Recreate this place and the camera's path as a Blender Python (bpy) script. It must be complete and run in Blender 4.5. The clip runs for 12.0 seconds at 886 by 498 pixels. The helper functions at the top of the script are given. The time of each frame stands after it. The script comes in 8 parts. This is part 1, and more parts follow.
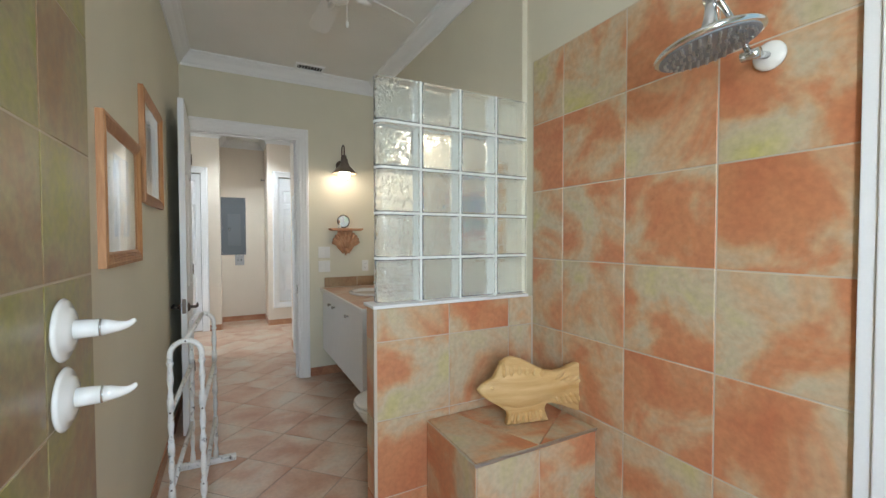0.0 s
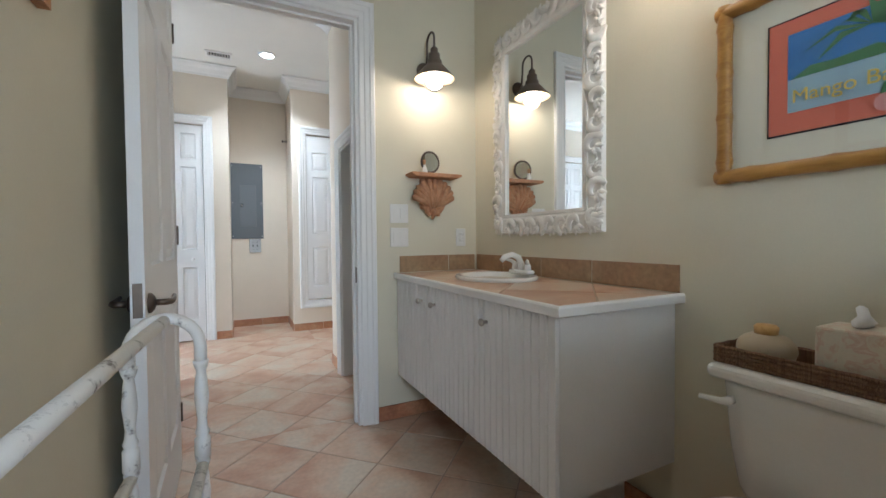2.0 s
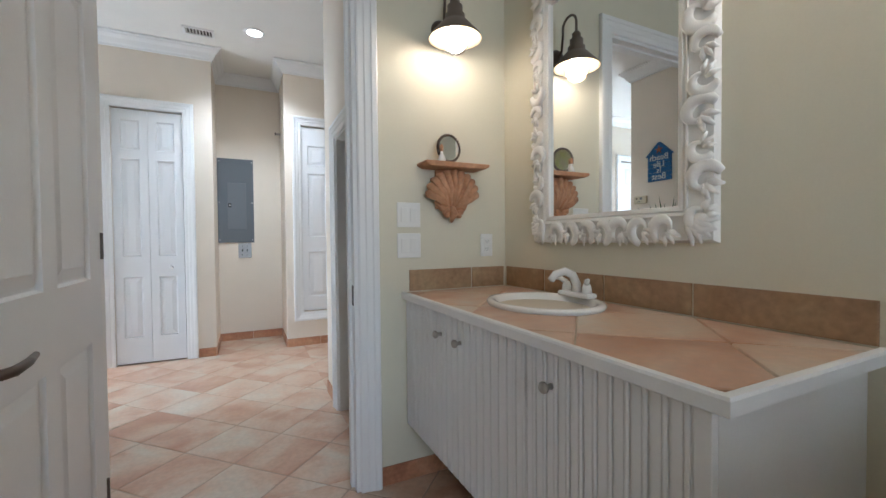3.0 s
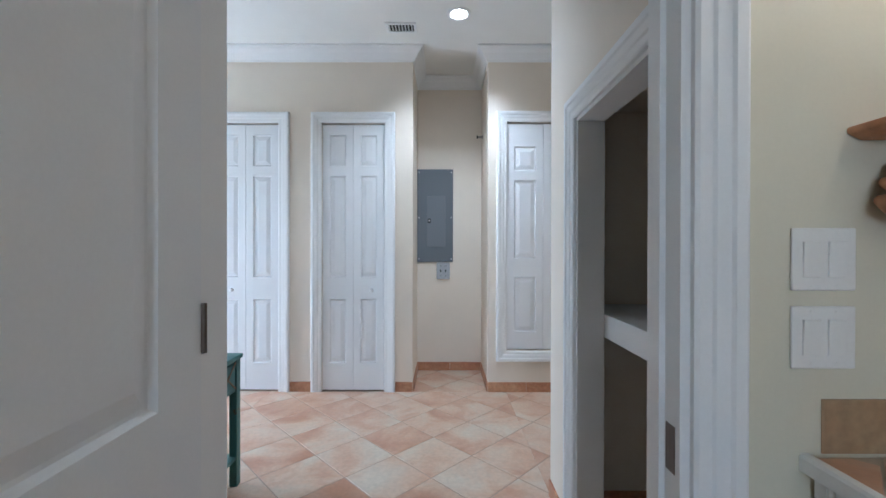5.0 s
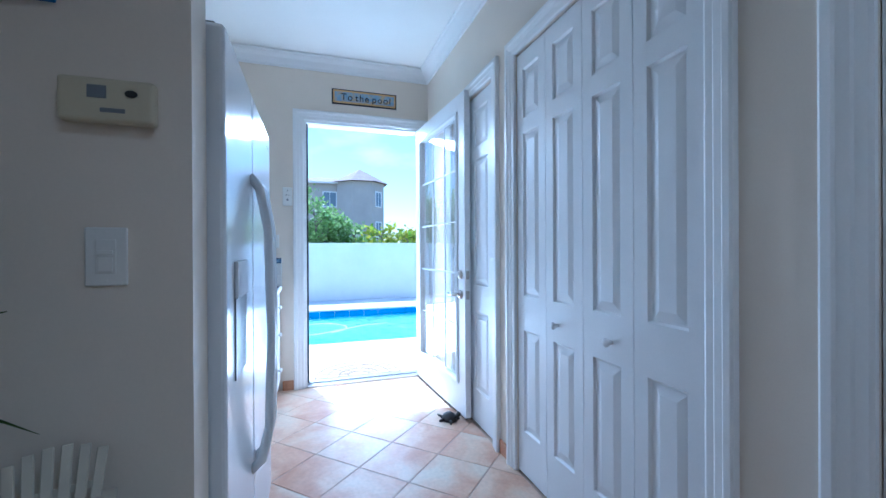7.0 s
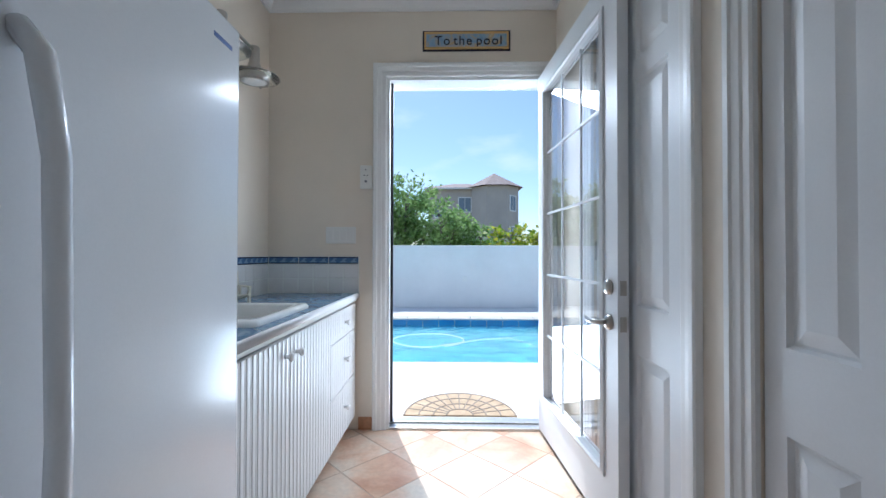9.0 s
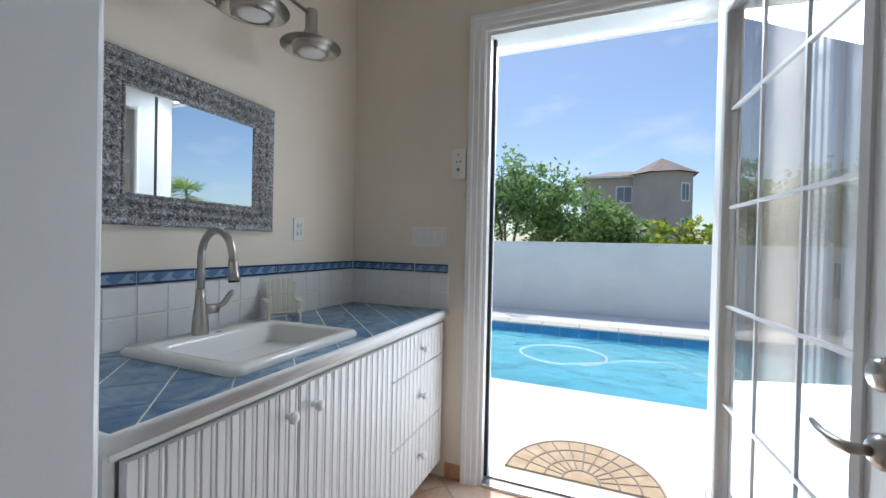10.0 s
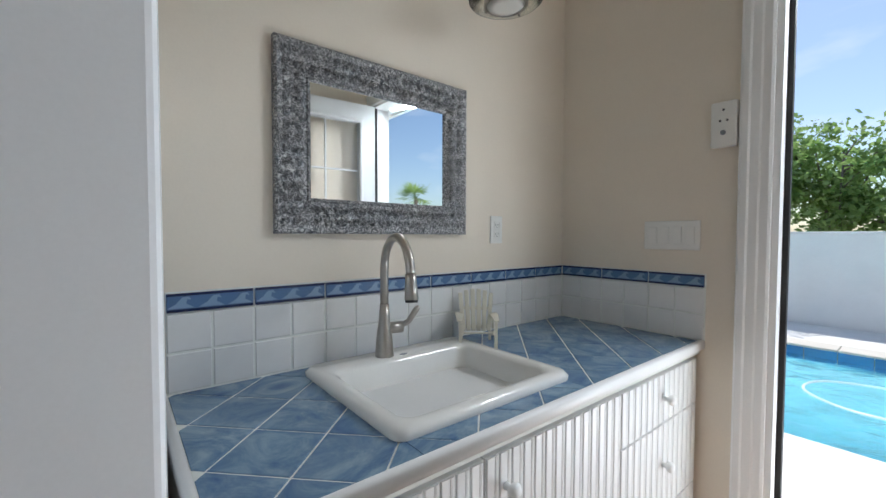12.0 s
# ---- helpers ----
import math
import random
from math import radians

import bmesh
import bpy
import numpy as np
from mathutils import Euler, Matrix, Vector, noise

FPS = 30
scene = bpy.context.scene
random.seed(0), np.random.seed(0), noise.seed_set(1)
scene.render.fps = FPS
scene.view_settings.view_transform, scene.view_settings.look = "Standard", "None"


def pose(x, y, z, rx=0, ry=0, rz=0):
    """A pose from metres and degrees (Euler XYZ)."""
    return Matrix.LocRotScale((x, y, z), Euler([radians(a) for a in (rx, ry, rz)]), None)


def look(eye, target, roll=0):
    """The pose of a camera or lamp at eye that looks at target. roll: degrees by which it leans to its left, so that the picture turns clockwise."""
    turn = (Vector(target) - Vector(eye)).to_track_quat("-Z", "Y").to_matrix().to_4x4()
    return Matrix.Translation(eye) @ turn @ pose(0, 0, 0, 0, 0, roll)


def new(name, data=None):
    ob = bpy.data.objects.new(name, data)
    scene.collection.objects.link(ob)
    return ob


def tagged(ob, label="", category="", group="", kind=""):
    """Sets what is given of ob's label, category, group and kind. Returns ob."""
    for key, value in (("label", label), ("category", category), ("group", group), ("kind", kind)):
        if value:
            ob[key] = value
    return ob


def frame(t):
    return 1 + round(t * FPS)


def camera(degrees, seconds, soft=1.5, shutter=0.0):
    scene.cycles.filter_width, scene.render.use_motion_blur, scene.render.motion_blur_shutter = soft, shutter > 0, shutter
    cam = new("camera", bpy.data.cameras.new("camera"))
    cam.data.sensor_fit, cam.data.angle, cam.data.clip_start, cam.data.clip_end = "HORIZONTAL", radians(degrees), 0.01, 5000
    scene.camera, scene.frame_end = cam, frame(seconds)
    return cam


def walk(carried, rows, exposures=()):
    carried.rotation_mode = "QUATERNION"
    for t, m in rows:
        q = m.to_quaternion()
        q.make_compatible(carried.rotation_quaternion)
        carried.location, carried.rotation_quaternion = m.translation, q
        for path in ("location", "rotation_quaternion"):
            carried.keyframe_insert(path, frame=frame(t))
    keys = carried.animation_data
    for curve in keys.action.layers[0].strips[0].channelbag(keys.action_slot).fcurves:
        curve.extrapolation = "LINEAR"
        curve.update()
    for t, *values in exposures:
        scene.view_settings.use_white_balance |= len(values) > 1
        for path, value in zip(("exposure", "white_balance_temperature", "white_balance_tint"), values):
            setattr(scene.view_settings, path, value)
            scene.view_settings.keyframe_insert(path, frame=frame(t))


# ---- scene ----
cam = camera(95.2, 12.0)
PATH = [
    (0, (0.29, 0.02, 1.371), (1.222, 1.789, 1.319), -0.1),
    (0.5, (0.247, 0.263, 1.344), (1.175, 2.034, 1.289), -0.1),
    (1, (0.213, 0.711, 1.276), (1.124, 2.49, 1.212), -0.1),
    (1.5, (0.251, 1.398, 1.116), (1.128, 3.195, 1.067), -0.6),
    (2, (0.277, 1.87, 1.077), (1.167, 3.66, 1.03), -0.5),
    (2.5, (0.383, 2.25, 1.076), (1.267, 4.044, 1.033), -0.6),
    (2.7, (0.415, 2.339, 1.094), (1.296, 4.134, 1.048), -0.6),
    (4.3, (0.500, 2.693, 1.165), (0.984, 4.633, 1.140), -0.3),
    (4.5, (0.497, 2.857, 1.198), (0.835, 4.828, 1.173), -0.4),
    (5, (0.438, 3.43, 1.255), (0.433, 5.43, 1.248), 0.1),
    (5.5, (0.543, 4.037, 1.362), (-0.056, 5.944, 1.312), -0.3),
    (6, (0.421, 4.782, 1.314), (-0.787, 6.376, 1.293), -0.6),
    (6.5, (0.185, 5.472, 1.28), (-1.464, 6.604, 1.277), -0.6),
    (7, (-0.116, 5.854, 1.253), (-2.019, 6.471, 1.249), -0.3),
    (7.2, (-0.233, 5.923, 1.25), (-2.17, 6.422, 1.249), -0.3),
    (8.8, (-1.096, 6.224, 1.193), (-3.095, 6.196, 1.218), 0.1),
    (9, (-1.198, 6.232, 1.194), (-3.198, 6.192, 1.219), 0.1),
    (9.5, (-1.555, 6.347, 1.265), (-3.52, 5.977, 1.245), 0.8),
    (10, (-1.888, 6.407, 1.282), (-3.74, 5.652, 1.261), 1.3),
    (10.5, (-2.096, 6.416, 1.309), (-3.658, 5.167, 1.259), 0.6),
    (11, (-2.165, 6.354, 1.301), (-3.496, 4.862, 1.252), 0.5),
    (11.5, (-2.213, 6.231, 1.292), (-3.503, 4.703, 1.264), 0.2),
    (12, (-2.248, 6.158, 1.319), (-3.502, 4.601, 1.251), 0.2),
]
walk(cam, [(t, look(eye, target, roll)) for t, eye, target, roll in PATH],
     [(0.0, 2.2, 5700, 4), (2.5, 2.3, 5350, 6), (4.5, 2.05, 5300, 7), (5.5, 2.0, 4600, 4), (6.5, 1.2, 4450, 5), (7.0, 0.83, 4350, 5), (9.0, 0.12, 5400, 8), (10.0, -0.17, 5900, 9), (11.0, -0.2, 6000, 9), (12.0, 0.02, 6150, 9)])


# ---- world, sun and lamps ----
SUN_WAY = Vector((0.4725, 0.163, -0.866))          # the way the sunlight travels
world = bpy.data.worlds.new("sky")
scene.world = world
world.use_nodes = True
wn = world.node_tree.nodes
sky = wn.new("ShaderNodeTexSky")
sky.sky_type = "NISHITA"
sky.sun_disc = False
sky.sun_elevation = radians(60)
sky.sun_rotation = math.atan2(-SUN_WAY.x, -SUN_WAY.y)
sky.air_density, sky.dust_density, sky.ozone_density = 1.0, 0.9, 1.6
wn["Background"].inputs["Strength"].default_value = 0.15
wl_ = world.node_tree.links
sky_way = wn.new("ShaderNodeTexCoord")
sky_map = wn.new("ShaderNodeMapping")
sky_map.inputs["Scale"].default_value = (3.2, 3.2, 9.0)
wl_.new(sky_way.outputs["Generated"], sky_map.inputs["Vector"])
cloud = wn.new("ShaderNodeTexNoise")
cloud.inputs["Scale"].default_value, cloud.inputs["Detail"].default_value = 1.3, 8
wl_.new(sky_map.outputs["Vector"], cloud.inputs["Vector"])
cover = wn.new("ShaderNodeMapRange")
cover.inputs["From Min"].default_value, cover.inputs["From Max"].default_value = 0.54, 0.74
cover.inputs["To Min"].default_value, cover.inputs["To Max"].default_value = 0.0, 0.42
wl_.new(cloud.outputs["Fac"], cover.inputs["Value"])
sky_mix = wn.new("ShaderNodeMix")
sky_mix.data_type = "RGBA"
sky_mix.inputs[7].default_value = (6.6, 6.8, 7.1, 1)
wl_.new(cover.outputs["Result"], sky_mix.inputs[0])
wl_.new(sky.outputs["Color"], sky_mix.inputs[6])
wl_.new(sky_mix.outputs[2], wn["Background"].inputs["Color"])


def lamp(name, kind, matrix, energy, color=(1, 1, 1), **kw):
    data = bpy.data.lights.new(name, kind)
    data.energy, data.color = energy, color
    for key in kw:
        if key == "size":
            data.size = kw[key]
        elif key == "size_y":
            data.shape, data.size_y = "RECTANGLE", kw[key]
        elif key == "angle":
            data.angle = kw[key]
        elif key == "radius":
            data.shadow_soft_size = kw[key]
        elif key == "spot":
            data.spot_size, data.spot_blend = kw[key], 0.7
    ob = new(name, data)
    ob.matrix_world = matrix
    return ob


lamp("sun", "SUN", look((-10, -3, 18), Vector((-10, -3, 18)) + SUN_WAY), 4.7, (1.0, 0.95, 0.88), angle=radians(0.5))
# daylight through the pool door (sky above, sunlit deck below) and an added, unseen shower window
lamp("door_daylight", "AREA", look((-4.28, 6.33, 2.46), (-2.7, 5.4, 1.0)), 31, (0.95, 0.98, 1.0), size=1.0, size_y=0.22)
lamp("deck_daylight", "AREA", look((-4.14, 6.42, 0.42), (-2.0, 6.0, 2.0)), 10, (0.92, 0.97, 1.0), size=0.75, size_y=0.55)
lamp("window_daylight", "AREA", look((0.22, -0.97, 1.55), (1.05, 3.4, 0.9)), 8.6, (0.97, 0.98, 1.0), size=0.42, size_y=1.2)


# ---- materials ----
def mat(name, rough=0.5, metal=0.0, spec=0.5):
    m = bpy.data.materials.new(name)
    m.use_nodes = True
    b = m.node_tree.nodes["Principled BSDF"]
    b.inputs["Roughness"].default_value = rough
    b.inputs["Metallic"].default_value = metal
    b.inputs["Specular IOR Level"].default_value = spec
    return m, m.node_tree.nodes, m.node_tree.links, b


def coords(n, l, scale=1.0, kind="Object", stretch=(1, 1, 1), random_shift=False):
    tc = n.new("ShaderNodeTexCoord")
    mp = n.new("ShaderNodeMapping")
    mp.inputs["Scale"].default_value = [scale * s for s in stretch]
    l.new(tc.outputs[kind], mp.inputs["Vector"])
    if random_shift:
        oi = n.new("ShaderNodeObjectInfo")
        mul = n.new("ShaderNodeVectorMath")
        mul.operation = "MULTIPLY"
        cmb = n.new("ShaderNodeCombineXYZ")
        for i in range(3):
            l.new(oi.outputs["Random"], cmb.inputs[i])
        l.new(cmb.outputs[0], mul.inputs[0])
        mul.inputs[1].default_value = (37, 91, 53)
        l.new(mul.outputs[0], mp.inputs["Location"])
    return mp.outputs["Vector"]


def noise_fac(n, l, vec, scale, detail=4, rough=0.55, distort=0.0):
    t = n.new("ShaderNodeTexNoise")
    t.inputs["Scale"].default_value = scale
    t.inputs["Detail"].default_value = detail
    t.inputs["Roughness"].default_value = rough
    t.inputs["Distortion"].default_value = distort
    l.new(vec, t.inputs["Vector"])
    return t.outputs["Fac"]


def ramp(n, l, fac, stops):
    r = n.new("ShaderNodeValToRGB")
    e = r.color_ramp.elements
    while len(e) < len(stops):
        e.new(0.5)
    for el, (p, c) in zip(e, stops):
        el.position, el.color = p, (*c, 1)
    l.new(fac, r.inputs["Fac"])
    return r.outputs["Color"]


def mix(n, l, fac, a, b, mode="MIX"):
    x = n.new("ShaderNodeMix")
    x.data_type, x.blend_type = "RGBA", mode
    for sock, v in ((x.inputs[0], fac), (x.inputs[6], a), (x.inputs[7], b)):
        if isinstance(v, (int, float)):
            sock.default_value = v
        elif isinstance(v, tuple):
            sock.default_value = (*v, 1)
        else:
            l.new(v, sock)
    return x.outputs[2]


def bump(n, l, b, fac, strength=0.2, dist=0.002):
    bp = n.new("ShaderNodeBump")
    bp.inputs["Strength"].default_value = strength
    bp.inputs["Distance"].default_value = dist
    l.new(fac, bp.inputs["Height"])
    l.new(bp.outputs["Normal"], b.inputs["Normal"])


def painted(name, color, rough=0.5, var=0.06, grain=140, relief=0.12, spec=0.4):
    """Paint: slight blotches at two scales and a fine relief."""
    m, n, l, b = mat(name, rough, 0, spec)
    v = coords(n, l)
    f = noise_fac(n, l, v, 1.7, 5)
    dark = tuple(c * (1 - var) for c in color)
    light = tuple(min(1, c * (1 + var * 0.6)) for c in color)
    col = ramp(n, l, f, [(0.3, dark), (0.7, light)])
    f2 = noise_fac(n, l, v, grain, 3)
    col = mix(n, l, 0.08, col, ramp(n, l, f2, [(0.3, tuple(c * 0.7 for c in color)), (0.7, color)]))
    l.new(col, b.inputs["Base Color"])
    bump(n, l, b, f2, relief, 0.001)
    return m


def mottled_tile(name, stops, scale, rough, grain=(0.75, 1.08), cloudy=0.64):
    """Glazed clay tile: cloudy patches of several colours, another patch for every tile."""
    m, n, l, b = mat(name, rough, 0, 0.45)
    v = coords(n, l, random_shift=True)
    f = noise_fac(n, l, v, scale, 7, cloudy, 0.5)
    oi = n.new("ShaderNodeObjectInfo")
    ma = n.new("ShaderNodeMath")
    ma.operation = "MULTIPLY_ADD"
    ma.inputs[1].default_value, ma.inputs[2].default_value = 0.06, -0.03
    l.new(oi.outputs["Random"], ma.inputs[0])
    ad = n.new("ShaderNodeMath")
    l.new(f, ad.inputs[0])
    l.new(ma.outputs[0], ad.inputs[1])
    col = ramp(n, l, ad.outputs[0], stops)
    g = noise_fac(n, l, v, 45, 4, 0.5)
    gr = ramp(n, l, g, [(0.25, (grain[0],) * 3), (0.7, (grain[1],) * 3)])
    col = mix(n, l, 1.0, col, gr, "MULTIPLY")
    l.new(col, b.inputs["Base Color"])
    bump(n, l, b, noise_fac(n, l, v, 24, 2, 0.4), 0.10, 0.002)
    rr = n.new("ShaderNodeMapRange")
    rr.inputs[3].default_value, rr.inputs[4].default_value = rough - 0.08, rough + 0.15
    l.new(g, rr.inputs[0])
    l.new(rr.outputs[0], b.inputs["Roughness"])
    return m


def metal(name, color, rough=0.3, relief=0.0):
    m, n, l, b = mat(name, rough, 1.0)
    v = coords(n, l)
    f = noise_fac(n, l, v, 40, 4)
    l.new(ramp(n, l, f, [(0.3, tuple(c * 0.85 for c in color)), (0.7, color)]), b.inputs["Base Color"])
    if relief:
        bump(n, l, b, f, relief, 0.002)
    return m


def wood(name, dark, light, scale=3.0, rough=0.5, along=0):
    m, n, l, b = mat(name, rough, 0, 0.4)
    st = [1, 1, 1]
    st[along] = 0.12
    v = coords(n, l, stretch=[s * 14 for s in st], random_shift=True)
    f = noise_fac(n, l, v, scale, 6, 0.6, 0.6)
    col = ramp(n, l, f, [(0.3, dark), (0.72, light)])
    l.new(col, b.inputs["Base Color"])
    bump(n, l, b, f, 0.15, 0.001)
    return m


def glass(name, color=(1, 1, 1), rough=0.0, ior=1.45):
    m, n, l, b = mat(name, rough)
    b.inputs["Transmission Weight"].default_value = 1.0
    b.inputs["IOR"].default_value = ior
    b.inputs["Base Color"].default_value = (*color, 1)
    return m


def glow(name, color, strength):
    m, n, l, b = mat(name, 0.4)
    b.inputs["Base Color"].default_value = (*color, 1)
    b.inputs["Emission Color"].default_value = (*color, 1)
    b.inputs["Emission Strength"].default_value = strength
    return m


WALL_BATH = painted("pale_yellow_wall_paint", (0.70, 0.66, 0.52), 0.6, 0.05)
WALL_HALL = painted("cream_wall_paint", (0.80, 0.72, 0.61), 0.6, 0.05)
CEILING = painted("ceiling_paint", (0.83, 0.82, 0.78), 0.7, 0.04, 90, 0.2)
TRIM = painted("white_trim_paint", (0.84, 0.84, 0.83), 0.40, 0.03, 160, 0.06)
DOOR = painted("white_door_paint", (0.82, 0.83, 0.84), 0.42, 0.03, 160, 0.06)
GROUT = painted("pale_grout", (0.58, 0.51, 0.41), 0.85, 0.15, 200, 0.4)
GROUT_FLOOR = painted("floor_grout", (0.44, 0.34, 0.27), 0.85, 0.15, 200, 0.4)
FLOOR_TILE = mottled_tile("terracotta_floor_tile", [(0.30, (0.47, 0.25, 0.15)), (0.43, (0.56, 0.345, 0.23)),
                          (0.53, (0.62, 0.45, 0.325)), (0.66, (0.63, 0.54, 0.43))], 2.9, 0.32, (0.88, 1.05), 0.50)
WALL_TILE = mottled_tile("mottled_clay_wall_tile", [(0.30, (0.50, 0.18, 0.085)), (0.45, (0.56, 0.25, 0.12)),
                         (0.52, (0.58, 0.37, 0.21)), (0.60, (0.56, 0.47, 0.32)), (0.76, (0.54, 0.49, 0.18))], 3.0, 0.30, (0.84, 1.06), 0.56)
# west shower wall: darker and more olive than WALL_TILE
WALL_TILE_OLIVE = mottled_tile("darker_olive_wall_tile", [(0.30, (0.30, 0.17, 0.10)), (0.44, (0.36, 0.25, 0.14)), (0.54, (0.38, 0.33, 0.17)), (0.68, (0.36, 0.35, 0.08))], 2.4, 0.32)
BASE_TILE = mottled_tile("terracotta_base_tile", [(0.3, (0.36, 0.15, 0.08)), (0.5, (0.48, 0.23, 0.12)),
                         (0.7, (0.55, 0.33, 0.19))], 4.0, 0.4)
SPLASH_TILE = mottled_tile("tan_backsplash_tile", [(0.3, (0.30, 0.17, 0.09)), (0.5, (0.38, 0.24, 0.13)), (0.7, (0.44, 0.32, 0.18))], 4.0, 0.35)
GREY_BOX = painted("grey_enamel", (0.13, 0.145, 0.16), 0.45, 0.06)
# black seals and latch, and black pieces standing for shade in door gaps
BLACK = painted("black_seal_and_gap_shade", (0.02, 0.02, 0.02), 0.7)


# ---- building helpers ----
def link(name, bm, material, parent=None, label="", smooth=False):
    me = bpy.data.meshes.new(name)
    bmesh.ops.recalc_face_normals(bm, faces=bm.faces)
    bm.to_mesh(me)
    bm.free()
    for m in (material if isinstance(material, (list, tuple)) else [material]):
        me.materials.append(m)
    if smooth:
        for p in me.polygons:
            p.use_smooth = True
    ob = new(name, me)
    if parent is not None:
        ob.parent = parent
    if label:
        ob["label"] = label
    return ob


def part(name, bm, material, parent, label="", smooth=False):
    return link(name, bm, material, parent, label, smooth)


def thing(name, label, category, at=(0, 0, 0), rz=0.0, group=""):
    """An empty at the thing's base; its parts are given in its own metres."""
    ob = new(name)
    ob.empty_display_size = 0.1
    ob.matrix_world = pose(*at, 0, 0, rz)
    return tagged(ob, label, category, group)


def setting(name, bm, material, label, smooth=False):
    return tagged(link(name, bm, material, None, label, smooth), kind="structure")


def put(bm, geom_bm, m=None):
    """Adds one bmesh to another, moved by m."""
    me = bpy.data.meshes.new("tmp")
    geom_bm.to_mesh(me)
    geom_bm.free()
    if m is not None:
        me.transform(m)
    bm.from_mesh(me)
    bpy.data.meshes.remove(me)
    return bm


def box(x0, x1, y0, y1, z0, z1, bevel=0.0, bm=None, seg=2):
    b = bmesh.new()
    bmesh.ops.create_cube(b, size=1)
    for v in b.verts:
        v.co = Vector(((x0 + x1) / 2 + v.co.x * (x1 - x0), (y0 + y1) / 2 + v.co.y * (y1 - y0), (z0 + z1) / 2 + v.co.z * (z1 - z0)))
    if bevel:
        bmesh.ops.bevel(b, geom=b.edges[:], offset=bevel, segments=seg, affect="EDGES", profile=0.5)
    if bm is None:
        return b
    return put(bm, b)


def boxes(*rows):
    bm = bmesh.new()
    for r in rows:
        box(*r[:6], bm=bm, bevel=r[6] if len(r) > 6 else 0.0)
    return bm


def extrude_poly(pts, depth, bm=None, bevel=0.0):
    """A polygon in x, z with its thickness along y from 0 to depth."""
    b = bmesh.new()
    f = b.faces.new([b.verts.new((x, 0, z)) for x, z in pts])
    r = bmesh.ops.extrude_face_region(b, geom=[f])
    bmesh.ops.translate(b, verts=[v for v in r["geom"] if isinstance(v, bmesh.types.BMVert)], vec=(0, depth, 0))
    bmesh.ops.recalc_face_normals(b, faces=b.faces)
    if bevel:
        bmesh.ops.bevel(b, geom=b.edges[:], offset=bevel, segments=2, affect="EDGES", profile=0.5)
    return b if bm is None else put(bm, b)


def sweep(profile, path, closed=False, bm=None):
    """A profile of (out, up) swept along a path of (x, y, z, nx, ny) whose outward way is (nx, ny), mitred by the caller."""
    b = bmesh.new()
    rings = [[b.verts.new((x + nx * o, y + ny * o, z + u)) for o, u in profile] for x, y, z, nx, ny in path]
    k = len(profile)
    pairs = list(zip(rings, rings[1:])) + ([(rings[-1], rings[0])] if closed else [])
    for r0, r1 in pairs:
        for i in range(k):
            b.faces.new((r0[i], r0[(i + 1) % k], r1[(i + 1) % k], r1[i]))
    if not closed:
        b.faces.new(rings[0])
        b.faces.new(rings[-1])
    return b if bm is None else put(bm, b)


def tube(points, radius, seg=10, bm=None, caps=True):
    """A round tube along points; radius is one number or one for every point."""
    b = bmesh.new()
    pts = [Vector(p) for p in points]
    rad = radius if isinstance(radius, (list, tuple)) else [radius] * len(pts)
    rings = []
    side = None
    for i, p in enumerate(pts):
        d = (pts[min(i + 1, len(pts) - 1)] - pts[max(i - 1, 0)]).normalized()
        if side is None:
            side = d.cross(Vector((0, 0, 1)))
            if side.length < 0.05:
                side = d.cross(Vector((1, 0, 0)))
        side = (side - d * side.dot(d)).normalized()
        up = d.cross(side)
        rings.append([b.verts.new(p + (side * math.cos(a) + up * math.sin(a)) * rad[i])
                      for a in (2 * math.pi * j / seg for j in range(seg))])
    for r0, r1 in zip(rings, rings[1:]):
        for j in range(seg):
            b.faces.new((r0[j], r0[(j + 1) % seg], r1[(j + 1) % seg], r1[j]))
    if caps:
        b.faces.new(rings[0])
        b.faces.new(rings[-1])
    return b if bm is None else put(bm, b)


def lathe(profile, seg=24, m=None, bm=None, sx=1.0, sy=1.0):
    """A profile of (radius, height) turned about z."""
    b = bmesh.new()
    rings = []
    for r, z in profile:
        if r < 1e-5:
            rings.append([b.verts.new((0, 0, z))])
        else:
            rings.append([b.verts.new((r * sx * math.cos(a), r * sy * math.sin(a), z)) for a in (2 * math.pi * j / seg for j in range(seg))])
    for r0, r1 in zip(rings, rings[1:]):
        for j in range(seg):
            k = (j + 1) % seg
            if len(r0) == 1 and len(r1) == 1:
                continue
            if len(r0) == 1:
                b.faces.new((r0[0], r1[j], r1[k]))
            elif len(r1) == 1:
                b.faces.new((r0[j], r0[k], r1[0]))
            else:
                b.faces.new((r0[j], r0[k], r1[k], r1[j]))
    if m is not None:
        bmesh.ops.transform(b, matrix=m, verts=b.verts)
    return b if bm is None else put(bm, b)


def arc(cx, cy, r, a0, a1, n):
    return [(cx + r * math.cos(radians(a0 + (a1 - a0) * i / n)), cy + r * math.sin(radians(a0 + (a1 - a0) * i / n))) for i in range(n + 1)]


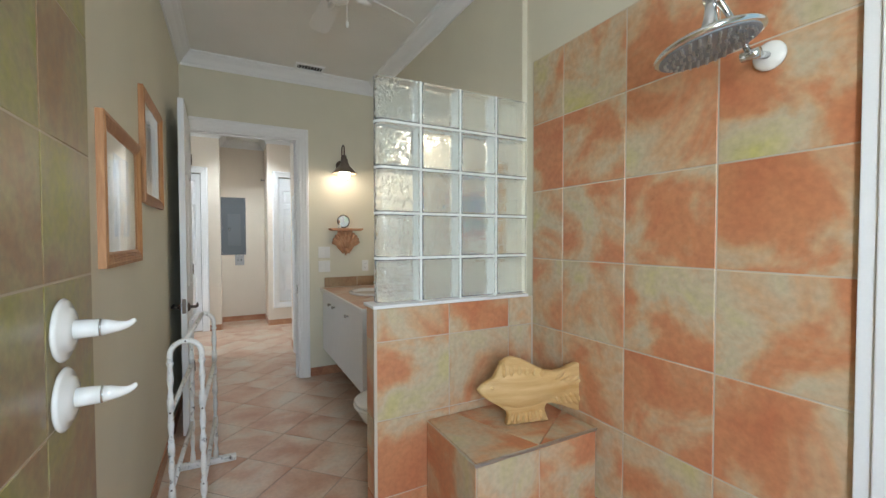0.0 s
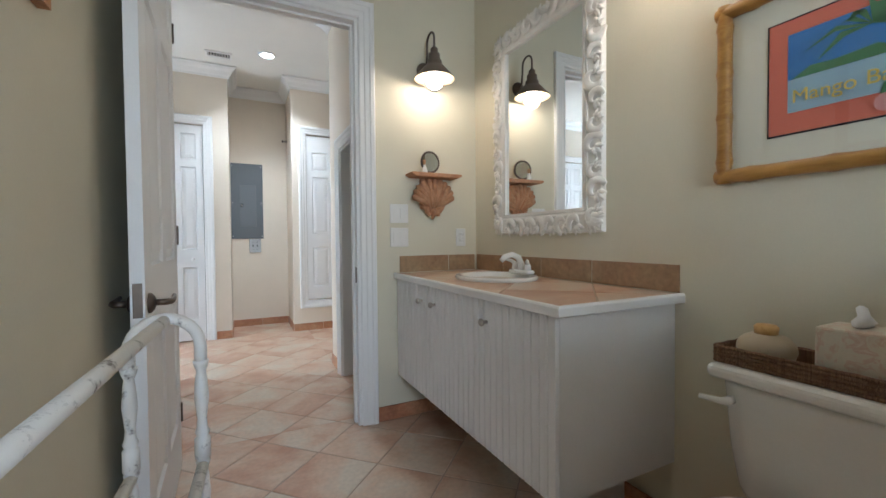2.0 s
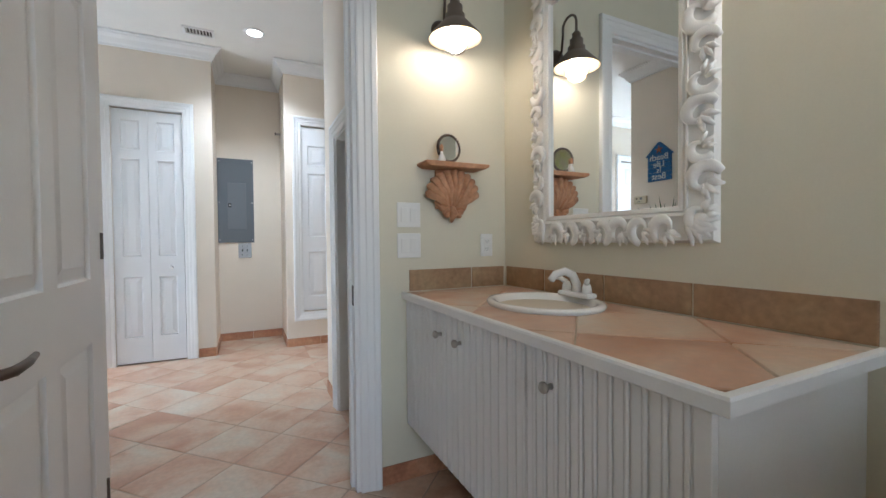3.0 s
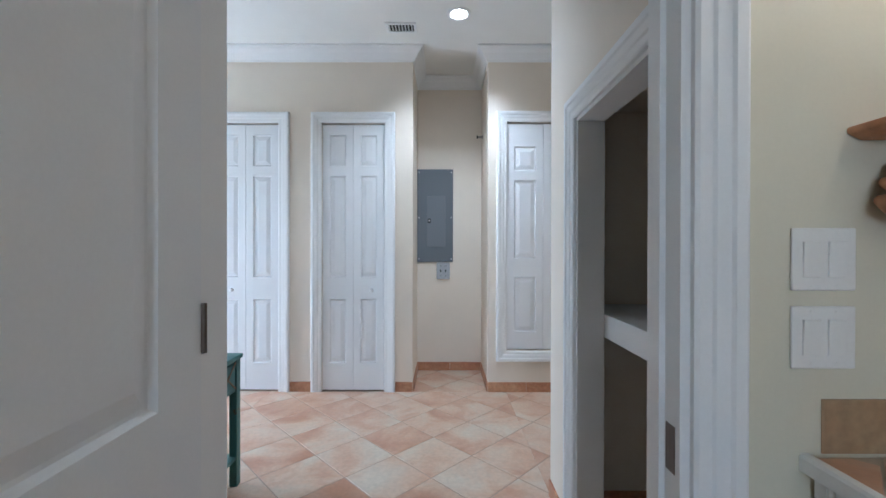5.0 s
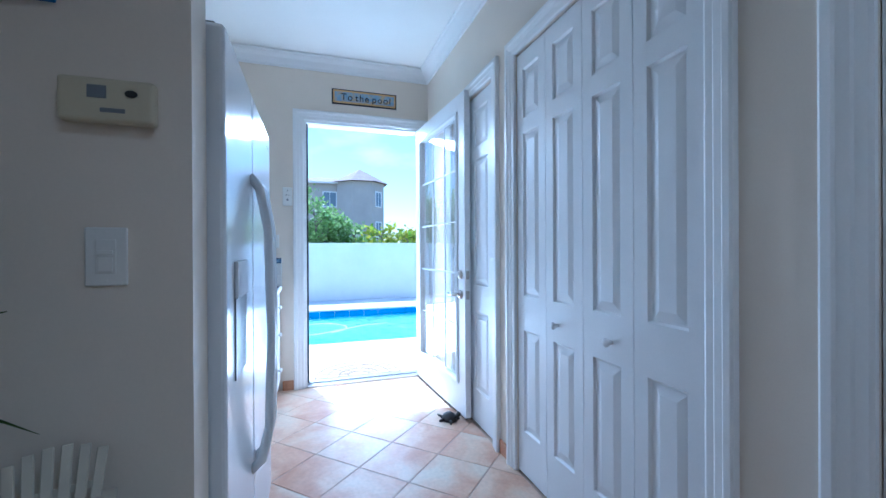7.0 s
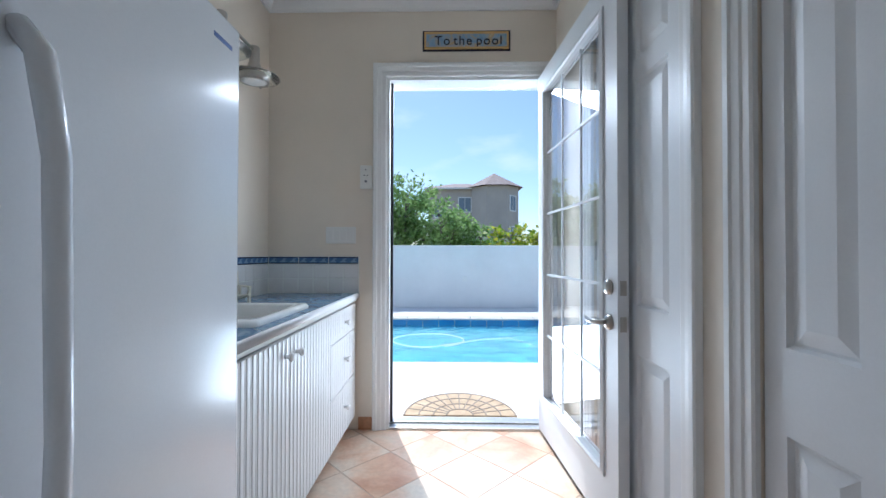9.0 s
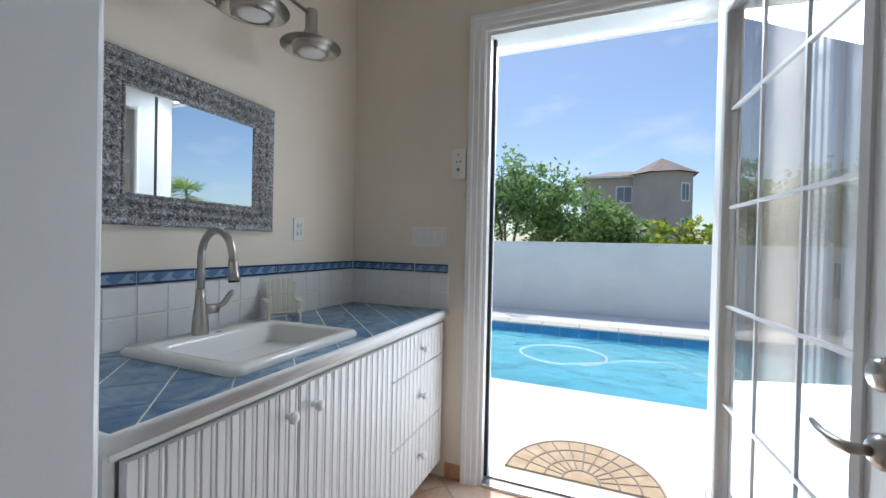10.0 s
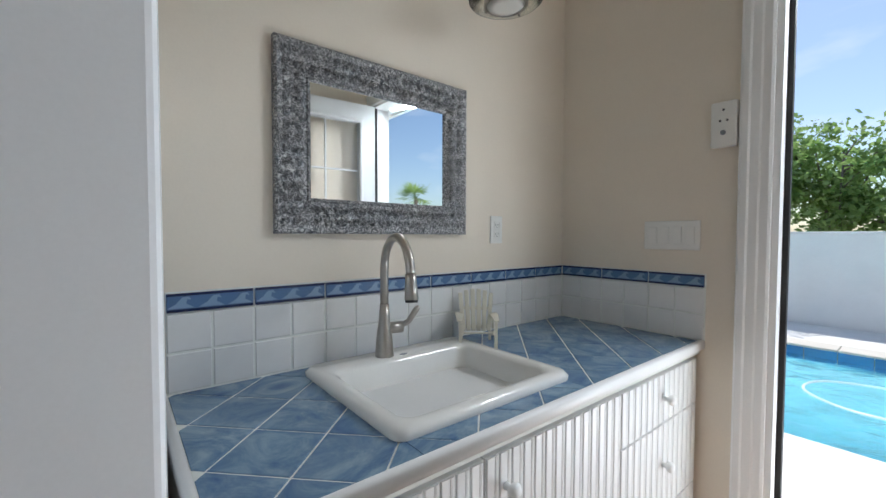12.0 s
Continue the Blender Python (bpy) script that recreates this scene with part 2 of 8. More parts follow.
def frame_sweep(profile, u0, u1, z0, z1, closed=False, m=None, bm=None):
    """A mitred frame round an opening u0..u1, z0..z1 in the plane y = 0: profile of (outward in the plane, out of the wall along -y)."""
    b = bmesh.new()
    corners = [(u0, z0, -1, -1 if closed else 0), (u0, z1, -1, 1), (u1, z1, 1, 1), (u1, z0, 1, -1 if closed else 0)]
    rings = [[b.verts.new((u + su * w, -d, z + sz * w)) for w, d in profile] for u, z, su, sz in corners]
    k = len(profile)
    pairs = list(zip(rings, rings[1:])) + ([(rings[-1], rings[0])] if closed else [])
    for r0, r1 in pairs:
        for i in range(k):
            b.faces.new((r0[i], r0[(i + 1) % k], r1[(i + 1) % k], r1[i]))
    if not closed:
        b.faces.new(rings[0])
        b.faces.new(rings[-1])
    if m is not None:
        bmesh.ops.transform(b, matrix=m, verts=b.verts)
    return b if bm is None else put(bm, b)


def frame_pieces(profile, u0, u1, z0, z1):
    """The four mitred lengths of a closed frame, one mesh each."""
    cs = [(u0, z0, -1, -1), (u0, z1, -1, 1), (u1, z1, 1, 1), (u1, z0, 1, -1)]
    out = []
    for a, c in zip(cs, cs[1:] + cs[:1]):
        b = bmesh.new()
        r0, r1 = [[b.verts.new((u + su * w, -d, z + sz * w)) for w, d in profile] for u, z, su, sz in (a, c)]
        k = len(profile)
        for i in range(k):
            b.faces.new((r0[i], r0[(i + 1) % k], r1[(i + 1) % k], r1[i]))
        b.faces.new(r0)
        b.faces.new(r1)
        out.append(b)
    return out


CASING = [(0.0, 0.0), (0.0, 0.012), (0.008, 0.016), (0.03, 0.016), (0.036, 0.02), (0.06, 0.022), (0.066, 0.027), (0.085, 0.027), (0.092, 0.022), (0.092, 0.0)]


def ring_path(points, profile, z):
    """A profile of (into the room, up) along a closed plan outline with the room on its left, mitred at the corners."""
    n = len(points)
    path = []
    for i in range(n):
        a, p, c = Vector(points[i - 1]), Vector(points[i]), Vector(points[(i + 1) % n])
        d0, d1 = (p - a).normalized(), (c - p).normalized()
        n0, n1 = Vector((-d0.y, d0.x)), Vector((-d1.y, d1.x))
        q = (n0 + n1) / (1 + n0.dot(n1))
        path.append((p.x, p.y, z, q.x, q.y))
    return sweep(profile, path, closed=True)


def on_wall(axis, face, out):
    """Local x along the wall, -y out of it. axis: the wall's normal axis; out: the sign of the way into the room."""
    if axis == "y":
        return pose(0, face, 0) if out < 0 else pose(0, face, 0, 0, 0, 180)
    return pose(face, 0, 0, 0, 0, 90) if out > 0 else pose(face, 0, 0, 0, 0, -90)


def at_wall(name, label, category, axis, face, out, u, z, group=""):
    """A thing hung on a wall, its origin at (u, z) on the wall's face."""
    ob = new(name)
    ob.empty_display_size = 0.1
    base = on_wall(axis, face, out)
    loc = {("y", -1): (u, face, z), ("y", 1): (u, face, z), ("x", 1): (face, u, z), ("x", -1): (face, u, z)}[(axis, out)]
    base.translation = Vector(loc)
    ob.matrix_world = base
    return tagged(ob, label, category, group)


def text_mesh(body, size, depth, m, name, material, parent, label="", align="CENTER", space=1.0):
    cu = bpy.data.curves.new(name, "FONT")
    cu.body, cu.size, cu.extrude, cu.align_x, cu.align_y = body, size, depth, align, "CENTER"
    cu.space_character = space
    tmp = new("tmp_text", cu)
    me = bpy.data.meshes.new_from_object(tmp.evaluated_get(bpy.context.evaluated_depsgraph_get()))
    bpy.data.objects.remove(tmp)
    bpy.data.curves.remove(cu)
    me.transform(m)
    me.materials.clear()
    me.materials.append(material)
    ob = new(name, me)
    ob.parent = parent
    if label:
        ob["label"] = label
    return ob


def drill(ob, cutter):
    """Cuts the cutter's shape out of a mesh for good."""
    md = ob.modifiers.new("cut", "BOOLEAN")
    md.operation, md.object, md.solver = "DIFFERENCE", cutter, "EXACT"
    bpy.context.view_layer.update()
    me = bpy.data.meshes.new_from_object(ob.evaluated_get(bpy.context.evaluated_depsgraph_get()))
    ob.modifiers.clear()
    ob.data = me


FACE_OUT = pose(0, 0, 0, 90, 0, 0)      # lays text in the plane y = 0, read from -y


def grid_solid(xs, zs, y0, y1, solid):
    """One connected board in x, z with holes: cell i, k is filled where solid(i, k)."""
    b = bmesh.new()
    vs = {}

    def v(i, k, y):
        if (i, k, y) not in vs:
            vs[(i, k, y)] = b.verts.new((xs[i], y, zs[k]))
        return vs[(i, k, y)]
    nx, nz_ = len(xs) - 1, len(zs) - 1

    def full(i, k):
        return 0 <= i < nx and 0 <= k < nz_ and solid(i, k)
    for i in range(nx):
        for k in range(nz_):
            if not full(i, k):
                continue
            b.faces.new((v(i, k, y0), v(i + 1, k, y0), v(i + 1, k + 1, y0), v(i, k + 1, y0)))
            b.faces.new((v(i, k, y1), v(i, k + 1, y1), v(i + 1, k + 1, y1), v(i + 1, k, y1)))
            for di, dk, e0, e1 in ((-1, 0, (i, k), (i, k + 1)), (1, 0, (i + 1, k), (i + 1, k + 1)), (0, -1, (i, k), (i + 1, k)), (0, 1, (i, k + 1), (i + 1, k + 1))):
                if not full(i + di, k + dk):
                    b.faces.new((v(*e0, y0), v(*e1, y0), v(*e1, y1), v(*e0, y1)))
    return b


def raised_panel(w, h, t):
    """A door panel with a sloped, raised field on both faces, centred in x, y, from z = 0."""
    b = bmesh.new()
    e, s = 0.014, 0.032
    for sg in (-1, 1):
        y0, y1 = sg * (t / 2 - 0.011), sg * (t / 2 - 0.003)
        rings = []
        for ins, y in ((0, sg * t / 2 * 0.98), (e * 0.5, y0), (e, y0), (e + s, y1)):
            rings.append([b.verts.new(c) for c in ((-w / 2 + ins, y, ins), (w / 2 - ins, y, ins), (w / 2 - ins, y, h - ins), (-w / 2 + ins, y, h - ins))])
        for r0, r1 in zip(rings, rings[1:]):
            for i in range(4):
                b.faces.new((r0[i], r0[(i + 1) % 4], r1[(i + 1) % 4], r1[i]))
        b.faces.new(rings[-1])
    return b


def panel_leaf(parent, w, h, t, cols, rows, stile, name="slab", mid=None):
    """Stiles and rails as one slab with holes, and each raised panel. rows: (rail, panel) heights from the bottom, last rail fills."""
    mid = stile if mid is None else mid
    pw = (w - 2 * stile - (cols - 1) * mid) / cols
    xs = [stile + i * (pw + mid) for i in range(cols)]
    ex, ez, z = [0], [0], 0
    for x in xs:
        ex += [x, x + pw]
    ex.append(w)
    spots = []
    for rail, pan in rows:
        ez += [z + rail, z + rail + pan]
        spots += [(x + pw / 2, z + rail, pan) for x in xs]
        z += rail + pan
    ez.append(h)
    leaf = part(name, grid_solid(ex, ez, -t / 2, t / 2, lambda i, k: not (i % 2 and k % 2)), DOOR, parent)
    shared = {}
    for x, zz, pan in spots:
        if pan not in shared:
            ob = part("panel", raised_panel(pw, pan, t), DOOR, leaf)
            shared[pan] = ob.data
        else:
            ob = new("panel", shared[pan])
            ob.parent = leaf
        ob.location = (x, 0, zz)
    return leaf


# ---- the shell: walls, ceiling, floor slab ----
CEIL = 2.98
XW, XE, XS = -0.08, 1.665, 1.697   # bathroom side walls, shower wall
YD = 4.17                      # bathroom face of the wall with the door
YB = 6.95                      # face of the wall with the closet doors
XP = -3.96                     # inner face of the wall with the pool door
YM = 4.97                      # wall behind the wet bar
XH, YH = -1.07, 5.62           # hall wall with the sign, and its end
XR, YR = 0.98, 5.48            # hall wall with the alcove, and its end
DOOR_X0, DOOR_X1, DOOR_Z = -0.042, 0.888, 2.34
POOL_Y0, POOL_Y1, POOL_Z = 5.79, 6.89, 2.41

setting("wall_west", boxes((XW - 0.12, XW, -0.9, YD, 0, CEIL)), WALL_BATH, "pale yellow painted bathroom wall")
setting("wall_east", boxes((XS, XE + 0.14, -0.9, 1.73, 0, CEIL), (XE, XE + 0.14, 1.73, YD, 0, CEIL)), WALL_BATH, "pale yellow painted bathroom wall")
# the opening is added, out of view, for the lamp behind it
setting("wall_south", boxes((XW - 0.12, 0.0, -1.02, -0.9, 0, CEIL), (0.9, XE + 0.14, -1.02, -0.9, 0, CEIL), (0.0, 0.9, -1.02, -0.9, 0, 0.9), (0.0, 0.9, -1.02, -0.9, 2.2, CEIL)), WALL_BATH, "plain painted shower wall")
setting("wall_bath_door", boxes((-1.19, DOOR_X0, YD, YD + 0.12, 0, CEIL), (DOOR_X1, XE + 0.6, YD, YD + 0.12, 0, CEIL),
                                (DOOR_X0, DOOR_X1, YD, YD + 0.12, DOOR_Z, CEIL)), WALL_BATH, "pale yellow wall with a doorway")
setting("wall_hall_sign", boxes((XH - 0.12, XH, YD + 0.12, YH, 0, CEIL)), WALL_HALL, "cream painted hall wall")
setting("wall_wet_bar", boxes((XP - 0.15, XH - 0.12, YM - 0.12, YM, 0, CEIL)), WALL_HALL, "cream painted wall behind the wet bar")
setting("wall_pool_door", boxes((XP - 0.15, XP, YM, POOL_Y0, 0, CEIL), (XP - 0.15, XP, POOL_Y1, YB + 0.12, 0, CEIL),
                                (XP - 0.15, XP, POOL_Y0, POOL_Y1, POOL_Z, CEIL)), WALL_HALL, "cream wall with the doorway to the pool")
C3 = (-3.24, -2.46)
C1 = (-2.155, -1.0)
C2 = (-0.625, -0.08)
NICHE = (0.165, 0.82, 7.57)
ND = (0.985, 1.62, 0.36, 2.345)
CZ = 2.335
setting("wall_closets", boxes((XP, C3[0], YB, YB + 0.12, 0, CEIL), (C3[1], C1[0], YB, YB + 0.12, 0, CEIL), (C1[1], C2[0], YB, YB + 0.12, 0, CEIL),
                              (C2[1], NICHE[0], YB, YB + 0.12, 0, CEIL, 0.0), (C3[0], C3[1], YB, YB + 0.12, CZ, CEIL),
                              (C1[0], C1[1], YB, YB + 0.12, CZ, CEIL), (C2[0], C2[1], YB, YB + 0.12, CZ, CEIL),
                              (XP, C2[1], YB + 0.12, YB + 0.16, 0, CEIL)), WALL_HALL, "cream wall with white closet doors")
setting("wall_niche", boxes((NICHE[0] - 0.1, NICHE[0], YB + 0.12, NICHE[2], 0, CEIL), (NICHE[1], NICHE[1] + 0.1, YB + 0.12, NICHE[2], 0, CEIL),
                            (NICHE[0] - 0.1, NICHE[1] + 0.1, NICHE[2], NICHE[2] + 0.1, 0, CEIL)), WALL_HALL, "cream walls of a shallow niche")
setting("wall_access_door", boxes((NICHE[1], ND[0], YB, YB + 0.12, 0, CEIL), (ND[1], 2.3, YB, YB + 0.12, 0, CEIL),
                                  (ND[0], ND[1], YB, YB + 0.12, 0, ND[2]), (ND[0], ND[1], YB, YB + 0.12, ND[3], CEIL),
                                  (NICHE[1] + 0.1, 2.3, YB + 0.12, YB + 0.16, 0, CEIL)), WALL_HALL, "cream wall with a raised access door")
AL = (4.43, 5.09, 1.785)
setting("wall_alcove", boxes((XR, XR + 0.11, YD + 0.12, AL[0], 0, CEIL), (XR, XR + 0.11, AL[1], YR, 0, CEIL), (XR, XR + 0.11, AL[0], AL[1], AL[2], CEIL),
                             (XR + 0.11, 2.3, YR - 0.1, YR, 0, CEIL), (2.18, 2.28, YD + 0.12, YR - 0.1, 0, CEIL), (2.2, 2.3, YR, YB, 0, CEIL),
                             (XR + 0.11, 2.18, YD + 0.12, YR - 0.1, AL[2] + 0.12, AL[2] + 0.2)), WALL_HALL, "cream hall wall with an open alcove")
setting("ceiling", boxes((XP - 0.15, 2.3, -1.02, NICHE[2] + 0.1, CEIL, CEIL + 0.15)), CEILING, "white painted flat ceiling")
setting("floor", boxes((XP, 2.3, -1.02, NICHE[2], -0.12, -0.002)), GROUT_FLOOR, "terracotta tile floor laid diagonally")


# ---- trim: crown, casings, jambs, tiles of floor and base ----
CROWN = [(0, 0), (0, -0.115), (0.014, -0.115), (0.018, -0.1), (0.03, -0.088), (0.05, -0.055), (0.075, -0.032), (0.082, -0.018), (0.095, -0.014), (0.095, 0)]
BATH = [(XW, -0.9), (XE, -0.9), (XE, YD), (XW, YD)]
HALL = [(XH, YD + 0.12), (XR, YD + 0.12), (XR, YR), (2.2, YR), (2.2, YB), (NICHE[1], YB), (NICHE[1], NICHE[2]), (NICHE[0], NICHE[2]),
        (NICHE[0], YB), (XP, YB), (XP, YM), (XH - 0.12, YM), (XH - 0.12, YH), (XH, YH)]
for outline, nm in ((BATH, "trim_crown_bath"), (HALL, "trim_crown_hall")):
    setting(nm, ring_path(outline, CROWN, CEIL - 0.001), TRIM, "white painted crown moulding")


def door_trim(name, axis, face, out, u0, u1, ztop, z0=0.0, closed=False, back=None):
    """Casing on the wall's face, flush jamb boards in the opening."""
    base = on_wall(axis, face, out)
    flip = {("y", -1): (u0, u1), ("y", 1): (-u1, -u0), ("x", 1): (u0, u1), ("x", -1): (-u1, -u0)}[(axis, out)]
    m = base
    ob = setting(name, frame_sweep(CASING, flip[0], flip[1], z0, ztop, closed, m), TRIM, "white moulded door casing")
    return ob


door_trim("trim_casing_bath", "y", YD, -1, DOOR_X0, DOOR_X1, DOOR_Z)
door_trim("trim_casing_bath_hall", "y", YD + 0.12, 1, DOOR_X0, DOOR_X1, DOOR_Z)
door_trim("trim_casing_pool", "x", XP, 1, POOL_Y0, POOL_Y1, POOL_Z)
door_trim("trim_casing_closet_1", "y", YB, -1, C1[0], C1[1], CZ)
door_trim("trim_casing_closet_2", "y", YB, -1, C2[0], C2[1], CZ)
door_trim("trim_casing_closet_3", "y", YB, -1, C3[0], C3[1], CZ)
door_trim("trim_casing_access", "y", YB, -1, ND[0], ND[1], ND[3], ND[2], True)
door_trim("trim_casing_alcove", "x", XR, -1, AL[0], AL[1], AL[2])
setting("trim_jamb_bath", boxes((DOOR_X0, DOOR_X0 + 0.018, YD, YD + 0.12, 0, DOOR_Z), (DOOR_X1 - 0.018, DOOR_X1, YD, YD + 0.12, 0, DOOR_Z),
                                (DOOR_X0 + 0.018, DOOR_X1 - 0.018, YD, YD + 0.12, DOOR_Z - 0.018, DOOR_Z),
                                (DOOR_X1 - 0.03, DOOR_X1 - 0.018, YD + 0.05, YD + 0.085, 0, DOOR_Z - 0.018),
                                (DOOR_X0 + 0.03, DOOR_X1 - 0.03, YD + 0.05, YD + 0.085, DOOR_Z - 0.03, DOOR_Z - 0.018)), TRIM, "white door jamb with stop")
setting("trim_jamb_pool", boxes((XP - 0.15, XP, POOL_Y0, POOL_Y0 + 0.02, 0, POOL_Z), (XP - 0.15, XP, POOL_Y1 - 0.02, POOL_Y1, 0, POOL_Z),
                                (XP - 0.15, XP, POOL_Y0 + 0.02, POOL_Y1 - 0.02, POOL_Z - 0.02, POOL_Z)), TRIM, "white exterior door jamb")
# second strip, on the hinge side, paints the shade of the open gap
setting("trim_weatherstrip", boxes((XP - 0.072, XP - 0.05, POOL_Y0 + 0.02, POOL_Y0 + 0.036, 0.03, POOL_Z - 0.02), (XP - 0.03, XP - 0.002, POOL_Y1 - 0.032, POOL_Y1 - 0.02, 0.03, POOL_Z - 0.02)), BLACK, "dark weatherstrip in the door jamb and a dark strip for the shaded hinge gap")
setting("trim_jamb_alcove", boxes((XR, XR + 0.11, AL[0], AL[0] + 0.015, 0, AL[2]), (XR, XR + 0.11, AL[1] - 0.015, AL[1], 0, AL[2]),
                                  (XR, XR + 0.11, AL[0] + 0.015, AL[1] - 0.015, AL[2] - 0.015, AL[2])), TRIM, "white jamb of the alcove")
ALU = metal("brushed_aluminium", (0.62, 0.61, 0.60), 0.38)
setting("trim_threshold", boxes((XP - 0.17, XP + 0.01, POOL_Y0 + 0.02, POOL_Y1 - 0.02, -0.003, 0.018, 0.004),
                                (XP - 0.1, XP - 0.06, POOL_Y0 + 0.02, POOL_Y1 - 0.02, 0.018, 0.03, 0.003)), ALU, "aluminium door threshold")

# --- base tiles along the walls ---
BASE_H, TILE = 0.085, 0.335


def base_run(parent, axis, face, out, u0, u1):
    """Base tiles in a row on one wall's face."""
    u = u0
    while u < u1 - 0.01:
        e = min(u + TILE, u1)
        a, c = u + 0.0015, e - 0.0015
        if axis == "y":
            b = box(a, c, min(face, face + out * 0.01), max(face, face + out * 0.01), 0.0, BASE_H, 0.002, seg=1)
        else:
            b = box(min(face, face + out * 0.01), max(face, face + out * 0.01), a, c, 0.0, BASE_H, 0.002, seg=1)
        part("base_tile", b, BASE_TILE, parent)
        u = e


baseboard = tagged(new("baseboard"), "row of terracotta base tiles along the walls", kind="structure")
W = 0.094
for row in (("x", XW, 1, 1.6, YD), ("y", YD, -1, DOOR_X1 + W, XE), ("x", XE, -1, 1.82, YD), ("x", XH, 1, YD + 0.12, YH),
            ("y", YH, 1, XH - 0.12, XH), ("y", YB, -1, C1[1] + W, C2[0] - W), ("y", YB, -1, C2[1] + W, NICHE[0]), ("y", YB, -1, C3[1] + W, C1[0] - W),
            ("x", NICHE[0], 1, YB, NICHE[2]), ("x", NICHE[1], -1, YB, NICHE[2]), ("y", NICHE[2], -1, NICHE[0], NICHE[1]), ("y", YB, -1, NICHE[1], 2.2),
            ("x", XR, -1, AL[1] + W, YR), ("y", YR, 1, XR, 2.2), ("x", XP, 1, 5.6, POOL_Y0 - W), ("y", YD + 0.12, 1, XH, DOOR_X0 - W),
            ("y", YR - 0.1, -1, XR + 0.11, 2.18)):
    base_run(baseboard, *row)


# --- windows and vents of the setting ---
# unseen window, added to house the lamp that lights the bathroom
window = tagged(new("window_1"), "white framed shower window added out of view to let light in", kind="structure")
part("window_frame", frame_sweep([(0, 0), (0, 0.03), (0.06, 0.03), (0.06, 0)], -0.9, 0.0, 0.9, 2.2, True, on_wall("y", -0.9, 1)), TRIM, window)
part("window_sash", boxes((0.0, 0.04, -1.0, -0.96, 0.9, 2.2), (0.86, 0.9, -1.0, -0.96, 0.9, 2.2), (0.04, 0.86, -1.0, -0.96, 0.9, 0.94),
                          (0.04, 0.86, -1.0, -0.96, 2.16, 2.2), (0.04, 0.86, -1.0, -0.96, 1.53, 1.57)), TRIM, window)
side = tagged(new("window_2"), "white framed shower side window closed by a pale blue panel", kind="structure")
part("window_frame", boxes((XS - 0.03, XS, 0.32, 0.395, 0.0, 2.6, 0.004), (XS - 0.022, XS, 0.395, 0.43, 0.0, 2.6, 0.003), (XS - 0.03, XS, -0.6, 0.32, 0.0, 0.1), (XS - 0.03, XS, -0.6, 0.32, 2.5, 2.6)), TRIM, side)
# added panel closes the window; its pale blue stands for the bluish daylight
part("blind", boxes((XS - 0.012, XS - 0.004, -0.6, 0.32, 0.1, 2.5)), painted("pale_blue_light_panel", (0.42, 0.60, 0.70), 0.6), side, "added panel, pale blue for the window's light")


# ---- bathroom: shower ----
PORCELAIN = painted("white_porcelain", (0.83, 0.82, 0.78), 0.12, 0.02, 160, 0.02, 0.6)
CHROME = metal("chrome", (0.78, 0.79, 0.80), 0.12)
NICKEL = metal("brushed_nickel", (0.50, 0.47, 0.43), 0.32)
BRONZE = metal("dark_bronze", (0.16, 0.13, 0.11), 0.42, 0.1)
MIRROR = mat("mirror_glass", 0.005, 1.0)[0]
MIRROR.node_tree.nodes["Principled BSDF"].inputs["Base Color"].default_value = (0.88, 0.90, 0.90, 1)
PALE_WOOD = wood("pale_carved_wood", (0.56, 0.33, 0.11), (0.74, 0.52, 0.24), 2.2, 0.55, 0)
OAK = wood("oak_frame_wood", (0.34, 0.15, 0.055), (0.52, 0.28, 0.12), 3.0, 0.45, 2)
BAMBOO = wood("bamboo_frame", (0.30, 0.14, 0.03), (0.50, 0.28, 0.07), 3.0, 0.35, 0)
MATBOARD = painted("cream_mat_board", (0.74, 0.72, 0.58), 0.8, 0.03)
PANE = glass("window_pane", (1, 1, 1), 0.0, 1.45)

KNEE = (0.835, 1.675, 1.79)              # end, front and back of the knee wall, before its tiles
BENCH = (1.075, 1.25)
knee = thing("knee_wall", "knee wall clad in mottled orange clay tiles", "knee wall")
part("core", boxes((KNEE[0], XE, KNEE[1], KNEE[2], 0, 1.07), (XE, XS, KNEE[1], 1.73, 0, 1.07)), GROUT, knee)
part("cap", box(KNEE[0] - 0.014, XE - 0.01, KNEE[1] - 0.014, KNEE[2] + 0.014, 1.07, 1.085, 0.004), TRIM, knee, "white capping strip")
part("edge_strip", box(KNEE[0] - 0.0105, KNEE[0] + 0.004, KNEE[1] - 0.0105, KNEE[1] + 0.004, 0.0, 1.07, 0.003), GROUT, knee)
bench = thing("shower_bench", "corner shower bench clad in mottled clay tiles", "bench")
part("core", boxes((BENCH[0], XS - 0.01, BENCH[1], KNEE[1] - 0.01, 0, 0.54)), GROUT, bench)
part("edge_strip", box(BENCH[0] - 0.011, XS - 0.01, BENCH[1] - 0.011, BENCH[1] - 0.001, 0.538, 0.551, 0.003), ALU, bench)

GLASS_BLOCK = glass("milky_green_wavy_glass", (0.97, 0.985, 0.95), 0.08, 1.35)
GBN, GBL = GLASS_BLOCK.node_tree.nodes, GLASS_BLOCK.node_tree.links
GBN["Principled BSDF"].inputs["Transmission Weight"].default_value = 0.94
bump(GBN, GBL, GBN["Principled BSDF"], noise_fac(GBN, GBL, coords(GBN, GBL), 30, 1, 0.4, 1.8), 0.55, 0.008)
MORTAR = painted("white_block_mortar", (0.80, 0.82, 0.78), 0.7, 0.05, 160, 0.3)


